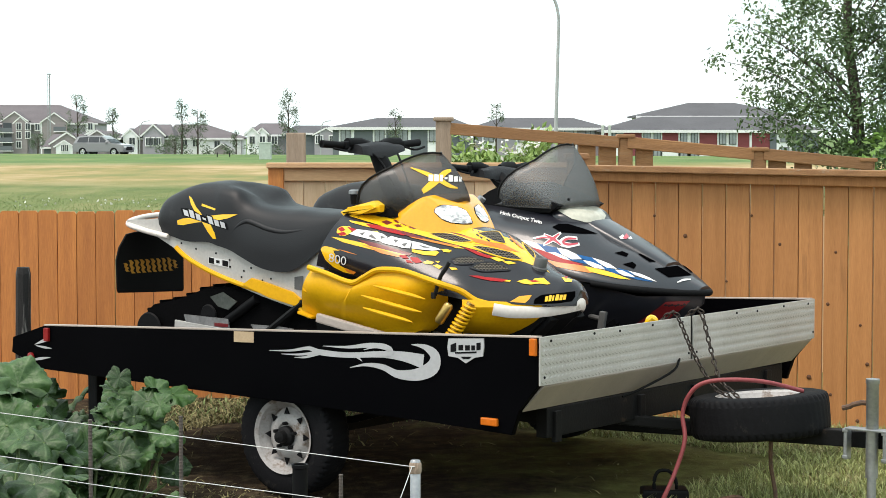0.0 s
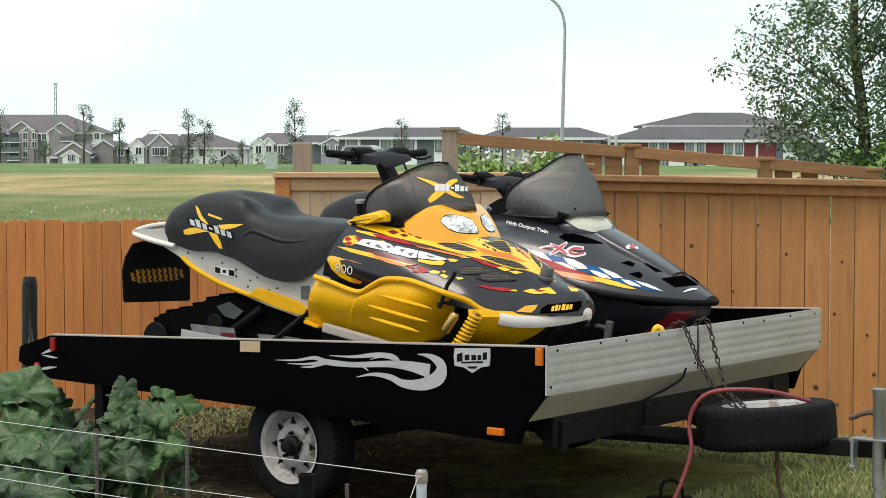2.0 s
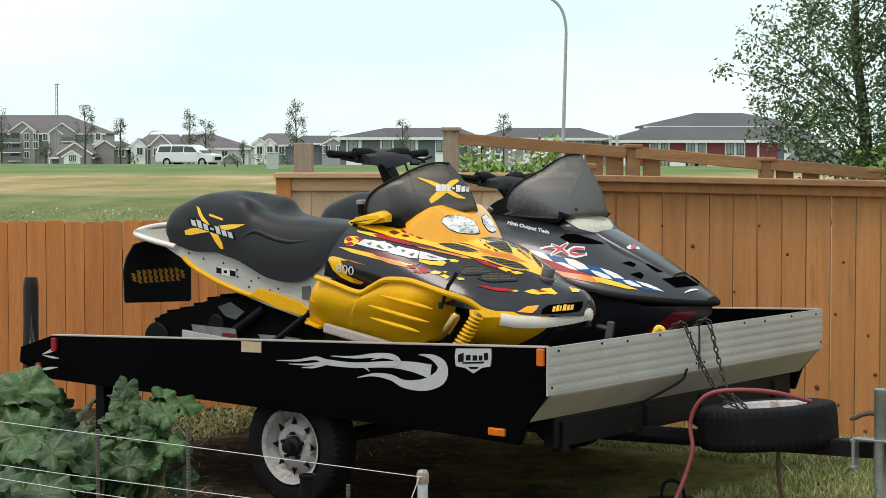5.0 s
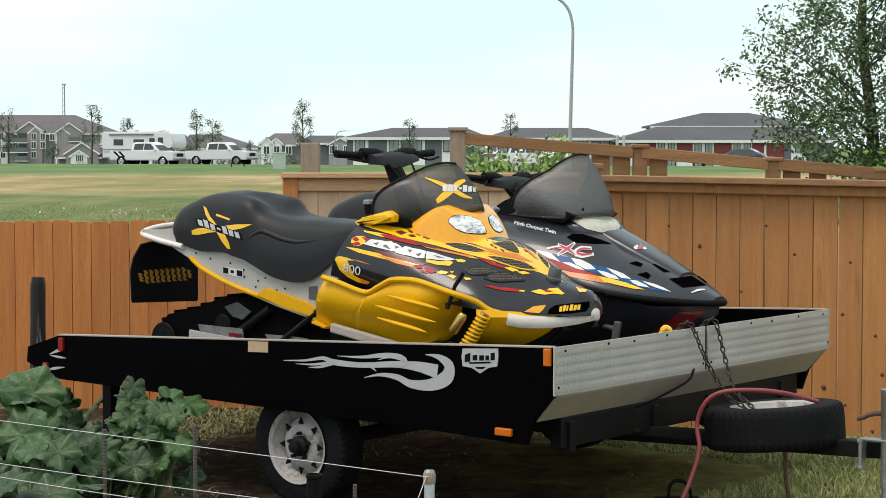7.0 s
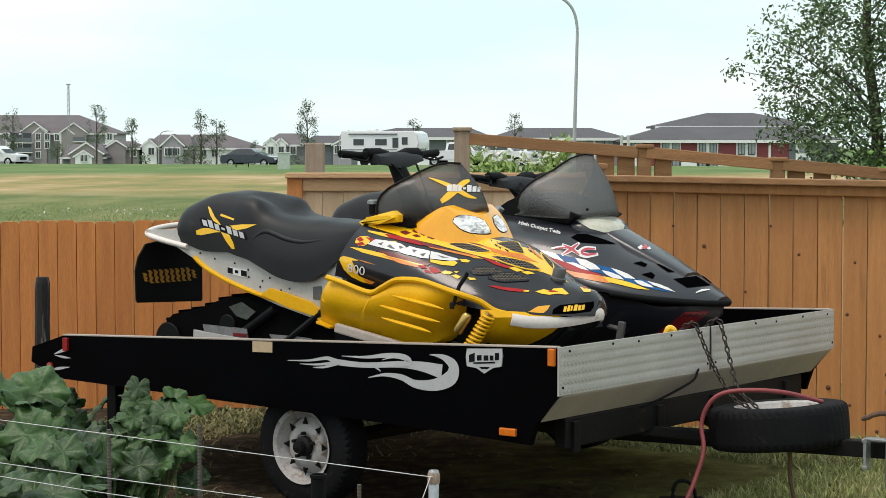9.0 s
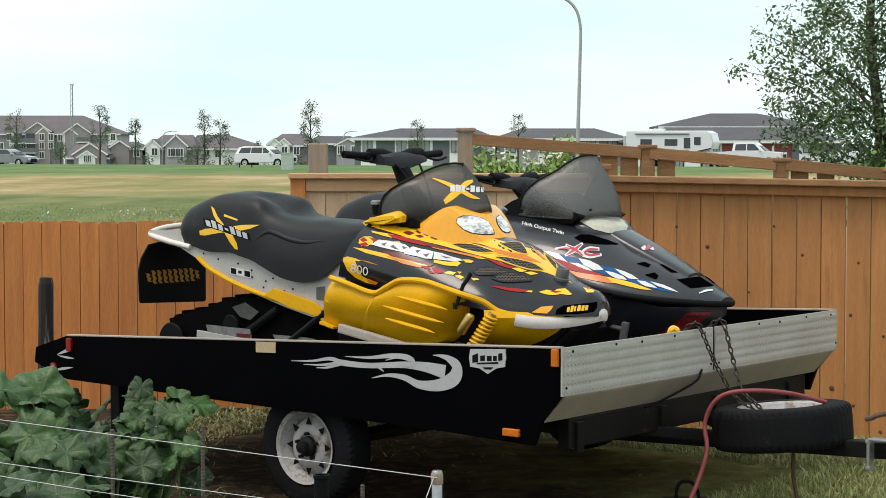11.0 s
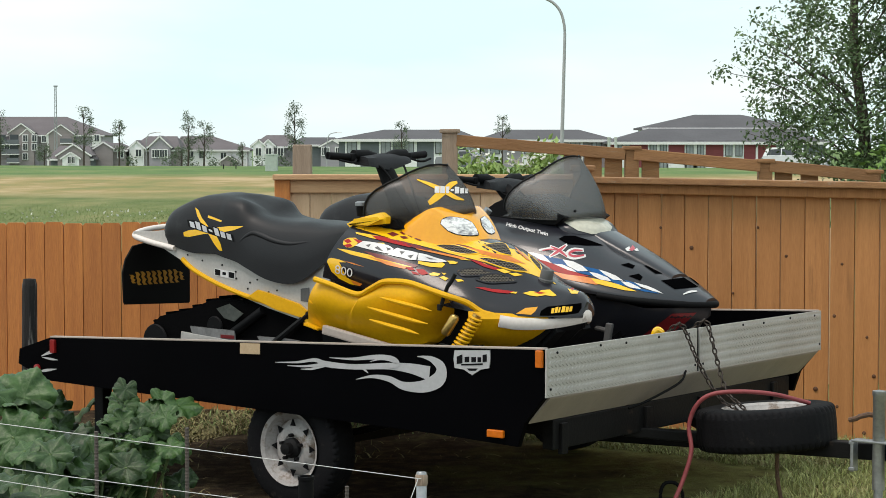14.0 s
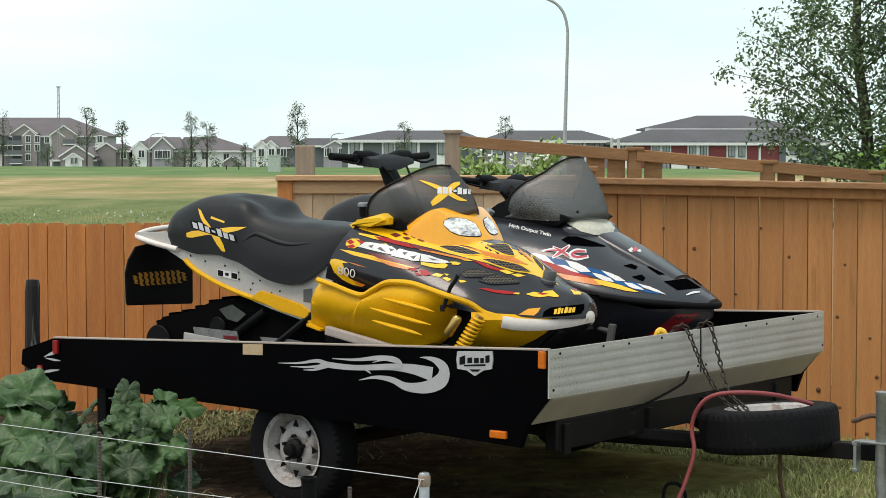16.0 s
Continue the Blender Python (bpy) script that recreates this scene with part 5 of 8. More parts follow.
    for rib in ([(-1.044, 1.031, 0.0025), (-0.942, 1.015, 0.01), (-0.808, 0.995, 0.0125), (-0.736, 0.983, 0.005)], [(-1.12, 0.982, 0.0025), (-1.01, 0.961, 0.01), (-0.842, 0.933, 0.015), (-0.756, 0.922, 0.005)], [(-1.106, 0.924, 0.0025), (-1.01, 0.906, 0.0125), (-0.875, 0.884, 0.0125), (-0.809, 0.872, 0.005)]):
        pts = [(a, -0.488, z) for a, z, w in spline(rib, 14)]
        s.add("rib", tube(pts, 0.0085, 8, lambda t: 0.25 + math.sin(math.pi * min(t * 1.05, 1)) ** 0.7), YELLOW, "", True, pan)
    s.add("step", prism([(-1.535, 0.99), (-1.45, 0.966), (-1.45, 0.956), (-1.53, 0.976)], -0.432, -0.40, bevel=0.003), YELLOW, "", False, pan)
    s.add("step", prism([(-1.60, 0.876), (-1.51, 0.852), (-1.51, 0.842), (-1.60, 0.862)], -0.40, -0.36, bevel=0.003), YELLOW, "", False, pan)
    nose = []
    for k, (a, y) in enumerate(spline([(-0.58, 0.415), (-0.50, 0.35), (-0.42, 0.28), (-0.34, 0.19), (-0.27, 0.10), (-0.225, 0.0)], 22)):
        t = k / 21
        nose.append([(a, -y, 0.985 - 0.03 * t), (a + 0.01, -y - 0.012, 0.95), (a, -y + 0.01, 0.90), (a - 0.03, -y * 0.9, 0.855 + 0.03 * t), (a - 0.12, -y * 0.6, 0.80)])
    s.add("nose_pan", mirror(grid(nose[:15])), YELLOW, "yellow lower nose")
    s.add("nose_tip", mirror(grid(nose[14:])), DARK, "black nose underside")
    s.add("chassis", prism([(-1.62, 0.9), (-1.5, 1.12), (-0.9, 1.02), (-0.62, 0.97), (-0.60, 0.88), (-0.65, 0.70), (-1.3, 0.68), (-1.6, 0.75)], -0.27, 0.27, bevel=0.02), DARK, "", False)
    s.add("under_nose", prism([(-0.62, 0.93), (-0.30, 0.93), (-0.28, 0.885), (-0.4, 0.78), (-0.6, 0.72)], -0.16, 0.16, bevel=0.02), DARK, "", False)
    half = [(-0.462, 0.338, 0.941), (-0.44, 0.318, 0.936), (-0.40, 0.28, 0.928), (-0.33, 0.19, 0.926), (-0.26, 0.09, 0.938), (-0.207, 0.0, 0.955)]
    s.add("front_bumper", tube(spline([(a, -y, z) for a, y, z in half] + [(a, y, z) for a, y, z in half[-2::-1]], 60), 0.029, 10, None, 0.5), BUMPER, "scuffed off-white bumper")
    latch = s.add("hood_latch", tube([(a, -0.45, z) for a, z in [(-0.627, 1.155), (-0.644, 1.128), (-0.673, 1.094), (-0.692, 1.054), (-0.709, 1.001)]], 0.011, 8, None, 0.6), SHIELD_EDGE, "black rubber hood latch")
    s.add("latch_hook", box((*(lambda p: (p[0], -0.462, p[1]))([(-0.709, 0.999)][0]),), (0.02, 0.014, 0.03), 0.004), SHIELD_EDGE, "", False, latch)
    # front suspension
    for m in (1, -1):
        s.add("shock_spring", coil((-0.545, -0.40 * m, 0.955), (-0.64, -0.44 * m, 0.79), 0.027, 0.0075, 10), YELLOW, "yellow coil spring")
        s.add("shock_body", tube([(-0.54, -0.40 * m, 0.97), (-0.64, -0.44 * m, 0.79)], 0.019, 12), GOLD)
        s.add("shock_reservoir", tube([(-0.625, -0.45 * m, 0.965), (-0.63, -0.452 * m, 0.955), (-0.675, -0.46 * m, 0.885), (-0.68, -0.462 * m, 0.875)], 0.023, 14, lambda t: 0.7 if t in (0, 1) else 1), GOLD, "gold shock reservoir")
        s.add("trailing_arm", beam((-1.44, -0.43 * m, 0.855), (-0.86, -0.45 * m, 0.765), (0.03, 0.045), 0.008), ALLOY, "", False)
        s.add("tie_rod", tube([(-0.9, -0.3 * m, 0.76), (-0.62, -0.45 * m, 0.805)], 0.012, 8), ALLOY)
    skis(s)
    s.add("ski_loop", tube(spline([(-0.20, 0.44, 0.70), (-0.12, 0.43, 0.83), (-0.10, 0.44, 0.865), (-0.08, 0.46, 0.83), (-0.10, 0.47, 0.72)], 18), 0.016, 8), HOOD_YELLOW, "yellow ski loop")
    # tunnel, seat and tail
    wall = [(-2.985, 1.28), (-2.985, 1.262), (-2.80, 1.215), (-2.64, 1.145), (-2.45, 1.055), (-2.26, 0.985), (-2.0, 0.915), (-1.81, 0.873), (-1.60, 0.86), (-1.58, 1.2), (-2.0, 1.26), (-2.6, 1.29)]
    for y in (-0.215, 0.205):
        s.add("tunnel_side", prism(wall, y, y + 0.01, bevel=0.002), TUNNEL, "bare aluminium tunnel side", False)
    s.add("tunnel_top", prism([(-2.98, 1.27), (-1.6, 1.12), (-1.6, 1.10), (-2.98, 1.25)], -0.204, 0.204), TUNNEL, "", False)
    for y in (-0.218, 0.218):
        s.add("running_board_edge", tube(spline([(a, y, z) for a, z in [(-2.61, 1.145), (-2.577, 1.12), (-2.507, 1.081), (-2.351, 1.023), (-2.151, 0.97), (-1.955, 0.933), (-1.783, 0.891), (-1.681, 0.831)]], 30), 0.013, 8), YELLOW, "yellow running board edge")
    s.add("running_board", mirror(prism([(-2.124, 0.97), (-2.061, 1.007), (-1.975, 0.991), (-1.784, 0.949), (-1.727, 0.915), (-1.739, 0.875), (-1.937, 0.913)], -0.235, -0.217, bevel=0.003)), YELLOW, "yellow running board", False)
    s.add("rear_bumper", tube(spline([(-2.66, -0.225, 1.198), (-2.85, -0.225, 1.228), (-3.0, -0.19, 1.258), (-3.09, 0, 1.283), (-3.05, 0.18, 1.298), (-2.9, 0.22, 1.302), (-2.7, 0.22, 1.305)], 40), 0.015, 10), BUMPER, "chipped white tubular rear bumper")
    s.add("rack_plate", prism([(-2.98, 1.272), (-2.75, 1.295), (-2.75, 1.283), (-2.98, 1.258)], -0.17, 0.17), TUNNEL, "", False)
    seat = s.add("seat", seat_shell(), SEAT, "black vinyl seat with a raised back")
    s.press("cross_decal", [[(-2.521, 1.416), (-2.499, 1.405), (-2.468, 1.361), (-2.435, 1.332), (-2.401, 1.295), (-2.365, 1.275), (-2.332, 1.229), (-2.32, 1.195), (-2.344, 1.197), (-2.381, 1.231), (-2.418, 1.277), (-2.463, 1.32), (-2.502, 1.369)], [(-2.604, 1.284), (-2.562, 1.296), (-2.459, 1.305), (-2.377, 1.313), (-2.276, 1.324), (-2.17, 1.327), (-2.236, 1.305), (-2.336, 1.288), (-2.458, 1.278), (-2.562, 1.261), (-2.6, 1.263)], [(-2.424, 1.377), (-2.325, 1.352), (-2.329, 1.343), (-2.428, 1.365)]], HOOD_YELLOW, -0.21, seat, 0.003, seat, "yellow cross decal with grey lettering bars", 0.025)
    s.press("letter_outline", [[(-2.564, 1.312), (-2.578, 1.35), (-2.527, 1.339), (-2.535, 1.351), (-2.484, 1.341), (-2.483, 1.33), (-2.436, 1.32), (-2.386, 1.31), (-2.393, 1.322), (-2.344, 1.311), (-2.342, 1.301), (-2.247, 1.281), (-2.234, 1.244), (-2.326, 1.262), (-2.419, 1.282), (-2.513, 1.301)]], DARK, -0.21, seat, 0.0045, seat, "", 0.025)
    s.press("lettering_bar", [[(-2.548, 1.313), (-2.56, 1.344), (-2.526, 1.337), (-2.514, 1.306)], [(-2.503, 1.304), (-2.518, 1.344), (-2.485, 1.337), (-2.47, 1.297)], [(-2.458, 1.294), (-2.469, 1.325), (-2.436, 1.318), (-2.425, 1.287)], [(-2.414, 1.295), (-2.418, 1.306), (-2.392, 1.300), (-2.388, 1.289)], [(-2.369, 1.276), (-2.384, 1.315), (-2.351, 1.308), (-2.336, 1.269)], [(-2.325, 1.266), (-2.336, 1.297), (-2.303, 1.29), (-2.293, 1.26)], [(-2.281, 1.257), (-2.292, 1.288), (-2.26, 1.281), (-2.249, 1.251)]], SILVER, -0.21, seat, 0.006, seat, "", 0.025)
    bolster = [(-2.22, 1.221), (-2.188, 1.257), (-2.146, 1.281), (-2.107, 1.291), (-2.057, 1.281), (-1.963, 1.255), (-1.867, 1.244), (-1.773, 1.252), (-1.687, 1.266)]
    tree = BVHTree.FromPolygons([v.co for v in seat.data.vertices], [p.vertices for p in seat.data.polygons])
    for sgn in (-1, 1):
        line = []
        for q in spline([(a, -0.21, z) for a, z in bolster], 36):
            hit, normal, _, _ = tree.ray_cast(s.shift @ Vector(q) - SIDEWAYS * 0.8, SIDEWAYS)
            if hit is not None:
                line.append((hit.x, -sgn * (hit.y + 0.011), hit.z))
        part("seat_bolster", tube(line, 0.017, 12, lambda t: 0.55 + 0.45 * math.sin(math.pi * min(max(t, 0.02), 0.98))), SEAT, seat, "", True)
    part("sticker", prism([(p[0] + 1.5, p[1] - 0.55) for p in [(-2.376, 1.103), (-2.231, 1.089), (-2.231, 1.051), (-2.376, 1.068)]], -0.2185, -0.2155), WHITE, s.trees["tunnel_side"], "white warning sticker")
    for bar in ([(-2.372, 1.101), (-2.335, 1.096), (-2.335, 1.067), (-2.372, 1.071)], [(-2.275, 1.09), (-2.235, 1.085), (-2.235, 1.056), (-2.275, 1.061)], [(-2.319, 1.088), (-2.295, 1.086), (-2.295, 1.071), (-2.319, 1.073)]):
        part("label_bar", prism([(p[0] + 1.5, p[1] - 0.55) for p in bar], -0.2195, -0.2186), DARK, s.trees["tunnel_side"])
    for a, z in [(-2.573, 1.167), (-2.466, 1.141), (-2.323, 1.123), (-2.227, 1.092), (-2.223, 1.057), (-2.127, 1.04), (-2.143, 1.008), (-1.998, 0.997), (-1.94, 1.008), (-2.076, 1.057), (-2.581, 1.224)]:
        s.add("rivet", moved(lathe([(0.0055, -0.2155), (0.005, -0.2185), (0.0001, -0.2195)], 8, "y"), pose(a, 0, z)), BLACK_STEEL, "", False, s.trees["tunnel_side"])
    part("grab_plate", prism([(p[0] + 1.5, p[1] - 0.55) for p in [(-1.779, 1.024), (-1.722, 1.032), (-1.723, 0.959), (-1.779, 0.962)]], -0.2185, -0.2155), GREY_PLASTIC, s.trees["tunnel_side"])
    flap = s.add("snow_flap", prism([(-0.245, 0.885), (-0.255, 0.90), (-0.262, 1.06), (-0.24, 1.13), (-0.185, 1.20), (0.0, 1.225), (0.2, 1.21), (0.245, 1.10), (0.245, 0.875), (0.235, 0.865)], -3.03, -3.018, "x", 0.003), SHIELD_EDGE, "black rubber snow flap with yellow slots", False)
    for k in range(10):
        y = -0.205 + k * 0.0405
        lo, hi, w = 0.985 + 0.012 * (k in (0, 9)), 1.058 - 0.014 * (k in (0, 9)), 0.021
        edge = [(y - 0.006 + 0.016 * (1 - t) + 0.0035 * (-1) ** m, lo + (hi - lo) * t) for m, t in enumerate((0, 0.2, 0.4, 0.6, 0.8, 1))]
        s.add("slot", prism(edge + [(a + w - 0.004 * (-1) ** m, b) for m, (a, b) in enumerate(edge[::-1])], -3.0178, -3.0135, "x"), AMBER_SLOT, "", False, flap)
    track_unit(s)
    s.add("slide_plate", prism([(-2.551, 0.794), (-2.386, 0.791), (-2.232, 0.788), (-2.224, 0.719), (-2.518, 0.707)], -0.225, -0.217), SLIDE, "grey suspension rail plate", False)
    s.add("slide_plate", prism([(-2.073, 0.769), (-1.879, 0.769), (-1.783, 0.763), (-1.803, 0.745), (-2.042, 0.73)], -0.225, -0.217), SLIDE, "grey suspension rail plate", False)
    s.add("red_label", prism([(-2.327, 0.763), (-2.231, 0.763), (-2.231, 0.745), (-2.327, 0.746)], -0.2275, -0.2255), MAROON, "small red label", False)
    s.add("rear_shock", tube([(-2.35, -0.2, 0.72), (-2.05, -0.2, 0.9)], 0.025, 10), DARK)
    s.add("suspension_arm", tube([(-2.05, -0.22, 0.68), (-1.72, -0.22, 0.90)], 0.018, 8), BLACK_STEEL)
    s.add("cooler_plate", prism([(-2.36, 0.896), (-2.271, 0.924), (-2.171, 0.879), (-2.232, 0.835), (-2.304, 0.849)], -0.224, -0.218), COOLER, "dull heat exchanger plate", False)
    bars(s, (-1.49, -0.34, 1.69), (-1.43, 0.0, 1.668), (-1.43, 0.34, 1.695), (-1.27, 0.0, 1.36))
    mirror_arm = s.add("ignition_switch", tube([(-1.36, -0.24, 1.40), (-1.36, -0.245, 1.43), (-1.36, -0.245, 1.445)], 0.024, 12), DARK)
    s.add("choke_ring", moved(lathe([(0.03, 0), (0.03, 0.014), (0.02, 0.02), (0.001, 0.02)], 16), pose(-1.36, -0.245, 1.448)), ZINC)


def black_sled():
    s = Sled(1.9, "black snowmobile with blue, red and orange graphics and grey windshield")
    hood = s.add("hood", shell([
        (-1.60, ((0.36, 1.12), (0.40, 1.22), (0.35, 1.32), (0.2, 1.37), (0, 1.38))),
        (-1.20, ((0.43, 1.04), (0.44, 1.12), (0.37, 1.235), (0.21, 1.325), (0, 1.355))),
        (-0.95, ((0.44, 1.0), (0.43, 1.06), (0.35, 1.165), (0.20, 1.26), (0, 1.30))),
        (-0.78, ((0.41, 0.985), (0.40, 1.02), (0.32, 1.095), (0.19, 1.17), (0, 1.20))),
        (-0.61, ((0.34, 0.965), (0.33, 0.99), (0.26, 1.045), (0.155, 1.105), (0, 1.132))),
        (-0.47, ((0.25, 0.95), (0.245, 0.968), (0.195, 1.005), (0.115, 1.045), (0, 1.062))),
        (-0.36, ((0.155, 0.937), (0.15, 0.95), (0.12, 0.972), (0.07, 0.995), (0, 1.005))),
        (-0.28, ((0.07, 0.925), (0.07, 0.932), (0.055, 0.945), (0.03, 0.955), (0, 0.958)))], 60, 16), HOOD_BLUE_BLACK, "glossy blue-black hood")
    ridge = s.add("hood_ridge", shell([(-1.0, ((0.13, 1.27), (0.12, 1.305), (0.08, 1.322), (0, 1.328))), (-0.80, ((0.125, 1.19), (0.115, 1.215), (0.08, 1.232), (0, 1.238))),
                                         (-0.62, ((0.11, 1.105), (0.10, 1.13), (0.07, 1.148), (0, 1.153))), (-0.47, ((0.09, 1.04), (0.08, 1.055), (0.055, 1.07), (0, 1.075)))], 24, 8), HOOD_BLUE_BLACK)
    s.press("white_checker", [[(-1.187, 1.183), (-1.128, 1.179), (-1.07, 1.169), (-1.003, 1.119), (-1.039, 1.12), (-1.111, 1.153)], [(-0.943, 1.15), (-0.874, 1.141), (-0.816, 1.12), (-0.782, 1.095), (-0.848, 1.092), (-0.912, 1.116)], [(-1.003, 1.125), (-0.948, 1.124), (-0.884, 1.103), (-0.856, 1.086), (-0.932, 1.098)], [(-0.714, 1.106), (-0.656, 1.094), (-0.603, 1.078), (-0.558, 1.054), (-0.624, 1.057), (-0.676, 1.081)], [(-0.778, 1.092), (-0.724, 1.085), (-0.659, 1.067), (-0.636, 1.048), (-0.705, 1.054), (-0.747, 1.07)], [(-0.573, 1.05), (-0.522, 1.047), (-0.462, 1.026), (-0.446, 1.015), (-0.518, 1.021), (-0.546, 1.031)], [(-0.489, 1.048), (-0.406, 1.034), (-0.353, 1.018), (-0.304, 0.997), (-0.373, 1.009), (-0.444, 1.026)]], WHITE, -0.38, hood, 0.0035, hood)
    s.press("blue_checker", [[(-1.07, 1.169), (-1.001, 1.157), (-0.943, 1.15), (-0.912, 1.116), (-0.931, 1.104), (-1.003, 1.122)], [(-0.93, 1.116), (-0.848, 1.092), (-0.778, 1.092), (-0.747, 1.07), (-0.841, 1.084)], [(-0.816, 1.12), (-0.714, 1.106), (-0.672, 1.081), (-0.642, 1.057), (-0.724, 1.082), (-0.781, 1.098)], [(-0.66, 1.065), (-0.616, 1.057), (-0.573, 1.05), (-0.54, 1.026), (-0.59, 1.033), (-0.636, 1.048)], [(-0.557, 1.06), (-0.489, 1.048), (-0.444, 1.024), (-0.523, 1.041)], [(-0.518, 1.021), (-0.445, 1.018), (-0.355, 1.004), (-0.33, 0.996), (-0.429, 1.004)]], BLUE, -0.38, hood, 0.003, hood)
    s.press("red_flash", [[(-1.111, 1.147), (-1.057, 1.137), (-0.985, 1.119), (-0.914, 1.096), (-0.842, 1.081), (-0.777, 1.069), (-0.843, 1.061), (-0.933, 1.075), (-1.005, 1.089), (-1.051, 1.114)]], RED, -0.38, hood, 0.004, hood)
    s.press("orange_flash", [[(-1.023, 1.086), (-0.915, 1.072), (-0.806, 1.065), (-0.734, 1.056), (-0.674, 1.038), (-0.737, 1.027), (-0.845, 1.037), (-0.952, 1.051)]], ORANGE, -0.38, hood, 0.0045, hood)
    s.press("yellow_flash", [[(-0.77, 1.06), (-0.68, 1.049), (-0.59, 1.033), (-0.477, 1.002), (-0.557, 1.005), (-0.664, 1.021), (-0.736, 1.033)]], HOOD_YELLOW, -0.38, hood, 0.0052, hood)
    s.press("letter_outline", [[(-1.158, 1.187, 0.01), (-1.067, 1.196, 0.0175), (-0.978, 1.17, 0.0225), (-0.871, 1.161, 0.01)], [(-1.092, 1.154, 0.0125), (-1.031, 1.186, 0.0275), (-0.971, 1.223, 0.0125)], [(-1.085, 1.211, 0.0125), (-1.021, 1.186, 0.0225), (-0.97, 1.155, 0.0125)], [(-0.865, 1.197, 0.0175), (-0.935, 1.195, 0.0225), (-0.978, 1.17, 0.0225), (-0.935, 1.156, 0.0225), (-0.854, 1.168, 0.015)]], WHITE, -0.3, hood, 0.0035, hood, "white-edged red emblem")
    s.press("letter_bar", [[(-1.085, 1.157, 0.005), (-1.031, 1.186, 0.015), (-0.981, 1.217, 0.0075)], [(-1.078, 1.208, 0.005), (-1.021, 1.186, 0.015), (-0.978, 1.158, 0.0075)], [(-0.872, 1.194, 0.0075), (-0.928, 1.192, 0.0125), (-0.963, 1.173, 0.0125), (-0.928, 1.162, 0.0125), (-0.864, 1.17, 0.0075)], [(-1.136, 1.185, 0.005), (-1.085, 1.193, 0.0075), (-1.049, 1.191, 0.005)]], PINK_RED, -0.3, hood, 0.005, hood)
    words = bpy.data.curves.new("words", "FONT")
    words.body, words.size, words.offset, words.shear = "High Output Twin", 0.042, 0.0014, 0.3
    tmp = bpy.data.objects.new("words", words)
    scene.collection.objects.link(tmp)
    letters = bmesh.new()
    letters.from_mesh(bpy.data.meshes.new_from_object(tmp.evaluated_get(bpy.context.evaluated_depsgraph_get())))
    bpy.data.objects.remove(tmp)
    long = max(v.co.x for v in letters.verts)
    tree = BVHTree.FromPolygons([v.co for v in hood.data.vertices], [q.vertices for q in hood.data.polygons])
    for v in letters.verts[:]:
        f = v.co.x / long
        hit, normal, _, _ = tree.ray_cast(s.shift @ Vector((-1.383 + 0.276 * f, -0.28, 1.312 - 0.047 * f + v.co.y * 0.66)) - SIDEWAYS * 0.8, SIDEWAYS)
        if hit is None:
            letters.verts.remove(v)
        else:
            v.co = hit - SIDEWAYS * 0.005
    part("lettering", letters, WHITE, hood, "white lettering")
    s.press("lettering_bar", [[(-0.474, 0.969, 0.005), (-0.427, 0.983, 0.01), (-0.376, 0.988, 0.005)]], WHITE, 0.0, hood, 0.006, hood)
    s.press("emblem", [[(-0.702, 1.203), (-0.671, 1.218), (-0.66, 1.195), (-0.691, 1.191)], [(-0.643, 1.199), (-0.616, 1.211), (-0.609, 1.197), (-0.629, 1.193)]], WHITE, -0.15, ridge, 0.004, hood)
    s.press("emblem", [[(-0.677, 1.198), (-0.643, 1.225), (-0.629, 1.208), (-0.657, 1.192)]], PINK_RED, -0.15, ridge, 0.005, hood)
    for poly, y, on in (([(-1.104, 1.243), (-1.061, 1.262), (-0.996, 1.264), (-0.883, 1.24), (-0.802, 1.219), (-0.925, 1.215), (-1.05, 1.218)], -0.2, hood), ([(-0.707, 1.122), (-0.652, 1.133), (-0.611, 1.12), (-0.631, 1.105)], -0.2, hood),
                        ([(-0.662, 1.066), (-0.594, 1.08), (-0.57, 1.064), (-0.59, 1.045)], -0.2, hood), ([(-0.645, 1.113), (-0.498, 1.136), (-0.4, 1.105), (-0.467, 1.079), (-0.576, 1.075)], -0.08, hood),
                        ([(-0.548, 1.041), (-0.38, 1.062), (-0.293, 1.017), (-0.463, 1)], -0.08, hood), ([(-0.543, 1.132), (-0.474, 1.107), (-0.44, 1.091), (-0.498, 1.095)], 0.05, hood), ([(-0.44, 1.056), (-0.389, 1.046), (-0.362, 1.024), (-0.389, 1.017)], 0.05, hood)):
        s.press("hood_vent", [poly], OPENING_SHADE, y, on, 0.004, hood, "flat black patch painting the shade of a vent opening", 0.02)
    lamp_pod = s.add("headlight_pod", shell([(-1.17, ((0.15, 1.315), (0.15, 1.335), (0.10, 1.345), (0, 1.35))), (-1.07, ((0.21, 1.275), (0.20, 1.32), (0.13, 1.35), (0, 1.36))), (-0.99, ((0.195, 1.25), (0.18, 1.295), (0.12, 1.335), (0, 1.345))),
                                     (-0.93, ((0.155, 1.235), (0.14, 1.265), (0.09, 1.30), (0, 1.31))), (-0.90, ((0.10, 1.235), (0.09, 1.25), (0.06, 1.265), (0, 1.27)))], 20, 10), HOOD_BLUE_BLACK, "black headlight surround")
    s.press("headlight", [[(-1.128, 1.346), (-1.103, 1.358), (-0.941, 1.377), (-0.818, 1.376), (-0.761, 1.319), (-0.789, 1.282), (-0.916, 1.273), (-1.009, 1.289), (-1.074, 1.317)]], LENS_YELLOWED, -0.15, lamp_pod, 0.006, lamp_pod, "yellowed wide headlight lens", 0.02)
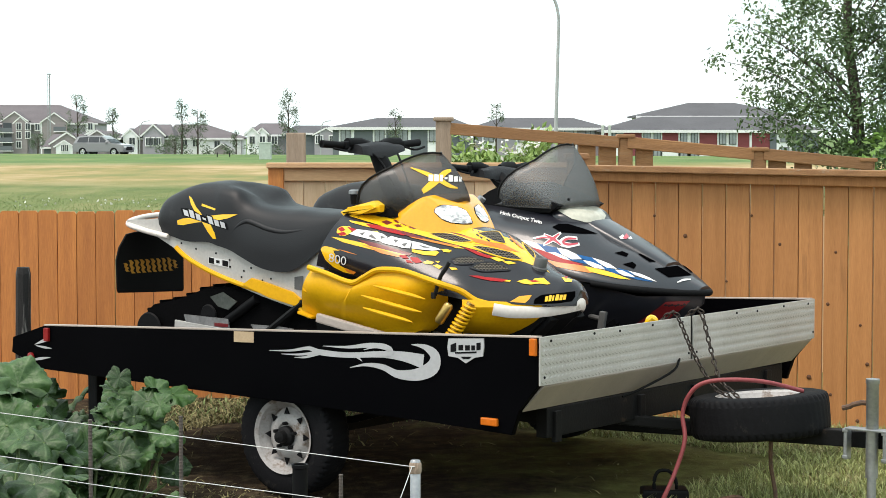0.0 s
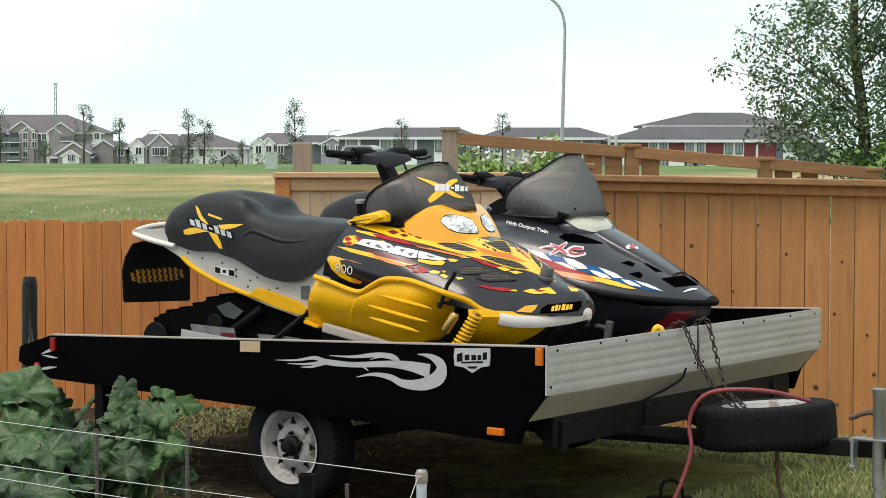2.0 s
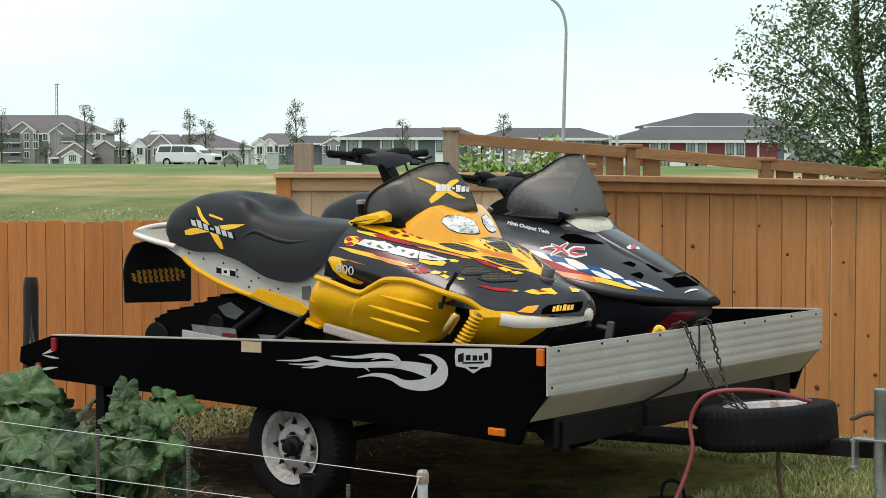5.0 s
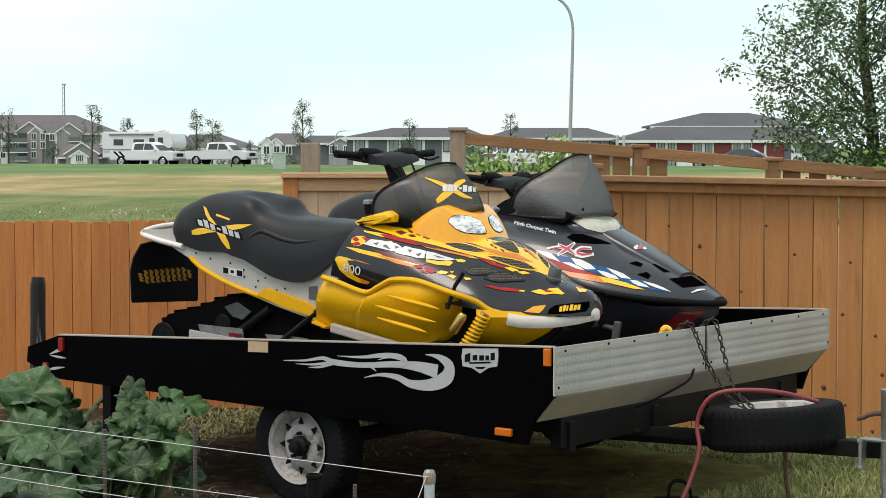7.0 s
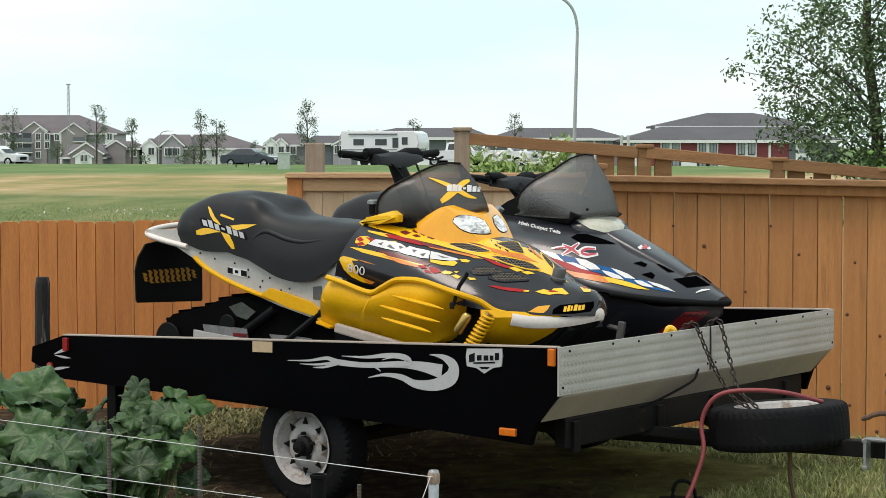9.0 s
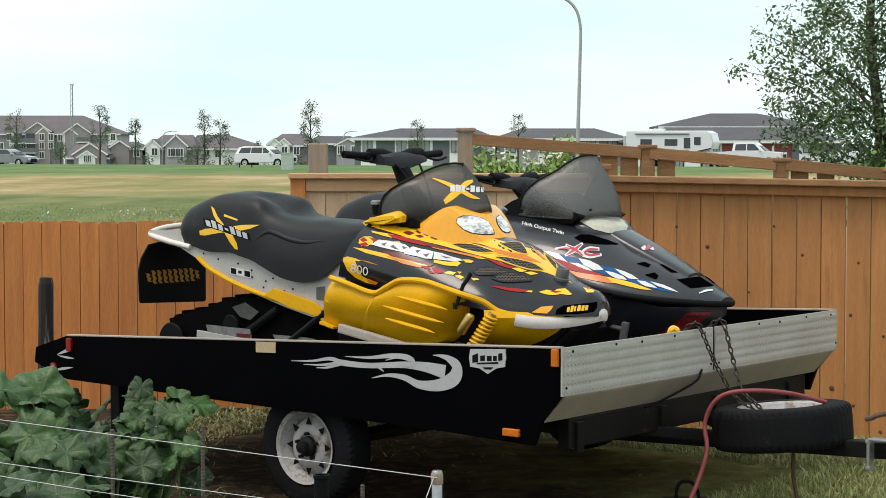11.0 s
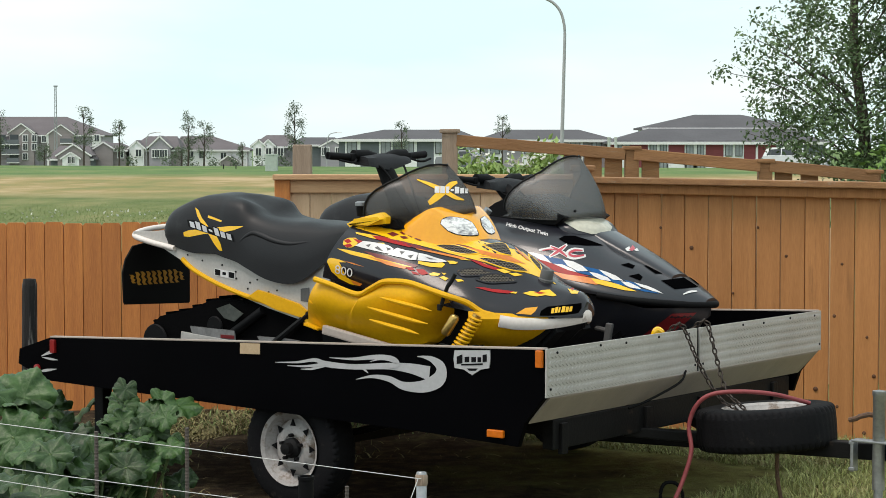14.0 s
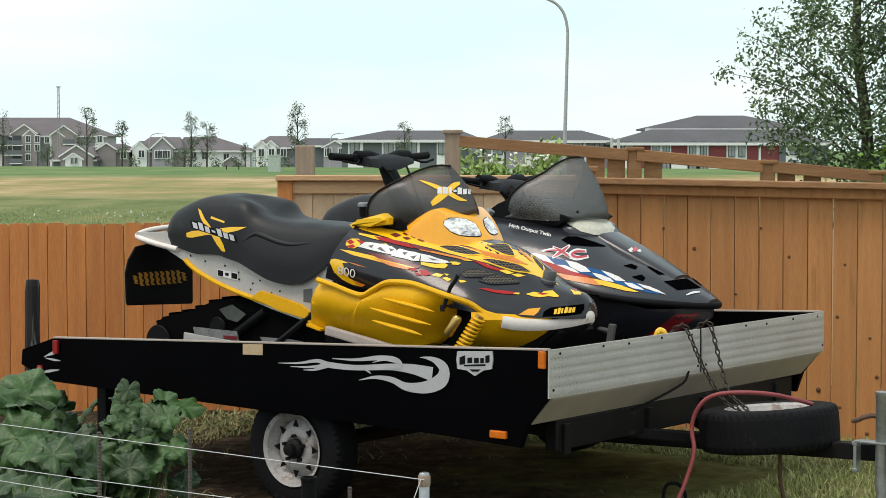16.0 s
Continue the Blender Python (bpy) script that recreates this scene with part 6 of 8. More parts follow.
    wind = shield(s, [(-0.945, 0, 1.355), (-1.0, 0.12, 1.35), (-1.12, 0.24, 1.345), (-1.40, 0.30, 1.36)],
                  [(-1.106, 0, 1.68), (-1.131, 0.05, 1.683), (-1.175, 0.13, 1.65), (-1.218, 0.20, 1.597), (-1.278, 0.27, 1.552), (-1.338, 0.30, 1.497), (-1.364, 0.31, 1.449), (-1.375, 0.305, 1.40)], SHIELD_GREY)
    s.add("dash", prism([(-1.6, 1.37), (-1.5, 1.43), (-1.38, 1.475), (-1.26, 1.44), (-1.12, 1.40), (-1.04, 1.36), (-1.1, 1.32), (-1.6, 1.32)], -0.22, 0.22, bevel=0.004), DARK, "", False)
    s.add("windshield_screw", moved(lathe([(0.008, 0), (0.007, -0.006), (0.0001, -0.008)], 10, "y"), pose(*(lambda p: (p[0], -0.17, p[1]))([(-1.01, 1.394)][0]))), DARK)
    lower = []
    for k, (a, y) in enumerate(spline([(-1.55, 0.37), (-1.2, 0.415), (-0.95, 0.425), (-0.78, 0.39), (-0.61, 0.32), (-0.47, 0.235), (-0.36, 0.14), (-0.28, 0.0)], 30)):
        t = k / 29
        zt = 1.10 - 0.19 * min(1, t * 1.5) + 0.02 * max(0, t - 0.66)
        lower.append([(a, -y, zt), (a - 0.01, -y + 0.005, zt - 0.05), (a - 0.05, -y * 0.93, 0.83), (a - 0.12, -y * 0.8, 0.72), (a - 0.25, -y * 0.5, 0.66)])
    pan = s.add("belly_pan", mirror(grid(lower)), HOOD_BLUE_BLACK, "black belly pan")
    s.press("red_wedge", [[(-0.35, 0.889), (-0.186, 0.9), (-0.261, 0.84), (-0.359, 0.777), (-0.543, 0.76), (-0.476, 0.805)]], DEEP_RED, -0.25, pan, 0.004, pan, "dark red wedge")
    half = [(-0.72, 0.40, 0.975), (-0.58, 0.33, 0.955), (-0.45, 0.235, 0.94), (-0.35, 0.13, 0.93), (-0.265, 0.0, 0.925)]
    s.add("front_bumper", tube(spline([(a, -y, z) for a, y, z in half] + [(a, y, z) for a, y, z in half[-2::-1]], 50), 0.018, 10), DARK, "black nose bumper")
    s.add("chassis", prism([(-1.62, 0.9), (-1.5, 1.10), (-0.9, 1.0), (-0.62, 0.93), (-0.65, 0.70), (-1.3, 0.68), (-1.6, 0.75)], -0.27, 0.27, bevel=0.02), DARK, "", False)
    seat = s.add("seat", seat_shell(-0.03, -0.02), SEAT, "black vinyl seat")
    s.press("letter_bar", [[(-2.701, 1.305), (-2.663, 1.306), (-2.663, 1.29), (-2.702, 1.289)]], WHITE, -0.2, seat, 0.004, seat)
    wall = [(-2.98, 1.27), (-2.98, 1.25), (-2.6, 1.13), (-2.26, 0.985), (-1.81, 0.873), (-1.60, 0.86), (-1.58, 1.2), (-2.0, 1.24), (-2.6, 1.27)]
    for y in (-0.215, 0.205):
        s.add("tunnel_side", prism(wall, y, y + 0.01, bevel=0.002), DARK, "black tunnel side", False)
    s.add("tunnel_top", prism([(-2.98, 1.26), (-1.6, 1.11), (-1.6, 1.09), (-2.98, 1.24)], -0.204, 0.204), DARK, "", False)
    s.add("snow_flap", prism([(-0.22, 0.78), (-0.22, 1.20), (0.22, 1.20), (0.22, 0.78)], -3.0, -2.99, "x", 0.003), SHIELD_EDGE, "", False)
    s.add("rear_bumper", tube(spline([(-2.7, -0.225, 1.2), (-2.95, -0.2, 1.24), (-3.05, 0, 1.26), (-2.95, 0.2, 1.24), (-2.7, 0.225, 1.2)], 30), 0.014, 8), DARK)
    track_unit(s)
    skis(s)
    bars(s, (-1.66, -0.36, 1.56), (-1.62, 0.0, 1.53), (-1.66, 0.36, 1.56), (-1.45, 0.0, 1.37))
    s.add("mirror_stalk", tube(spline([(-1.48, -0.33, 1.33), (-1.47, -0.345, 1.37), (-1.45, -0.34, 1.40)], 8), 0.022, 10), ZINC)


yellow_sled()
black_sled()

# ---- the yard: vegetable plants, strings, grass, clutter ----
LEAF = material("squash_leaf", (0.052, 0.102, 0.029), 0.45, second=(0.015, 0.044, 0.008), scale=5, fine=16, bump=0.4, by_object=0.42, spec=0.35)


def add_veins(m, spokes):
    """Pale ribs that fan out from the middle of each leaf."""
    n, l = m.node_tree.nodes, m.node_tree.links
    b = n["Principled BSDF"]
    old = b.inputs["Base Color"].links[0].from_socket
    tc, sep = n.new("ShaderNodeTexCoord"), n.new("ShaderNodeSeparateXYZ")
    l.new(tc.outputs["Object"], sep.inputs[0])

    def calc(op, a, v=None):
        x = n.new("ShaderNodeMath")
        x.operation = op
        l.new(a, x.inputs[0])
        if v is not None and not isinstance(v, float):
            l.new(v, x.inputs[1])
        elif v is not None:
            x.inputs[1].default_value = v
        return x.outputs[0]
    turn = calc("ARCTAN2", sep.outputs["Y"], sep.outputs["X"])
    rib = calc("POWER", calc("ABSOLUTE", calc("COSINE", calc("MULTIPLY", turn, spokes / 2))), 90.0)
    mixer = n.new("ShaderNodeMix")
    mixer.data_type = "RGBA"
    mixer.inputs["B"].default_value = (0.13, 0.20, 0.085, 1)
    l.new(calc("MULTIPLY", rib, 0.3), mixer.inputs["Factor"])
    l.new(old, mixer.inputs["A"])
    l.new(mixer.outputs["Result"], b.inputs["Base Color"])


add_veins(LEAF, 5.0)
STALK = material("squash_stalk", (0.14, 0.21, 0.07), 0.6, fine=60)
rng = random.Random(11)


def leaf_mesh(seed):
    """A broad lobed leaf with a dished middle, wavy edge and folded lobes."""
    r = random.Random(seed)
    ph = [r.uniform(0, 6.28) for _ in range(4)]
    cup = r.uniform(0.5, 1.3)
    bm = bmesh.new()
    rings, n = [], 60
    for j, f in enumerate((0.05, 0.25, 0.5, 0.72, 0.88, 0.96, 1.0)):
        ring = []
        for k in range(n):
            a = 2 * math.pi * k / n
            lobe = 1 + 0.07 * math.cos(5 * a) + 0.03 * math.cos(10 * a) + 0.03 * math.cos(3 * a + ph[1]) + (0.018 * math.cos(30 * a) if f > 0.9 else 0)
            notch = 1 - 0.5 * math.exp(-((a - math.pi) / 0.2) ** 2)
            rad = 0.5 * f * lobe * notch
            z = cup * (0.20 * f * f - 0.22 * f ** 4) + 0.035 * f * math.cos(5 * a) + 0.05 * f * f * math.sin(2 * a + ph[2]) + 0.035 * f ** 4 * math.cos(11 * a + ph[3]) + 0.012 * f * abs(math.cos(2.5 * a)) ** 8
            ring.append(bm.verts.new((rad * math.cos(a), rad * math.sin(a), z)))
        rings.append(ring)
    for a, b in zip(rings, rings[1:]):
        for k in range(n):
            bm.faces.new((a[k], a[(k + 1) % n], b[(k + 1) % n], b[k]))
    bm.faces.new(rings[0])
    bmesh.ops.recalc_face_normals(bm, faces=bm.faces)
    me = bpy.data.meshes.new("leaf")
    bm.to_mesh(me)
    bm.free()
    me.materials.append(LEAF)
    me.shade_smooth()
    return me


LEAVES = [leaf_mesh(k) for k in range(6)]


def squash_plant(x, y, spread, top, count, size):
    plant = thing("squash_plant", pose(x, y, 0.0), "broad-leaved green squash plant growing from bare soil", "plant", "squash plants")
    for k in range(count):
        a, f = rng.uniform(0, 2 * math.pi), math.sqrt(rng.uniform(0.02, 1))
        px, py = spread[0] * f * math.cos(a), spread[1] * f * math.sin(a)
        pz = top * rng.uniform(0.25, 1.0) * (1 - 0.35 * f * f)
        s = size * rng.uniform(0.7, 1.2)
        ob = new("leaf", rng.choice(LEAVES))
        ob.parent = plant
        ob.matrix_basis = Matrix.Translation((px, py, pz)) @ pose(0, 0, 0, rng.uniform(-8, 62), rng.uniform(-38, 38), rng.uniform(-40, 40)) @ pose(0, 0, 0, 0, 0, rng.uniform(0, 360)) @ Matrix.Diagonal((s, s, s, 1))
        if k % 2 == 0:
            foot = Vector((px * 0.35, py * 0.35, 0.0))
            tip = Vector((px, py, pz))
            part("stalk", tube(spline([foot, foot.lerp(tip, 0.5) + Vector((px * 0.15, 0, pz * 0.12)), tip], 7), 0.008, 5), STALK, plant, "", True)


for x, y, spread, top, count, size in ((-2.05, 8.75, (0.40, 0.5), 0.70, 36, 0.235), (-1.78, 8.25, (0.30, 0.4), 0.50, 26, 0.22), (-1.45, 9.25, (0.26, 0.25), 0.54, 26, 0.16), (-1.55, 8.95, (0.22, 0.25), 0.40, 22, 0.19), (-1.42, 9.3, (0.25, 0.18), 0.64, 24, 0.14),
                                       (-2.05, 10.9, (0.34, 0.4), 0.45, 14, 0.20), (-2.0, 7.6, (0.35, 0.3), 0.36, 14, 0.21), (-0.98, 8.6, (0.24, 0.15), 0.10, 8, 0.15)):
    squash_plant(x, y, spread, top, count, size)
broad = thing("squash_plant", pose(-1.27, 9.6, 0.0), "single broad squash leaf on a bent stalk", "plant", "squash plants")
lf = new("leaf", LEAVES[2])
lf.parent, lf.matrix_basis = broad, pose(0.02, 0, 0.47, 14, 10, 0) @ Matrix.Diagonal((0.22, 0.24, 0.2, 1))
part("stalk", tube(spline([(-0.05, 0, 0), (-0.06, 0, 0.25), (0.02, 0, 0.475)], 8), 0.008, 6), STALK, broad, "", True)

# string fence in front
for nm, x, y, z, r, mat, lab in (("stake", -0.045, 6.5, 0.658, 0.0175, ZINC, "galvanised pipe stake holding the strings"), ("stake", -1.171, 6.8, 0.756, 0.0068, REBAR, "rusty ribbed bar stake"),
                                 ("stake", -0.858, 6.8, 0.76, 0.0068, REBAR, "rusty ribbed bar stake"), ("stake", -0.305, 6.8, 0.553, 0.0068, REBAR, "rusty ribbed bar stake")):
    st = thing(nm, pose(x, y, 0), lab, "stake", "garden stakes")
    if mat is ZINC:
        part("pipe", lathe([(r, 0), (r, z - 0.004), (r * 0.8, z), (r * 0.7, z - 0.02), (0.001, z - 0.02)], 16), ZINC, st, "", True)
        part("cap_band", lathe([(r + 0.002, z - 0.045), (r + 0.003, z - 0.04), (r + 0.003, z - 0.012), (r, z - 0.008)], 16), GREY_WOOD, st, "", True)
    else:
        prof = []
        k = 0
        while k * 0.012 < z:
            prof += [(r, k * 0.012), (r * 1.18, k * 0.012 + 0.003), (r, k * 0.012 + 0.006)]
            k += 1
        part("bar", lathe(prof, 10), REBAR, st, "", True)
pipe = thing("pipe", pose(-0.46, 7.0, 0), "short black plastic pipe standing in the soil", "pipe")
part("tube", lathe([(0.027, 0), (0.027, 0.545), (0.03, 0.548), (0.03, 0.56), (0.024, 0.56), (0.024, 0.4)], 18), DARK, pipe, "", True)
for a, b, lab in (((-3.0, 6.5, 1.05), (-0.045, 6.48, 0.637), ""), ((-3.0, 6.5, 0.90), (0.6, 6.5, 0.405), ""), ((-3.0, 6.45, 0.895), (0.6, 6.45, 0.33), ""), ((-0.055, 6.48, 0.64), (-0.3, 6.3, 0.02), "")):
    st = thing("string", pose(*a), "thin white string stretched between garden stakes", "string", "garden strings")
    a, b = Vector(a), Vector(b)
    part("strand", tube([Vector((0, 0, 0)), (b - a) * 0.5 + Vector((0, 0, -0.012)), b - a], 0.0015, 5), STRING, st)

old_post = thing("post", pose(-2.37, 11.5, 0), "charred weathered wooden post with pale scars", "post")
part("shaft", moved(lathe([(0.048, 0), (0.046, 0.4), (0.044, 0.93), (0.036, 0.965), (0.001, 0.968)], 9), pose(0, 0, 0, 0, 0.6)), DARK_WOOD, old_post)
prop_post = thing("post", TRAILER @ pose(-3.04, 0.25, 0), "dark wooden block propping up the trailer tail", "post")
part("block", box((0, 0, 0.235), (0.07, 0.07, 0.47), 0.01), BLACK_STEEL, prop_post)
charger = thing("battery_charger", pose(1.12, 9.33, 0.0), "small black battery box with a carrying handle", "battery box")
part("case", box((0, 0, 0.028), (0.22, 0.15, 0.056), 0.014), DARK, charger)
part("handle", tube(spline([(-0.05, -0.03, 0.05), (-0.05, -0.03, 0.10), (-0.03, -0.03, 0.14), (0.02, -0.03, 0.14), (0.05, -0.03, 0.10), (0.055, -0.03, 0.05)], 18), 0.009, 8), DARK, charger, "", True)
part("clamp", box((0.03, -0.04, 0.066), (0.03, 0.03, 0.03), 0.006), RUST, charger)


# Pale blades are left out below the trailer, so bare soil stands for shade.
def clear_of_trailer(x, y):
    p = TRAILER.inverted() @ Vector((x, y, 0))
    return not (-3.4 < p.x < -0.1 and 0.1 < p.y < WIDE)


def fence_line(x):
    """How far out the yard reaches before a fence."""
    return 12.9 if x < 0.9 else 12.18 - 0.388 * (x - 0.975)


def blades(name, label, count, area, height, width, mats_col, seed, ground=0.0, keep=None, lean=0.5, chunk=1):
    """Many thin bent blades joined into one mesh."""
    r = np.random.default_rng(seed)
    verts, faces = [], []
    made = 0
    while made < count:
        x, y = r.uniform(area[0], area[1]), r.uniform(area[2], area[3])
        if keep and not keep(x, y, r):
            made += 0.2
            continue
        made += 1
        h, w, a = height * r.uniform(0.4, 1.3), width * r.uniform(0.6, 1.3), r.uniform(0, 2 * math.pi)
        dx, dy = math.cos(a), math.sin(a)
        bx, by = r.normal(0, lean) * h, r.normal(0, lean) * h
        z = ground(x, y) if callable(ground) else ground
        i = len(verts)
        verts += [(x - dx * w, y - dy * w, z), (x + dx * w, y + dy * w, z), (x + bx * 0.35 + dx * w * 0.8, y + by * 0.35 + dy * w * 0.8, z + h * 0.6),
                  (x + bx * 0.35 - dx * w * 0.8, y + by * 0.35 - dy * w * 0.8, z + h * 0.6), (x + bx, y + by, z + h)]
        faces += [(i, i + 1, i + 2, i + 3), (i + 3, i + 2, i + 4)]
    me = bpy.data.meshes.new(name)
    me.from_pydata(verts, [], faces)
    me.materials.append(mats_col)
    return tagged(new(name, me), label, "grass", kind="stuff")


GRASS = material("lawn_grass", (0.36, 0.38, 0.15), 0.6, second=(0.22, 0.25, 0.08), scale=2, fine=8, by_island=0.4, wear=(0.40, 0.34, 0.17), wear_at=0.62, wear_scale=5)
STRAW = material("straw", (0.29, 0.245, 0.115), 0.8, second=(0.13, 0.125, 0.045), scale=3, fine=12, by_island=0.4)
FIELD = material("field_grass", (0.22, 0.28, 0.10), 0.7, second=(0.14, 0.19, 0.06), scale=0.4, fine=3, by_island=0.15)
blades("lawn", "green and straw-coloured tufted lawn", 26000, (0.2, 3.9, 9.2, 12.9), 0.048, 0.0032, GRASS, 3, -0.01, lambda x, y, r: r.uniform() < min(1, max(0.15, (x - 0.0) * 1.1)) and clear_of_trailer(x, y) and y < fence_line(x))
blades("lawn", "scattered dry straw on bare soil", 7000, (-2.2, 3.6, 9.0, 12.8), 0.02, 0.004, STRAW, 5, 0.0, lambda x, y, r: (clear_of_trailer(x, y) or r.uniform() < 0.03) and y < fence_line(x), lean=2.2)
blades("straw_litter", "yellowish straw and dead weeds heaped on the soil", 5200, (-2.1, -0.1, 10.8, 12.85), 0.032, 0.005, STRAW, 15, 0.0, lambda x, y, r: clear_of_trailer(x, y) or r.uniform() < 0.03, lean=1.4)
# Straw laid thicker here; its pale colour also makes shaded ground look lit.
blades("straw_litter", "dry straw and thin grass trodden behind the trailer", 5200, (0.1, 2.4, 10.6, 12.6), 0.03, 0.004, STRAW, 25, 0.0, lambda x, y, r: y < fence_line(x) and clear_of_trailer(x, y), lean=1.2)
blades("weeds", "low weeds along the picket fence", 900, (-2.0, 0.4, 11.8, 12.9), 0.045, 0.005, FIELD, 8, 0.0)
blades("field_grass", "rough field grass beyond the fence", 16000, (-13, 0, 44, 66), 0.05, 0.008, FIELD, 9, 0.0, lean=0.7)
FLUFF = material("seed_heads", (0.62, 0.64, 0.56), 0.8, fine=40, by_island=0.2)
blades("seed_heads", "pale dandelion seed heads in the field", 120, (-13, -2, 44, 50), 0.05, 0.025, FLUFF, 10, 0.14)


# ---- bush and trees ----
def foliage(anchors, per, spread, size, seed, droop=0.3):
    """Small pointed leaves in sprays round anchor points, as one mesh."""
    r = np.random.default_rng(seed)
    verts, faces = [], []
    for ax, ay, az, n in anchors:
        for _ in range(int(per * n)):
            p = np.array((ax, ay, az)) + r.normal(0, 1, 3) * spread * n
            d = r.normal(0, 1, 3)
            d[2] = d[2] * 0.5 - droop
            d /= np.linalg.norm(d)
            side = np.cross(d, r.normal(0, 1, 3))
            side /= np.linalg.norm(side) + 1e-6
            up = np.cross(side, d)
            s = size * r.uniform(0.55, 1.25)
            i = len(verts)
            verts += [tuple(p), tuple(p + d * s * 0.45 + side * s * 0.24 + up * s * 0.06), tuple(p + d * s), tuple(p + d * s * 0.45 - side * s * 0.24 + up * s * 0.06), tuple(p + d * s * 0.5)]
            faces += [(i, i + 1, i + 4), (i + 1, i + 2, i + 4), (i + 2, i + 3, i + 4), (i + 3, i, i + 4)]
    me = bpy.data.meshes.new("crown")
    me.from_pydata([tuple(float(c) for c in v) for v in verts], [], faces)
    return me


def crown(parent, mat, *args, **kw):
    me = foliage(*args, **kw)
    me.materials.append(mat)
    ob = new("crown", me)
    ob.parent = parent
    ob["kind"] = "stuff"
    return ob


TREE_LEAF = material("tree_leaf", (0.13, 0.205, 0.08), 0.5, second=(0.06, 0.10, 0.04), scale=1.2, fine=9, by_island=0.45, spec=0.35)
BRIGHT_LEAF = material("bright_leaf", (0.16, 0.28, 0.05), 0.55, second=(0.09, 0.18, 0.03), scale=2, fine=9, by_island=0.35)
BUSH_LEAF = material("bush_leaf", (0.30, 0.42, 0.12), 0.6, second=(0.17, 0.26, 0.065), scale=2, fine=9, by_island=0.35)
BARK = material("bark", (0.085, 0.065, 0.05), 0.9, second=(0.04, 0.03, 0.024), scale=6, fine=30, stretch=(1, 1, 0.25), bump=0.6)
PETAL = material("white_petal", (0.80, 0.80, 0.72), 0.6, fine=20, by_island=0.12)


def big_tree():
    tree = thing("tree", pose(4.05, 18.0, 0), "leafy dark green deciduous tree with open ragged crown", "tree")
    r = random.Random(21)
    base = Vector((4.05, 18.0, 0))
    trunk = [Vector((0, 0, 0)), Vector((-0.1, 0, 1.2)), Vector((-0.16, 0, 2.0)), Vector((-0.24, 0.05, 2.7)), Vector((-0.2, 0.1, 3.6)), Vector((-0.1, 0.1, 4.6))]
    tp = spline(trunk, 24)
    part("trunk", tube(tp, 0.065, 10, lambda t: 1.1 - 0.75 * t), BARK, tree, "", True)
    anchors = []
    tips = [(2.558, 2.426), (2.645, 2.436), (2.772, 2.564), (2.734, 2.743), (2.874, 2.651), (2.82, 2.895), (2.949, 2.844), (3.076, 2.972), (2.912, 2.385), (3.029, 2.487), (2.878, 2.114), (2.965, 2.171), (2.945, 2.068), (3.082, 2.283), (3.134, 2.13), (2.916, 1.863), (3.019, 1.822), (3.162, 1.95), (3.017, 2.002), (3.189, 1.745), (3.315, 2.002), (3.287, 2.283), (3.155, 2.666), (3.258, 2.564), (3.281, 2.844), (3.408, 2.972), (3.411, 2.692), (3.439, 2.436), (3.468, 2.155), (3.47, 1.874), (3.395, 1.709), (3.575, 1.668), (3.571, 2.027), (3.568, 2.334)]
    tips = [(x, z) for x, z in tips]
    for k in range(44):
        tips.append((r.uniform(3.65, 5.1), r.uniform(1.4, 4.4)))
    for k, (x, z) in enumerate(tips):
        tip = Vector((x, 18 + r.uniform(-0.5, 0.5), z)) - base
        start = Vector(tp[min(22, max(3, int((tip.z - 0.35 - 0.35 * abs(tip.x)) / 4.6 * 23)))])
        mid = start.lerp(tip, 0.55) + Vector((r.uniform(-0.06, 0.06), 0, 0.16 * r.random()))
        path = spline([start, mid, tip], 10)
        if k % 3 == 0:
            part("branch", tube(path, 0.009, 5, lambda t: 1.2 - 1.0 * t), BARK, tree, "", True)
        for f, n in ((0.55, 0.7), (0.72, 0.9), (0.88, 0.9), (1.0, 0.7)):
            p = Vector(path[min(9, int(f * 9))])
            if f < 0.6 and k < 34:
                continue
            anchors.append((p.x, p.y, p.z, n))
    thick = []
    for _ in range(430):
        q = r.random()
        thick.append((r.uniform(-0.42, 1.0) if q < 0.86 else r.uniform(-0.8, -0.4), r.uniform(-0.75, 0.3), r.uniform(1.25, 4.6), 0.9))
    crown(tree, TREE_LEAF, thick, 66, 0.085, 0.053, 5, droop=0.6)
    crown(tree, TREE_LEAF, anchors, 38, 0.07, 0.052, 15, droop=0.75)


big_tree()
side_bush = thing("bush", pose(4.25, 16.6, 0), "bright green feathery bush beside the fence", "bush")
part("stem", tube([(0, 0, 0), (0.02, 0, 1.0), (0.05, 0, 2.0)], 0.03, 6, lambda t: 1.1 - 0.8 * t), BARK, side_bush)
crown(side_bush, BRIGHT_LEAF, [(-0.45 + 0.09 * k, 0.1 * (k % 3), 1.55 + 0.055 * k + 0.1 * (k % 2), 1.0) for k in range(11)], 60, 0.11, 0.075, 6, droop=-0.1)
low_bush = thing("bush", pose(3.72, 16.4, 0), "dark leafy shrub behind the sloping fence", "bush")
crown(low_bush, TREE_LEAF, [(-0.6 + 0.16 * k, 0, 0.6 + 0.25 * (k % 4), 1.4) for k in range(14)], 60, 0.13, 0.08, 7)
flower_bush = thing("flowering_bush", pose(0.5, 15.3, 0), "green bush with clusters of white flowers", "bush")
r_ = random.Random(5)
spots = [(r_.uniform(-0.33, 0.42), r_.uniform(-0.2, 0.2), r_.uniform(0.7, 1.66), 1.0) for _ in range(60)]
part("stem", tube([(0, 0, 0), (0.03, 0, 0.8), (0.05, 0, 1.4)], 0.02, 6), BARK, flower_bush)
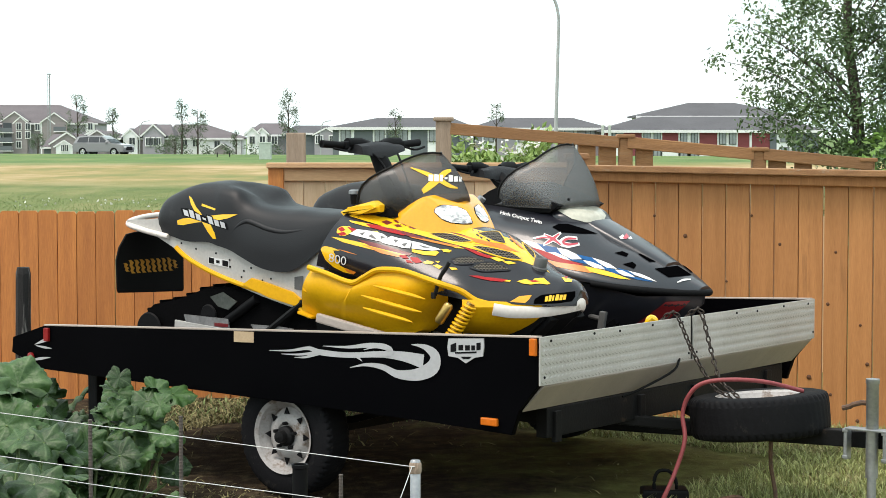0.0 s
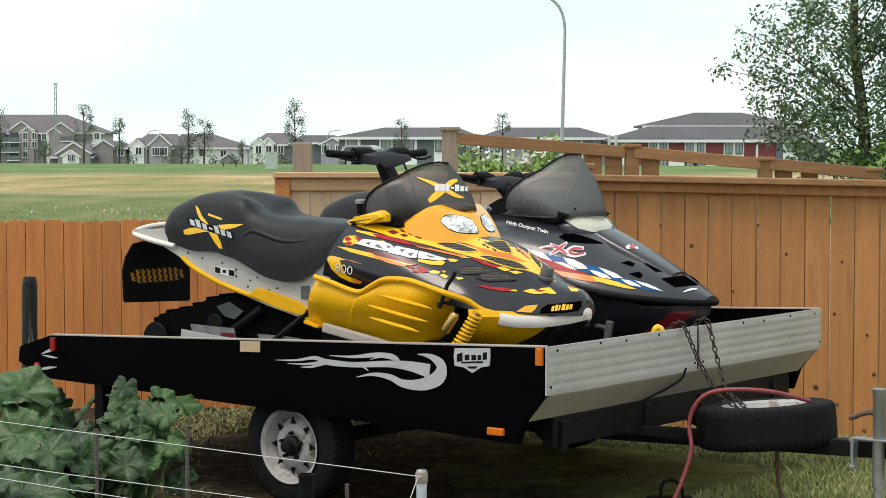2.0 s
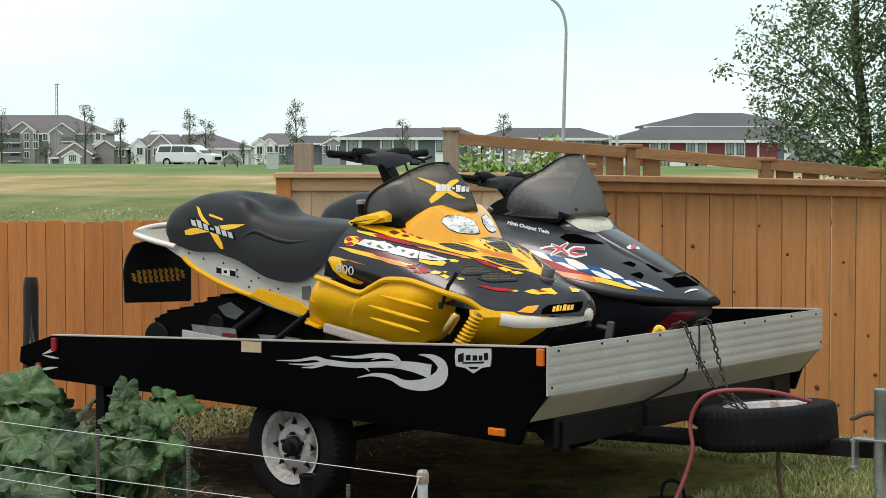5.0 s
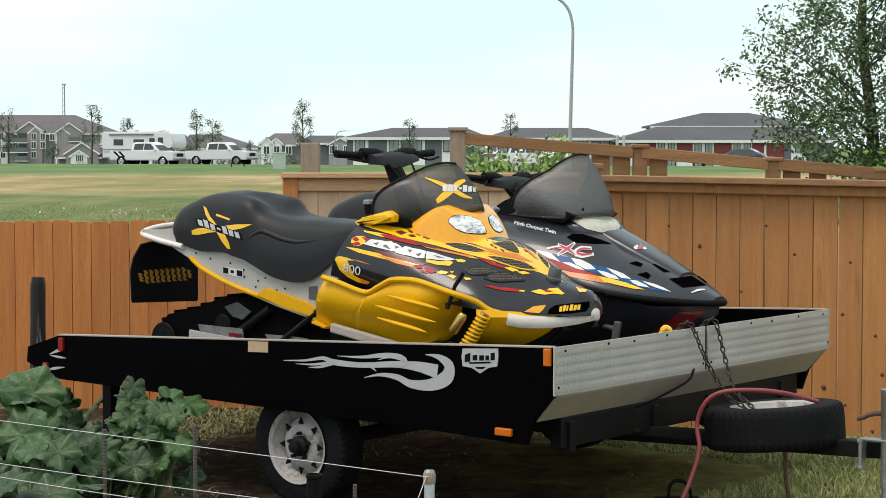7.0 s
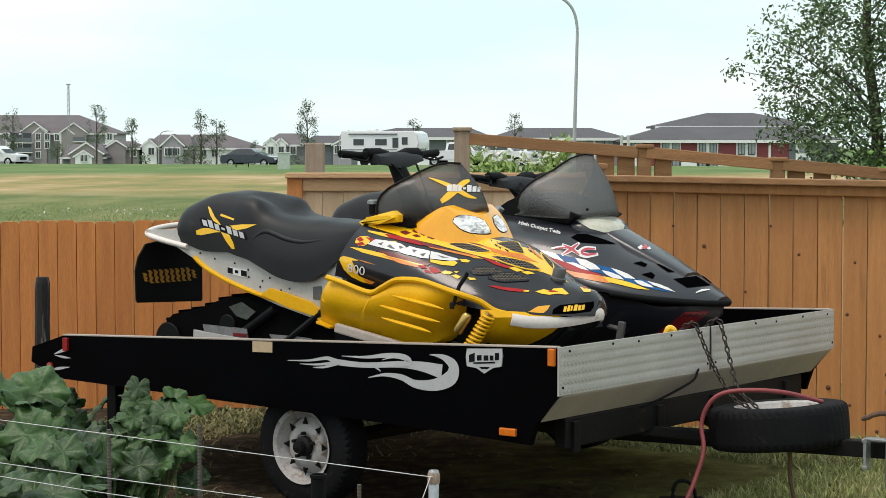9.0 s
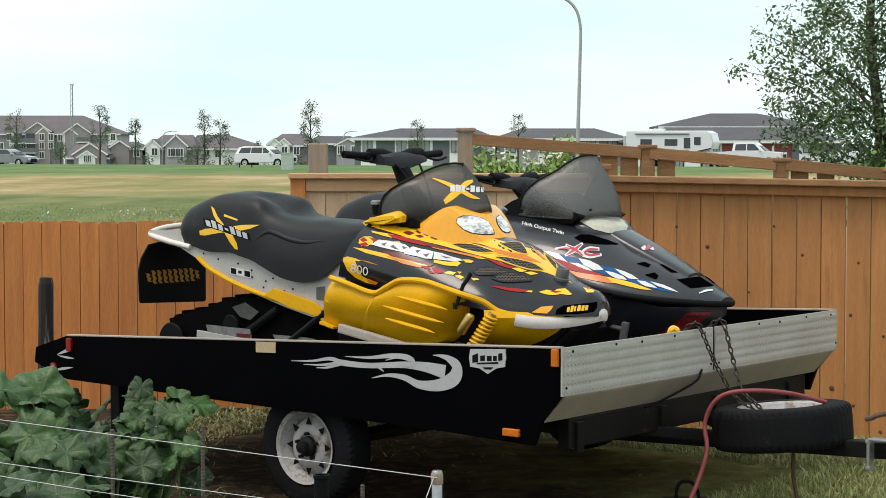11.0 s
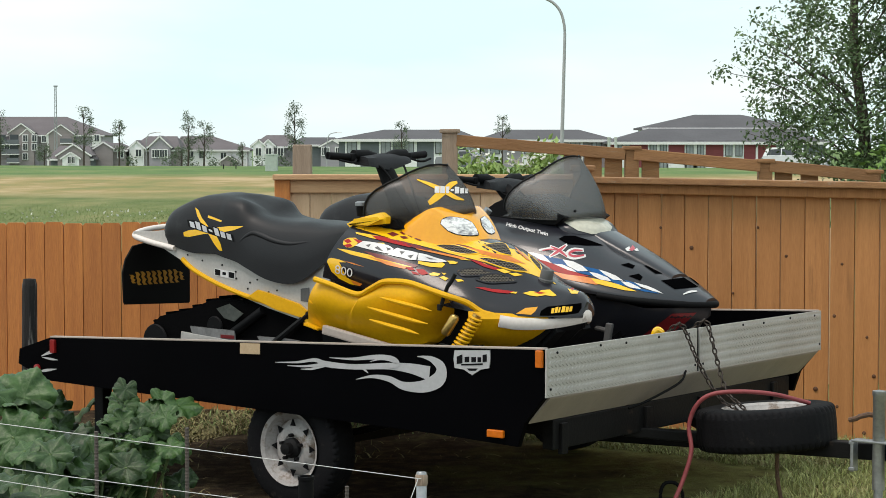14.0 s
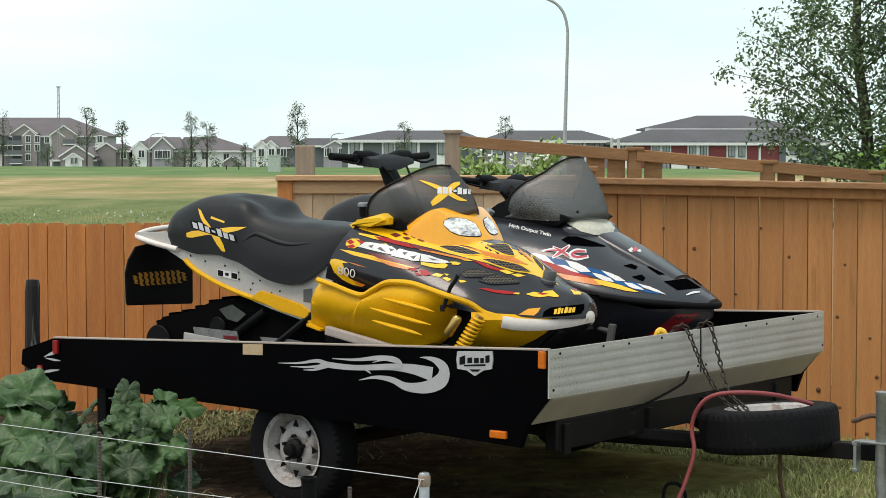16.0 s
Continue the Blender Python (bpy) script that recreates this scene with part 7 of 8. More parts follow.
crown(flower_bush, BUSH_LEAF, spots, 60, 0.07, 0.07, 12, droop=-1.1)
petals = [(x + r_.uniform(-0.05, 0.05), -0.25, z, 1) for x, z in [(0.367, 1.686), (0.419, 1.652), (0.341, 1.625), (0.528, 1.678), (0.572, 1.634), (0.629, 1.652), (0.681, 1.617), (0.747, 1.652), (0.803, 1.669), (0.856, 1.695), (0.603, 1.599), (0.454, 1.713), (0.725, 1.678)]]
me = foliage([(x - 0.5, y, z, n) for x, y, z, n in petals[::2]], 12, 0.026, 0.045, 14, 0.0)
me.materials.append(PETAL)
fl = new("flower_cluster", me)
fl.parent, fl["kind"], fl["label"] = flower_bush, "stuff", "white flower clusters"

# ---- beyond the field: street lamps, houses, young trees ----
SHINGLE = material("roof_shingle", (0.105, 0.103, 0.112), 0.9, second=(0.075, 0.073, 0.08), scale=0.3, fine=4, bump=0.3, stretch=(1, 1, 4))
SHINGLE_BROWN = material("brown_roof_shingle", (0.155, 0.138, 0.145), 0.9, second=(0.115, 0.10, 0.107), scale=0.3, fine=4, bump=0.3, stretch=(1, 1, 4))
SIDING_GREY = material("grey_siding", (0.36, 0.335, 0.37), 0.8, second=(0.30, 0.28, 0.31), scale=0.5, fine=6, stretch=(0.2, 0.2, 4))
SIDING_SLATE = material("slate_siding", (0.15, 0.165, 0.18), 0.8, second=(0.12, 0.13, 0.145), scale=0.5, fine=6, stretch=(0.2, 0.2, 4))
SIDING_SLATE_PALE = material("pale_slate_siding", (0.27, 0.26, 0.27), 0.8, second=(0.22, 0.21, 0.22), scale=0.5, fine=6, stretch=(0.2, 0.2, 4))
SIDING_RED = material("red_siding", (0.26, 0.06, 0.068), 0.8, second=(0.20, 0.045, 0.05), scale=0.5, fine=6, stretch=(0.2, 0.2, 4))
SIDING_WHITE = material("pale_siding", (0.88, 0.87, 0.87), 0.8, second=(0.80, 0.79, 0.79), scale=0.5, fine=6, stretch=(0.2, 0.2, 4))
SIDING_TAN = material("tan_siding", (0.30, 0.265, 0.265), 0.8, second=(0.24, 0.21, 0.21), scale=0.5, fine=6, stretch=(0.2, 0.2, 4))
TRIM = material("white_trim", (0.85, 0.83, 0.84), 0.6, second=(0.70, 0.69, 0.68), fine=10)
PANE = material("window_glass", (0.05, 0.055, 0.06), 0.08, second=(0.035, 0.04, 0.045), scale=1, fine=5)
BASE_Z = -2.2


def quad_roof(x0, x1, y0, y1, ze, zr, rx0, rx1, thick=0.22):
    """A roof over a rectangle, with its ridge from rx0 to rx1; hips where the ridge is shorter."""
    bm = bmesh.new()
    ym = (y0 + y1) / 2
    lower = [bm.verts.new(p) for p in ((x0, y0, ze), (x1, y0, ze), (x1, y1, ze), (x0, y1, ze))]
    ridge = [bm.verts.new((rx0, ym, zr)), bm.verts.new((rx1, ym, zr))]
    bm.faces.new((lower[0], lower[1], ridge[1], ridge[0]))
    bm.faces.new((lower[2], lower[3], ridge[0], ridge[1]))
    bm.faces.new((lower[1], lower[2], ridge[1]))
    bm.faces.new((lower[3], lower[0], ridge[0]))
    under = [bm.verts.new(v.co - Vector((0, 0, thick))) for v in lower]
    bm.faces.new(under[::-1])
    for k in range(4):
        bm.faces.new((lower[k], under[k], under[(k + 1) % 4], lower[(k + 1) % 4]))
    return bm


DARK_FRAME = material("dark_window_frame", (0.06, 0.06, 0.065), 0.5, fine=10)
PANE_PALE = material("curtained_window_glass", (0.34, 0.36, 0.37), 0.15, second=(0.22, 0.235, 0.245), scale=1, fine=5)


def window(parent, x, y, z, w, h, dark=False):
    win = part("window", box((x, y - 0.06, z), (w + (0.16 if dark else 0.3), 0.12, h + (0.16 if dark else 0.3)), 0.02), DARK_FRAME if dark else TRIM, parent, "dark-framed window" if dark else "white-framed window")
    part("pane", box((x, y - 0.125, z), (w, 0.03, h)), PANE_PALE if dark else PANE, win)
    part("mullion", box((x, y - 0.145, z), (0.06, 0.03, h)), DARK_FRAME if dark else TRIM, win)


def gable(parent, y, x, half, ze, zp, mat, wall_to, proud=1.2):
    """A bay with a front gable, white bargeboards and its own little roof."""
    part("bay_wall", prism([(x - half, wall_to), (x + half, wall_to), (x + half, ze), (x, zp), (x - half, ze)], y - proud, y), mat, parent)
    for s in (-1, 1):
        part("bargeboard", beam((x, y - proud - 0.1, zp + 0.12), (x + s * (half + 0.35), y - proud - 0.1, ze - 0.14), (0.25, 0.24), 0), TRIM, parent)
        part("bay_roof", beam((x, y + 1.5 - proud / 2, zp + 0.22), (x + s * (half + 0.45), y + 1.5 - proud / 2, ze - 0.05), (proud + 3.2, 0.12), 0), SHINGLE_BROWN, parent)


def house(name, label, y, x0, x1, ze, zr, rx0, rx1, wall, roof, windows=(), gables=(), depth=9.0, over=0.5, group="houses across the field"):
    h = thing(name, pose((x0 + x1) / 2, y, BASE_Z), label, "house", group)
    off = Matrix.Translation((-(x0 + x1) / 2, -y, -BASE_Z))
    before = set(scene.objects)
    part("wall", box(((x0 + x1) / 2, y + depth / 2, (ze + BASE_Z) / 2), (x1 - x0, depth, ze - BASE_Z)), wall, h)
    part("roof", quad_roof(x0 - over, x1 + over, y - over, y + depth + over, ze, zr, rx0, rx1), roof, h)
    part("fascia", box(((x0 + x1) / 2, y - over - 0.03, ze - 0.16), (x1 - x0 + 2 * over, 0.06, 0.30)), TRIM, h)
    for x, half, e, p, m, low in gables:
        gable(h, y, x, half, e, p, m, low, 1.0 + 0.07 * (len(h.children) % 7) + 0.013 * abs(x % 3))
    for x, z, w, hh, *out in windows:
        window(h, x, y - (out[0] if out else 0), z, w, hh, name == "row_house")
    for ob in set(scene.objects) - before:
        if ob.parent is h:
            ob.matrix_basis = off @ ob.matrix_basis
    return h


def spots(pairs, w, h, *out):
    return [(x, z, w, h, *out) for x, z in pairs]


def panels(h, y, x_pairs, z0, z1, mat):
    c = h.matrix_basis.translation
    for xa, xb in x_pairs:
        part("wall_panel", box(((xa + xb) / 2 - c.x, y - 0.05 - c.y, (z0 + z1) / 2 - c.z), (xb - xa, 0.1, z1 - z0)), mat, h)


# long low blocks with dark hip roofs
(e0, ez), (e1, _), (r0, rz), (r1, _) = [(-10.669, 2.67), (4.644, 2.67), (-5.772, 3.735), (2.635, 3.735)]
h = house("row_house", "slate and white row house under a dark hip roof", 220, e0, e1, ez, rz, r0, r1, SIDING_SLATE, SHINGLE,
          spots([(-9.227, 1.73), (-5.461, 1.73), (-2.887, 1.73), (0.565, 1.73), (3.892, 1.73)], 0.95, 1.25, 0.1))
panels(h, 220, [(a[0], b[0]) for a, b in zip([(-9.981, 1.73), (-6.214, 1.73), (-3.515, 1.73), (-0.126, 1.73)], [(-8.286, 1.73), (-4.708, 1.73), (-2.009, 1.73), (1.381, 1.73)])], BASE_Z, ez - 0.3, SIDING_WHITE)
(e0, ez), (e1, _), (r0, rz), (r1, _) = [(5.17, 2.611), (19.67, 2.611), (8.067, 3.744), (16.387, 3.744)]
h = house("row_house", "grey and white row house under a dark hip roof", 221, e0, e1, ez, rz, r0, r1, SIDING_GREY, SHINGLE,
          spots([(6.684, 1.667), (10.468, 1.667), (15.637, 1.982), (18.033, 1.982)], 0.95, 1.25, 0.1))
panels(h, 221, [(a[0], b[0]) for a, b in zip([(5.927, 1.73), (9.711, 1.73), (15.008, 1.73)], [(7.441, 1.73), (11.224, 1.73), (16.521, 1.73)])], BASE_Z, ez - 0.3, SIDING_WHITE)
(e0, ez), (e1, _), (r0, rz), (r1, _) = [(19.17, 2.34), (42.186, 2.34), (23.557, 3.802), (38.814, 3.802)]
h = house("row_house", "dark red and white row house under a dark hip roof", 214, e0, e1, ez, rz, r0, r1, SIDING_RED, SHINGLE,
          spots([(19.845, 1.608), (20.639, 1.608), (23.57, 1.608), (24.669, 1.608), (27.539, 1.608), (28.699, 1.608), (31.752, 1.608), (32.851, 1.608)], 0.62, 1.55, 0.1)
          + spots([(23.581, -0.405), (24.681, -0.405), (27.552, -0.405), (28.713, -0.405), (31.767, -0.405), (32.867, -0.405), (38.549, -0.405)], 0.7, 1.6, 0.1) + spots([(38.591, 1.547)], 1.0, 0.95, 0.1))
panels(h, 214, [(a[0], b[0]) for a, b in zip([(19.417, 1.73), (23.019, 1.73), (26.988, 1.73), (31.201, 1.73), (34.682, 1.73), (37.613, 1.73)], [(21.066, 1.73), (25.218, 1.73), (29.247, 1.73), (33.4, 1.73), (34.926, 1.73), (39.261, 1.73)])], BASE_Z, ez - 0.3, SIDING_WHITE)
panels(h, 214, [(24.4, 33.6)], BASE_Z, -0.02, SIDING_WHITE)
panels(h, 214, [(a[0], b[0]) for a, b in zip([(36.88, 1.73), (39.322, 1.73)], [(37.613, 1.73), (42.131, 1.73)])], BASE_Z, ez - 0.3, SIDING_SLATE)
(e0, ez), (e1, _), (r0, rz), (r1, _) = [(23.891, 3.963), (41.905, 3.963), (29.885, 5.492), (35.249, 5.492)]
h = house("row_house", "tall grey block with a high dark hip roof behind the row", 224, e0, e1, ez, rz, r0, r1, SIDING_WHITE, SHINGLE, spots([(38.721, 2.879)], 0.7, 0.7, 0.1))
for x in [p[0] for p in [(18.628, 2.213), (19.354, 2.213)]]:
    pv = thing("chimney_pipe", pose(x, 212, BASE_Z), "white vent pipe on the row house", "pipe")
    part("pipe", lathe([(0.16, 0), (0.16, 4.9), (0.2, 4.95), (0.2, 5.05), (0.001, 5.06)], 10), TRIM, pv, "", True)

# gabled houses
(e0, ez), (e1, _), (r0, rz), (r1, _) = [(-50.565, 1.354), (-42.75, 1.354), (-48.571, 3.61), (-43.488, 3.61)]
h = house("gabled_house", "grey gabled house with white bargeboards", 330, e0, e1, ez, rz, r0, r1, SIDING_TAN, SHINGLE_BROWN,
          spots([(-46.521, 0.696), (-45.674, 0.696), (-44.826, 0.696)], 0.7, 1.2, 1.3) + spots([(-49.157, 0.79)], 0.9, 1.1, 1.3),
          [(*[p[0] for p in [(-45.669, 1.354)]], 1.75, *[p[1] for p in [(-45.666, 1.73), (-45.654, 3.422)]], SIDING_GREY, BASE_Z), (*[p[0] for p in [(-49.53, 1.354)]], 1.2, *[p[1] for p in [(-45.668, 1.542), (-45.659, 2.67)]], SIDING_WHITE, BASE_Z)])
(e0, ez), (e1, _), (r0, rz), (r1, _) = [(-44.678, 1.347), (-31.83, 1.347), (-43.512, 3.644), (-38.148, 3.07)]
h = house("gabled_house", "pale house with a long brown roof", 336, e0, e1, ez, rz, r0, r1, SIDING_WHITE, SHINGLE_BROWN, spots([(-41.423, 0.581), (-39.506, 0.485), (-35.864, 0.198)], 0.9, 1.2),
          [(*[p[0] for p in [(-34.908, -0.377)]], 1.3, *[p[1] for p in [(-46.513, -0.569), (-46.508, 0.198)]], SIDING_TAN, BASE_Z)])
(e0, ez), (e1, _), (r0, rz), (r1, _) = [(-30.224, 1.918), (-23.915, 1.918), (-28.426, 3.798), (-24.096, 3.798)]
h = house("gabled_house", "pale grey house with twin white gables", 330, e0, e1, ez, rz, r0, r1, SIDING_GREY, SHINGLE_BROWN, spots([(-29.286, 0.978), (-27.591, 0.978), (-25.614, 0.978)], 0.85, 1.2, 1.3),
          [(*[p[0] for p in [(-29.285, 1.354)]], 0.9, *[p[1] for p in [(-45.664, 2.012), (-45.658, 2.858)]], SIDING_WHITE, BASE_Z), (*[p[0] for p in [(-27.684, 1.354)]], 0.9, *[p[1] for p in [(-45.664, 2.012), (-45.658, 2.858)]], SIDING_WHITE, BASE_Z)])
(e0, ez), (e1, _), (r0, rz), (r1, _) = [(-23.624, 2.194), (-15.067, 2.194), (-22.225, 3.402), (-16.738, 3.402)]
h = house("gabled_house", "slate house with a pale porch gable", 326, e0, e1, ez, rz, r0, r1, SIDING_SLATE, SHINGLE, spots([(-18.233, 1.08), (-17.675, 1.08), (-16, 1.08), (-22.233, 1.08)], 0.5, 1.2, 1.3),
          [(*[p[0] for p in [(-16.837, 1.358)]], 1.9, *[p[1] for p in [(-45.111, 1.916), (-45.105, 2.844)]], SIDING_GREY, BASE_Z)])
(e0, ez), (e1, _), (r0, rz), (r1, _) = [(-56.717, 1.356), (-51.288, 1.356), (-55.958, 2.478), (-52.589, 2.478)]
h = house("gabled_house", "small tan house with a low brown roof", 328, e0, e1, ez, rz, r0, r1, SIDING_TAN, SHINGLE_BROWN, spots([(-55.598, 0.889), (-54.1, 0.889), (-52.043, 0.608)], 0.85, 1.1),
          [(*[p[0] for p in [(-54.658, 1.356)]], 1.5, *[p[1] for p in [(-45.391, 1.543), (-45.384, 2.478)]], SIDING_TAN, BASE_Z)])
(e0, ez), (e1, _), (r0, rz), (r1, _) = [(-62.493, -0.106), (-55.876, -0.106), (-61.737, 2.005), (-56.868, 2.005)]
h = house("gabled_house", "low house with white-edged porch gables", 322, e0, e1, ez, rz, r0, r1, SIDING_SLATE, SHINGLE_BROWN, spots([(-59.187, -0.289), (-58.543, -0.289)], 0.45, 1.0, 1.3),
          [(*[p[0] for p in [(-58.987, 1.363)]], 1.35, *[p[1] for p in [(-44.572, -0.014), (-44.566, 0.812)]], SIDING_WHITE, BASE_Z), (*[p[0] for p in [(-58.528, 1.363)]], 2.6, *[p[1] for p in [(-44.568, 0.445), (-44.556, 2.097)]], SIDING_TAN, BASE_Z)])

# three-storey apartment block
(e0, ez), (e1, _), (r0, rz), (r1, _) = [(-113.088, 4.362), (-70.441, 4.362), (-109.441, 8.307), (-79.27, 7.948)]
apt = house("apartment_building", "grey three-storey apartment block with balconies and small gables", 420, e0, e1, ez, rz, r0, r1, SIDING_GREY, SHINGLE_BROWN,
            spots([(-86.501, 3.644), (-84.584, 3.644), (-82.549, 3.525), (-79.79, 3.884), (-86.521, 1.85), (-84.603, 1.85), (-86.542, -0.185), (-90.357, 1.73), (-71.405, 3.644), (-72.385, 1.251), (-73.584, 1.251), (-93.33, 3.644), (-95.15, 1.73), (-93.015, -0.185)], 0.9, 1.3, 1.3),
            [(*[p[0] for p in [(-87.366, 1.251)]], 2.6, *[p[1] for p in [(-58.098, 4.84), (-58.085, 6.634)]], SIDING_TAN, BASE_Z), (*[p[0] for p in [(-86.167, 1.251)]], 1.3, *[p[1] for p in [(-58.102, 4.362), (-58.093, 5.558)]], SIDING_WHITE, BASE_Z),
             (*[p[0] for p in [(-78.977, 1.251)]], 2.6, *[p[1] for p in [(-58.1, 4.601), (-58.087, 6.395)]], SIDING_TAN, BASE_Z), (*[p[0] for p in [(-80.535, 1.251)]], 1.4, *[p[1] for p in [(-58.102, 4.242), (-58.095, 5.319)]], SIDING_WHITE, BASE_Z)], depth=14)
panels(apt, 420, [(a[0], b[0]) for a, b in zip([(-101.142, 1.73), (-93.712, 1.73), (-87.001, 1.73), (-81.009, 1.73), (-72.621, 1.73)], [(-98.745, 1.73), (-92.034, 1.73), (-85.563, 1.73), (-79.332, 1.73), (-70.703, 1.73)])], BASE_Z, ez - 0.3, SIDING_WHITE)
panels(apt, 420, [(a[0], b[0]) for a, b in zip([(-83.885, 1.73), (-78.852, 1.73)], [(-81.249, 1.73), (-75.737, 1.73)])], BASE_Z, ez - 0.3, SIDING_SLATE_PALE)
for (x, z) in [(-88.907, 2.807), (-88.929, 0.773), (-88.949, -1.023), (-77.641, 3.046), (-77.661, 1.012), (-91.543, 2.807), (-91.566, 0.773), (-97.534, 2.807), (-97.558, 0.773)]:
    c = apt.matrix_basis.translation
    bal = part("balcony", box((x - c.x, 418.2 - c.y, z - c.z - 0.5), (2.6, 1.6, 0.18)), TRIM, apt)
    part("balcony_door", box((x - c.x, 418.72 - c.y, z - c.z + 0.6), (1.8, 0.1, 2.0)), PANE, bal)
    part("railing", box((x - c.x, 417.4 - c.y, z - c.z + 0.1), (2.6, 0.06, 0.9)), SIDING_SLATE, bal)

# street furniture
lamp_post = thing("street_lamp", pose(3.83, 60, ground_height(60)), "tall galvanised street lamp with a curved arm", "street lamp")
part("pole", tube([(0, 0, 0), (0.02, 0, 2.0), (0.09, 0, 4.85)], 0.062, 12, lambda t: 1.1 - 0.35 * t), POLE_GREY, lamp_post, "", True)
part("arm", tube(spline([(0.09, 0, 4.80), (0.085, 0, 5.3), (-0.02, 0, 5.75), (-0.25, 0, 6.05), (-0.6, 0, 6.22), (-1.0, 0, 6.28)], 24), 0.045, 10), POLE_GREY, lamp_post, "", True)
part("lamp_head", box((-1.2, 0, 6.27), (0.5, 0.2, 0.1), 0.04), POLE_GREY, lamp_post)
for (x, z), d, side in (([(-29.206, 3.211)][0], 200, 1), ([(-10.952, 3.211)][0], 200, 1)):
    sl = thing("street_lamp", pose(x, d, BASE_Z), "distant curved-arm street lamp", "street lamp", "distant street lamps")
    hgt = z - BASE_Z
    part("pole", tube(spline([(0, 0, 0), (0.05, 0, hgt * 0.6), (0.1, 0, hgt * 0.86), (0.35, 0, hgt * 0.97), (0.9, 0, hgt), (1.2, 0, hgt)], 24), 0.045, 8), POLE_GREY, sl, "", True)
    part("lamp_head", box((1.3, 0, hgt), (0.45, 0.2, 0.08), 0.03), TRIM, sl)
(mx, mz) = [(-72.635, 13.405)][0]
mast = thing("radio_mast", pose(mx, 380, BASE_Z), "slender lattice mast on the skyline", "mast")
for s in ((-0.3, -0.3), (0.3, -0.3), (0, 0.4)):
    part("mast_leg", tube([(s[0], s[1], 0), (s[0] * 0.6, s[1] * 0.6, mz - BASE_Z)], 0.055, 6), ZINC, mast)
for k in range(14):
    z = (k + 0.5) / 14 * (mz - BASE_Z)
    part("mast_brace", beam((-0.28, -0.28, z - 0.4), (0.28, -0.28, z + 0.4), (0.05, 0.05), 0), ZINC, mast)
part("mast_head", box((0, 0, mz - BASE_Z + 0.05), (0.8, 0.3, 0.22), 0.05), ZINC, mast)
(bx, bz) = [(-9.901, 0.293)][0]
cab = thing("utility_box", pose(bx, 120, ground_height(120) - 0.05), "pale green metal utility box in the field", "utility box")
part("cabinet", box((0, 0, 0.52), (0.72, 0.6, 1.04), 0.04), material("pale_green_paint", (0.50, 0.56, 0.50), 0.6, fine=20), cab)
part("lid", box((0, 0, 1.06), (0.78, 0.66, 0.06), 0.02), material("pale_green_lid", (0.56, 0.62, 0.56), 0.6, fine=20), cab)
for (x, z) in [(-13.881, 0.247), (-13.064, 0.247)]:
    pk = thing("marker_peg", pose(x, 130, 0.28), "small dark marker peg in the grass", "peg", "marker pegs")
    part("peg", lathe([(0.035, 0), (0.035, 0.3), (0.02, 0.34), (0.001, 0.35)], 8), DARK, pk)

YOUNG_LEAF = material("young_tree_leaf", (0.15, 0.19, 0.12), 0.7, second=(0.09, 0.12, 0.075), scale=0.4, fine=3, by_island=0.4)


def young_tree(x, y, foot, top, width, seed, full=1.0):
    t = thing("young_tree", pose(x, y, foot), "slim young street tree with sparse leaves", "tree", "young street trees")
    r = random.Random(seed)
    hgt = top - foot
    part("trunk", tube([(0, 0, 0), (0.05, 0, hgt * 0.5), (0, 0, hgt * 0.97)], 0.09, 6, lambda q: 1.1 - 0.9 * q), BARK, t)
    anchors = []
    for k in range(int(26 * full)):
        f = r.uniform(0.28, 1.0)
        w = 0.76 * width * (0.35 + 0.65 * math.sin(math.pi * (1 - f) ** 0.8)) * 0.5
        a = r.uniform(0, 6.28)
        p = (w * math.cos(a), w * math.sin(a), hgt * f + r.uniform(0, 0.3))
        anchors.append((*p, 1.0))
        if k % 2:
            part("branch", tube([(0, 0, hgt * (f - 0.12)), (p[0] * 0.6, p[1] * 0.6, p[2] - 0.2), p], 0.03, 4, lambda q: 1.1 - 0.9 * q), BARK, t)
    crown(t, YOUNG_LEAF, anchors, 40, 0.16, 0.17, seed, droop=-0.5)


for k, (px, d, wid, full) in enumerate((([(-33.683, 5.678), (-33.733, 0.268)], 190, 2.2, 1.3), ([(-31.876, 4.577), (-31.912, 0.191)], 200, 1.3, 0.9), ([(-23.669, 5.083), (-23.7, 0.268)], 190, 1.5, 1.1), ([(-22.157, 4.327), (-22.181, 0.268)], 190, 1.9, 1.0),
                                        ([(-12.773, 5.879), (-12.793, 0.345)], 180, 1.9, 1.5), ([(-3.421, 4.577), (-3.425, 0.191)], 200, 1.6, 0.9), ([(6.784, 5.26), (6.793, 0.191)], 200, 1.6, 0.9), ([(-41.704, 5.137), (-41.76, 0.268)], 190, 2.4, 1.3),
                                        ([(-45.343, 2.123), (-45.365, -0.04)], 230, 2.0, 1.0), ([(-22.375, 2.254), (-22.387, -0.04)], 230, 0.9, 0.6), ([(-29.465, 1.73), (-29.477, -0.04)], 230, 2.6, 1.0))):
    (x, top), (_, foot) = px
    young_tree(x, d, foot - 0.4, top - 0.3, wid, 40 + k, full)
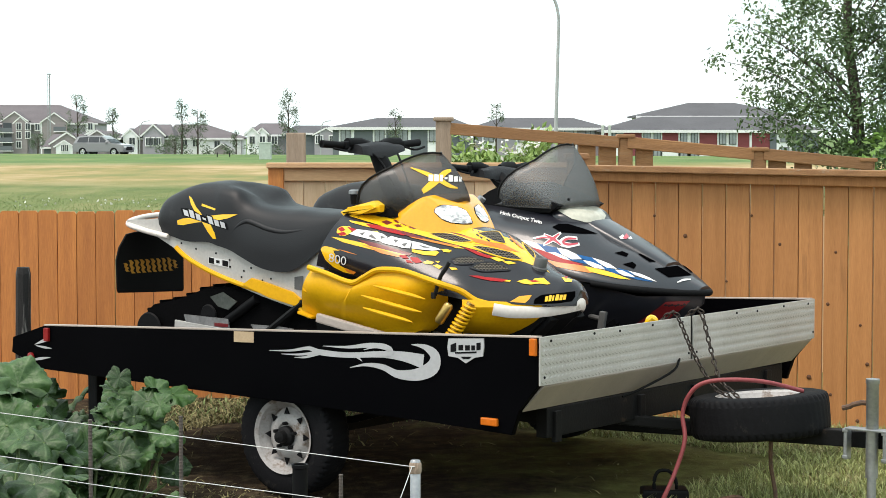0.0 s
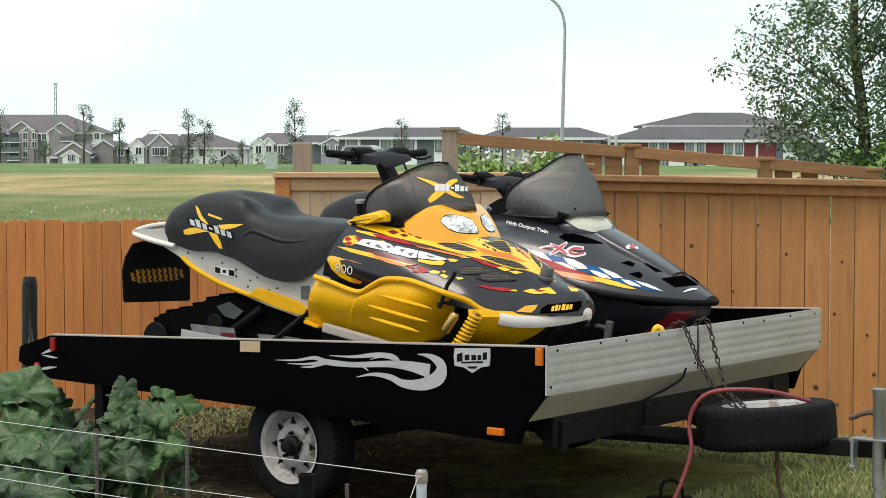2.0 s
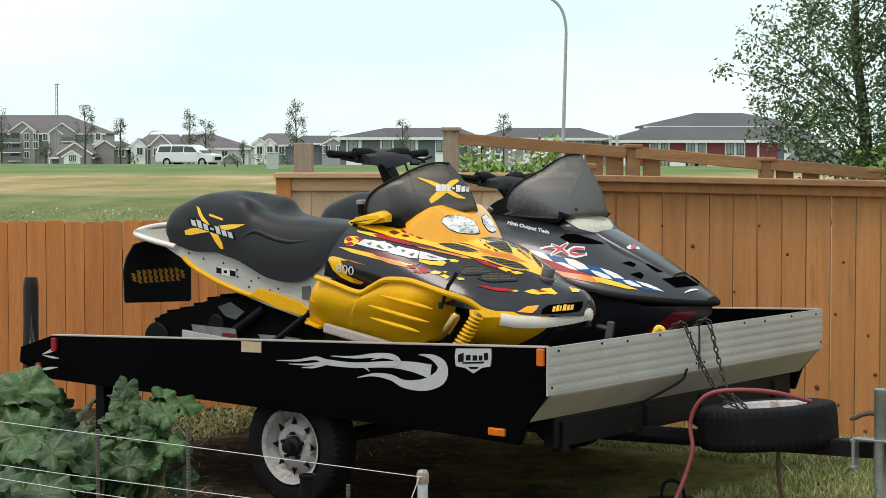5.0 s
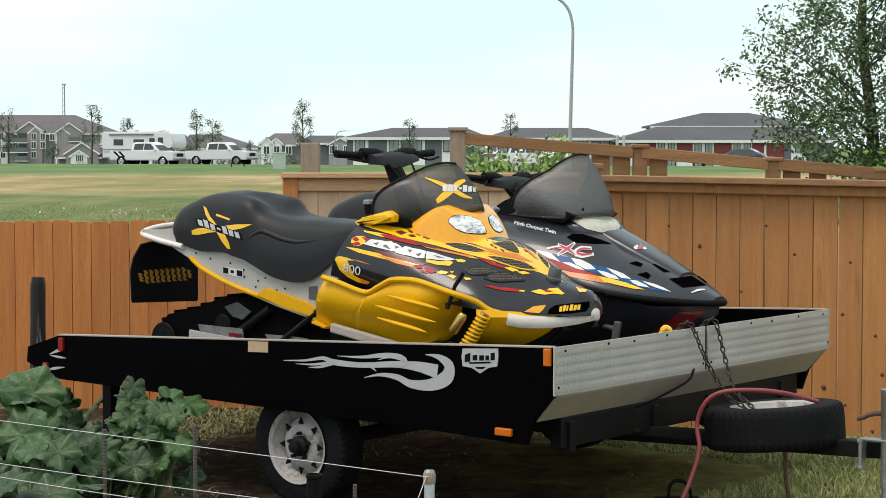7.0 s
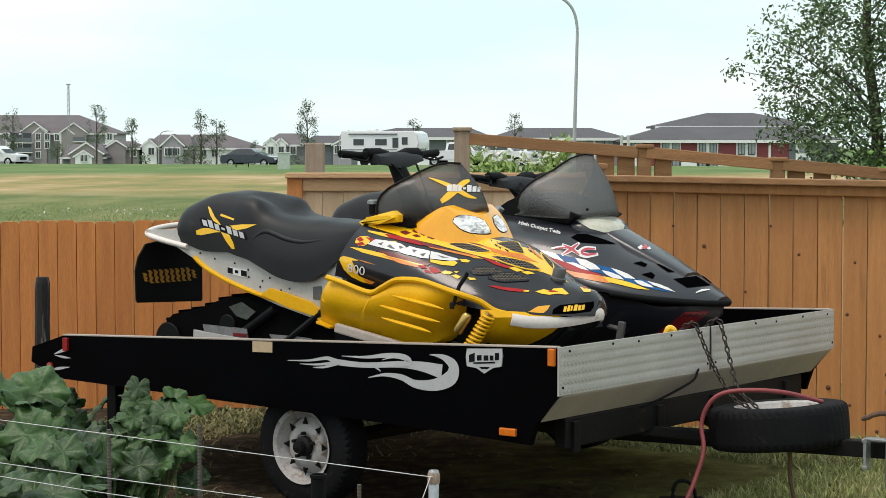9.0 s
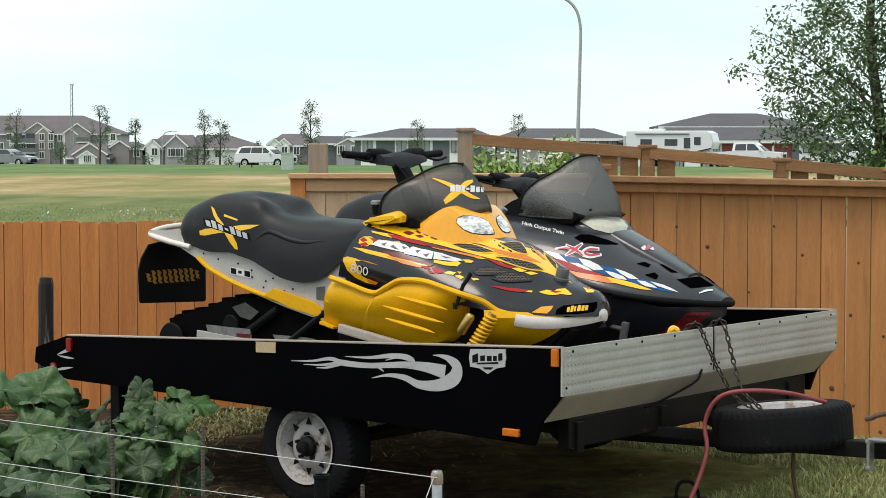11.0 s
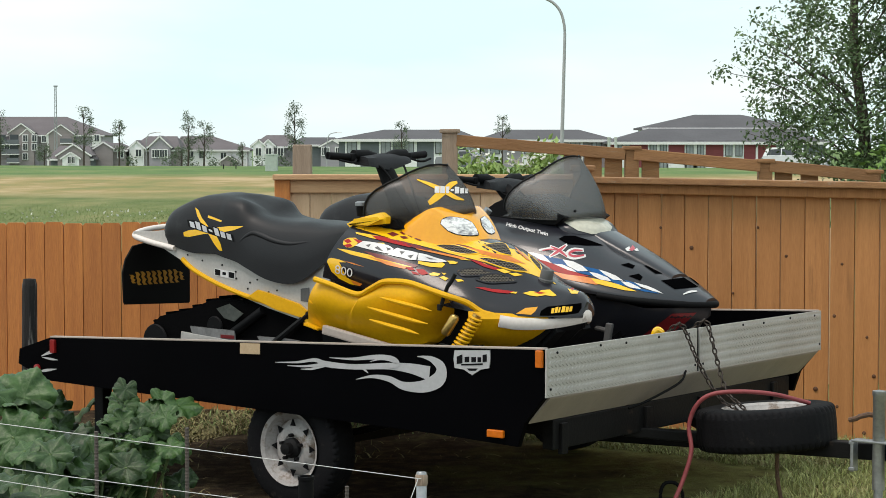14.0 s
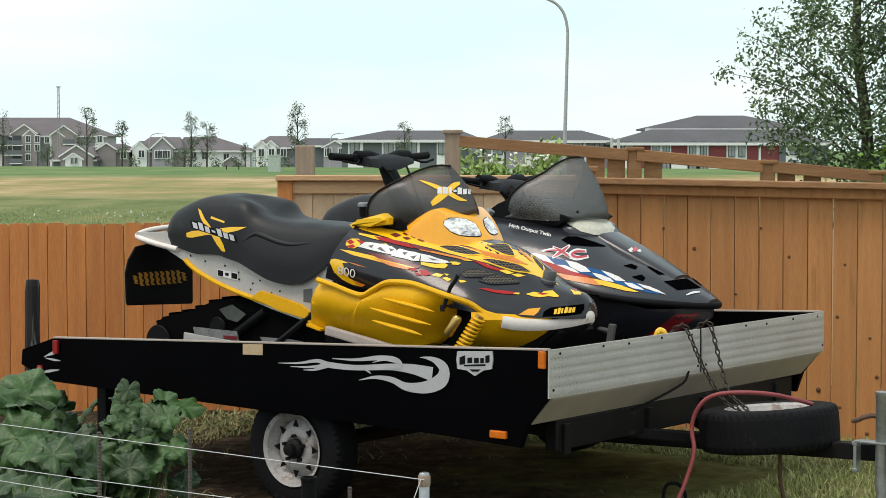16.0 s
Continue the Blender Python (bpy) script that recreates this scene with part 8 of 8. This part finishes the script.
for k, (x, z) in enumerate([(-31.589, 0.519), (-28.895, 0.519), (-26.201, 0.452), (-20.813, 0.385), (-17.647, 0.385), (-35.968, 0.385), (-23.844, 0.452)]):
    sh = thing("shrub", pose(x, 236, BASE_Z), "dark rounded shrub by the houses", "shrub", "shrubs by the houses")
    crown(sh, YOUNG_LEAF, [(0.5 * math.cos(j), 0.4 * math.sin(j * 2), 0.5 + (z - BASE_Z) * 0.75 * (j % 5) / 4, 1) for j in range(12)], 22, 0.3, 0.36, 80 + k, droop=-0.2)

# ---- the road and its traffic ----
ROAD_Q = 160
ASPHALT = material("asphalt", (0.06, 0.06, 0.062), 0.9, second=(0.045, 0.045, 0.047), scale=0.5, fine=12, bump=0.2)
part("road", grid([[(x, road_line(x, q), ground_height(q) + 0.02) for x in range(-160, 161, 8)] for q in (153.5, 158, 163, 168, 172)]), ASPHALT)
tagged(scene.objects["road"], "two-lane asphalt road beyond the grassy verge", "road", kind="structure")
CAR_WHITE = material("white_car_paint", (0.72, 0.73, 0.73), 0.25, second=(0.70, 0.71, 0.71), scale=0.4, fine=8, coat=0.6)
CAR_GREY = material("grey_car_paint", (0.26, 0.26, 0.265), 0.3, 0.3, second=(0.24, 0.24, 0.245), scale=0.4, fine=8, coat=0.6)
CAR_SILVER = material("silver_car_paint", (0.27, 0.28, 0.29), 0.3, 0.4, second=(0.25, 0.26, 0.27), scale=0.4, fine=8, coat=0.6)
CAR_DARK = material("dark_blue_car_paint", (0.022, 0.03, 0.05), 0.25, second=(0.02, 0.027, 0.045), scale=0.4, fine=8, coat=0.7)
CHROME = material("chrome", (0.6, 0.6, 0.6), 0.2, 1.0, fine=8)


def vehicle(name, label, category, body, cabin, panes, paint, wide, wheels, wheel_r=0.36, stripe=None):
    """A road vehicle heading along +x, its origin on the road under its middle. Outlines are (x, z) side views."""
    v = thing(name, pose(0, 0, 0), label, category, "traffic on the far road")
    part("body", prism(body, -wide / 2, wide / 2, bevel=0.06), paint, v, "", True)
    bm = bmesh.new()
    inset = 0.22
    zt = max(z for _, z in cabin)
    zb = min(z for _, z in cabin)
    sides = [[bm.verts.new((x, s * (wide / 2 - 0.03 - inset * (z - zb) / (zt - zb)), z)) for x, z in cabin] for s in (-1, 1)]
    bm.faces.new(sides[0])
    bm.faces.new(sides[1][::-1])
    for k in range(len(cabin)):
        j = (k + 1) % len(cabin)
        bm.faces.new((sides[0][k], sides[1][k], sides[1][j], sides[0][j]))
    part("cabin", bm, paint, v)
    for poly in panes:
        for s in (-1, 1):
            b2 = bmesh.new()
            lay = lambda x, z, o: (x, s * (wide / 2 - 0.03 - inset * (z - zb) / (zt - zb) + o), z)
            fa, fb = [b2.verts.new(lay(x, z, 0.015)) for x, z in poly], [b2.verts.new(lay(x, z, -0.01)) for x, z in poly]
            b2.faces.new(fa)
            b2.faces.new(fb[::-1])
            for k in range(len(poly)):
                j = (k + 1) % len(poly)
                b2.faces.new((fa[k], fb[k], fb[j], fa[j]))
            part("side_window", b2, PANE, v)
    top = [(x, z) for x, z in cabin]
    fx, fz = max(top, key=lambda p: p[0])
    tx, tz = max((p for p in top if p[1] > zt - 0.08), key=lambda p: p[0])
    wsb = grid([[(tx + 0.03, -(wide / 2 - inset - 0.08), tz - 0.05), (tx + 0.03, wide / 2 - inset - 0.08, tz - 0.05)], [(fx + 0.03, -(wide / 2 - 0.12), fz + 0.05), (fx + 0.03, wide / 2 - 0.12, fz + 0.05)]])
    bmesh.ops.solidify(wsb, geom=wsb.faces[:], thickness=0.03)
    part("windscreen", wsb, PANE, v)
    nose = max(x for x, _ in body)
    hood_z = max(z for x, z in body if x > nose - 0.25)
    for s in (-1, 1):
        part("headlight", box((nose - 0.06, s * (wide / 2 - 0.28), hood_z - 0.16), (0.16, 0.36, 0.14), 0.03), LENS, v)
        for wx in wheels:
            w = part("wheel", moved(lathe([(wheel_r * 0.6, -0.11), (wheel_r * 0.95, -0.115), (wheel_r, -0.07), (wheel_r, 0.07), (wheel_r * 0.95, 0.115), (wheel_r * 0.6, 0.11)], 20, "y"), pose(wx, s * (wide / 2 - 0.09), wheel_r)), RUBBER, v, "", True)
            part("rim", moved(lathe([(wheel_r * 0.62, -0.10), (wheel_r * 0.55, -0.125), (wheel_r * 0.2, -0.115), (0.001, -0.13)], 16, "y"), pose(wx, s * (wide / 2 - 0.09), wheel_r, 0, 0, 0 if s < 0 else 180)), CHROME, w, "", True)
    part("grille", box((nose - 0.01, 0, hood_z - 0.28), (0.06, wide * 0.55, 0.26), 0.02), DARK, v)
    part("mirror", box((fx - 0.35, -(wide / 2 + 0.08), fz + 0.08), (0.14, 0.2, 0.16), 0.04), paint, v)
    return v


def suv(label, paint):
    return vehicle("suv", label, "car", [(-2.3, 0.35), (2.25, 0.35), (2.32, 0.6), (2.25, 0.92), (1.2, 1.05), (-2.2, 1.08), (-2.36, 0.8)], [(-2.22, 1.05), (-2.0, 1.55), (-1.6, 1.66), (0.1, 1.66), (0.4, 1.58), (1.15, 1.05)],
                   [[(-1.95, 1.12), (-1.75, 1.52), (-0.95, 1.56), (-0.95, 1.12)], [(-0.88, 1.12), (-0.88, 1.56), (0.05, 1.56), (0.05, 1.12)], [(0.12, 1.12), (0.12, 1.56), (0.3, 1.54), (0.85, 1.12)]], paint, 1.85, (-1.4, 1.42))


def sedan(label, paint):
    return vehicle("sedan", label, "car", [(-2.3, 0.32), (2.3, 0.32), (2.36, 0.5), (2.25, 0.78), (1.1, 0.93), (-1.6, 0.98), (-2.25, 0.93), (-2.36, 0.6)], [(-1.85, 0.95), (-1.1, 1.38), (-0.7, 1.45), (0.1, 1.45), (0.35, 1.38), (1.15, 0.92)],
                   [[(-1.45, 1.0), (-1.0, 1.33), (-0.55, 1.37), (-0.55, 1.0)], [(-0.48, 1.0), (-0.48, 1.37), (0.1, 1.37), (0.3, 1.33), (0.8, 1.0)]], paint, 1.8, (-1.4, 1.45), 0.33)


def minivan(label, paint):
    return vehicle("minivan", label, "van", [(-2.5, 0.35), (2.45, 0.35), (2.52, 0.6), (2.4, 0.95), (1.55, 1.08), (-2.45, 1.1), (-2.55, 0.7)], [(-2.48, 1.08), (-2.35, 1.62), (-2.1, 1.76), (0.5, 1.74), (0.8, 1.64), (1.6, 1.06)],
                   [[(-2.3, 1.15), (-2.2, 1.6), (-1.2, 1.62), (-1.2, 1.15)], [(-1.12, 1.15), (-1.12, 1.62), (-0.1, 1.62), (-0.1, 1.15)], [(-0.02, 1.15), (-0.02, 1.62), (0.65, 1.58), (1.2, 1.15)]], paint, 1.95, (-1.5, 1.6))


def pickup(label, paint, stripes=False):
    v = vehicle("pickup_truck", label, "pickup truck", [(-2.9, 0.5), (2.8, 0.5), (2.88, 0.75), (2.84, 1.2), (1.4, 1.28), (-0.75, 1.3), (-0.76, 1.24), (-2.88, 1.24), (-2.94, 0.8)], [(-0.95, 1.27), (-0.88, 1.88), (-0.6, 1.95), (0.6, 1.95), (0.85, 1.88), (1.55, 1.27)],
                [[(-0.75, 1.34), (-0.7, 1.8), (0.1, 1.84), (0.1, 1.34)], [(0.18, 1.34), (0.18, 1.84), (0.7, 1.82), (1.2, 1.34)]], paint, 2.0, (-1.85, 1.85), 0.42)
    part("front_bumper", box((2.88, 0, 0.62), (0.14, 1.96, 0.2), 0.05), CHROME, v)
    if stripes:
        for x in (-2.6, -2.15):
            for s in (-1, 1):
                part("stripe", prism([(x, 1.2), (x + 0.25, 1.2), (x + 0.7, 0.75), (x + 0.5, 0.75)], s * 1.0 - 0.006, s * 1.0 + 0.006), DARK, v)
    return v


def camper():
    v = thing("camper_trailer", pose(0, 0, 0), "long white fifth-wheel camper trailer with a rounded nose", "camper trailer", "traffic on the far road")
    part("body", prism([(-3.3, 0.6), (1.9, 0.6), (2.0, 1.35), (3.35, 1.45), (3.5, 1.9), (3.3, 2.65), (2.9, 2.85), (-3.25, 2.85), (-3.35, 2.7)], -1.2, 1.2, bevel=0.08), CAR_WHITE, v, "", True)
    for x0, x1, z0, z1 in ((2.0, 2.5, 1.75, 2.35), (1.2, 1.7, 1.5, 2.3), (-0.3, 0.7, 1.7, 2.2), (-2.2, -1.3, 1.7, 2.2)):
        part("window", box(((x0 + x1) / 2, -1.21, (z0 + z1) / 2), (x1 - x0, 0.04, z1 - z0), 0.015), PANE, v)
    part("stripe", box((-0.8, -1.212, 1.35), (4.8, 0.03, 0.08)), CAR_SILVER, v)
    part("stripe", box((-0.8, -1.212, 1.15), (4.8, 0.03, 0.05)), CAR_GREY, v)
    part("awning", tube([(-2.6, -1.26, 2.62), (1.6, -1.26, 2.62)], 0.07, 8), CAR_SILVER, v)
    part("vent", box((-1.0, 0, 2.92), (0.8, 0.7, 0.2), 0.05), CAR_WHITE, v)
    for x in (-1.3, -0.45):
        for s in (-1, 1):
            part("wheel", moved(lathe([(0.2, -0.1), (0.36, -0.1), (0.38, 0), (0.36, 0.1), (0.2, 0.1)], 18, "y"), pose(x, s * 1.05, 0.38)), RUBBER, v, "", True)
    return v


# seconds and the place on the road, lane by lane
TRAFFIC = [
    (suv("grey sport utility car on the far road", CAR_GREY), [(0, -26.11, 159.22), (0.5, -21.48, 157.54), (1, -16.42, 155.70), (1.5, -10.77, 153.64), (4, 17.54, 143.33), (16, 85.55, 118.58)]),
    (sedan("dark blue sedan on the far road", CAR_DARK), [(0, -72.98, 176.28), (3, -31.08, 161.03), (3.5, -24.66, 158.70), (4, -19.33, 156.76), (4.2, -16.03, 155.56), (7, 21.91, 141.74), (16, 85.55, 118.58)]),
    (minivan("white minivan on the far road", CAR_WHITE), [(0, -96.09, 184.70), (4, -32.97, 161.72), (4.2, -30.06, 160.66), (6.3, -2.97, 150.80), (7.7, 17.78, 143.25), (8, 22.13, 141.66), (8.2, 25.78, 140.33), (16, 85.55, 118.58)]),
    (pickup("white crew-cab pickup towing a camper", CAR_WHITE), [(0, -111.85, 199.43), (6.5, -23.80, 167.38), (7, -18.53, 165.47), (8.3, -5.80, 160.83), (9, 1.05, 158.34), (9.2, 3.02, 157.62), (11.3, 26.09, 149.22), (11.6, 29.73, 147.90), (16, 76.48, 130.88)]),
    (camper(), [(0, -113.80, 200.14), (7, -25.39, 167.96), (8.3, -12.28, 163.19), (9, -5.12, 160.59), (9.2, -3.11, 159.85), (11.3, 20.73, 151.17), (11.6, 24.47, 149.81), (16, 72.36, 132.38)]),
    (pickup("white pickup with black bed stripes", CAR_WHITE, True), [(0, -136.88, 199.54), (6.5, -29.81, 160.57), (7, -23.61, 158.31), (7.5, -16.78, 155.83), (8, -9.91, 153.33), (8.3, -5.74, 151.81), (8.6, -1.60, 150.30), (16, 80.11, 120.56)]),
    (sedan("dark sedan on the far road", CAR_DARK), [(0, -157.13, 206.92), (7.5, -33.43, 161.89), (8, -27.19, 159.62), (8.3, -23.63, 158.32), (8.6, -20.45, 157.16), (8.9, -16.25, 155.63), (9, -15.34, 155.30), (9.2, -12.84, 154.39), (16, 57.46, 128.81)]),
    (suv("white sport utility car on the far road", CAR_WHITE), [(0, -178.39, 214.66), (9.2, -34.60, 162.31), (11.3, -11.07, 153.75), (11.6, -7.51, 152.45), (12, -2.10, 150.49), (13.3, 16.24, 143.81), (13.5, 18.80, 142.88), (13.8, 22.90, 141.38), (16, 50.30, 131.41)]),
    (sedan("silver sedan on the far road", CAR_SILVER), [(0, -269.93, 247.97), (11.3, -31.55, 161.20), (11.6, -26.95, 159.53), (12.5, -16.32, 155.66), (13, -11.04, 153.74), (15, 17.8, 143.24), (16, 32.2, 138.0)]),
]


def motions():
    heading = math.degrees(math.atan(-ROAD_TURN))
    for ob, rows in TRAFFIC:
        walk(ob, [(t, pose(x, y, ground_height(160) + 0.02, 0, 0, heading)) for t, x, y in rows])


motions()
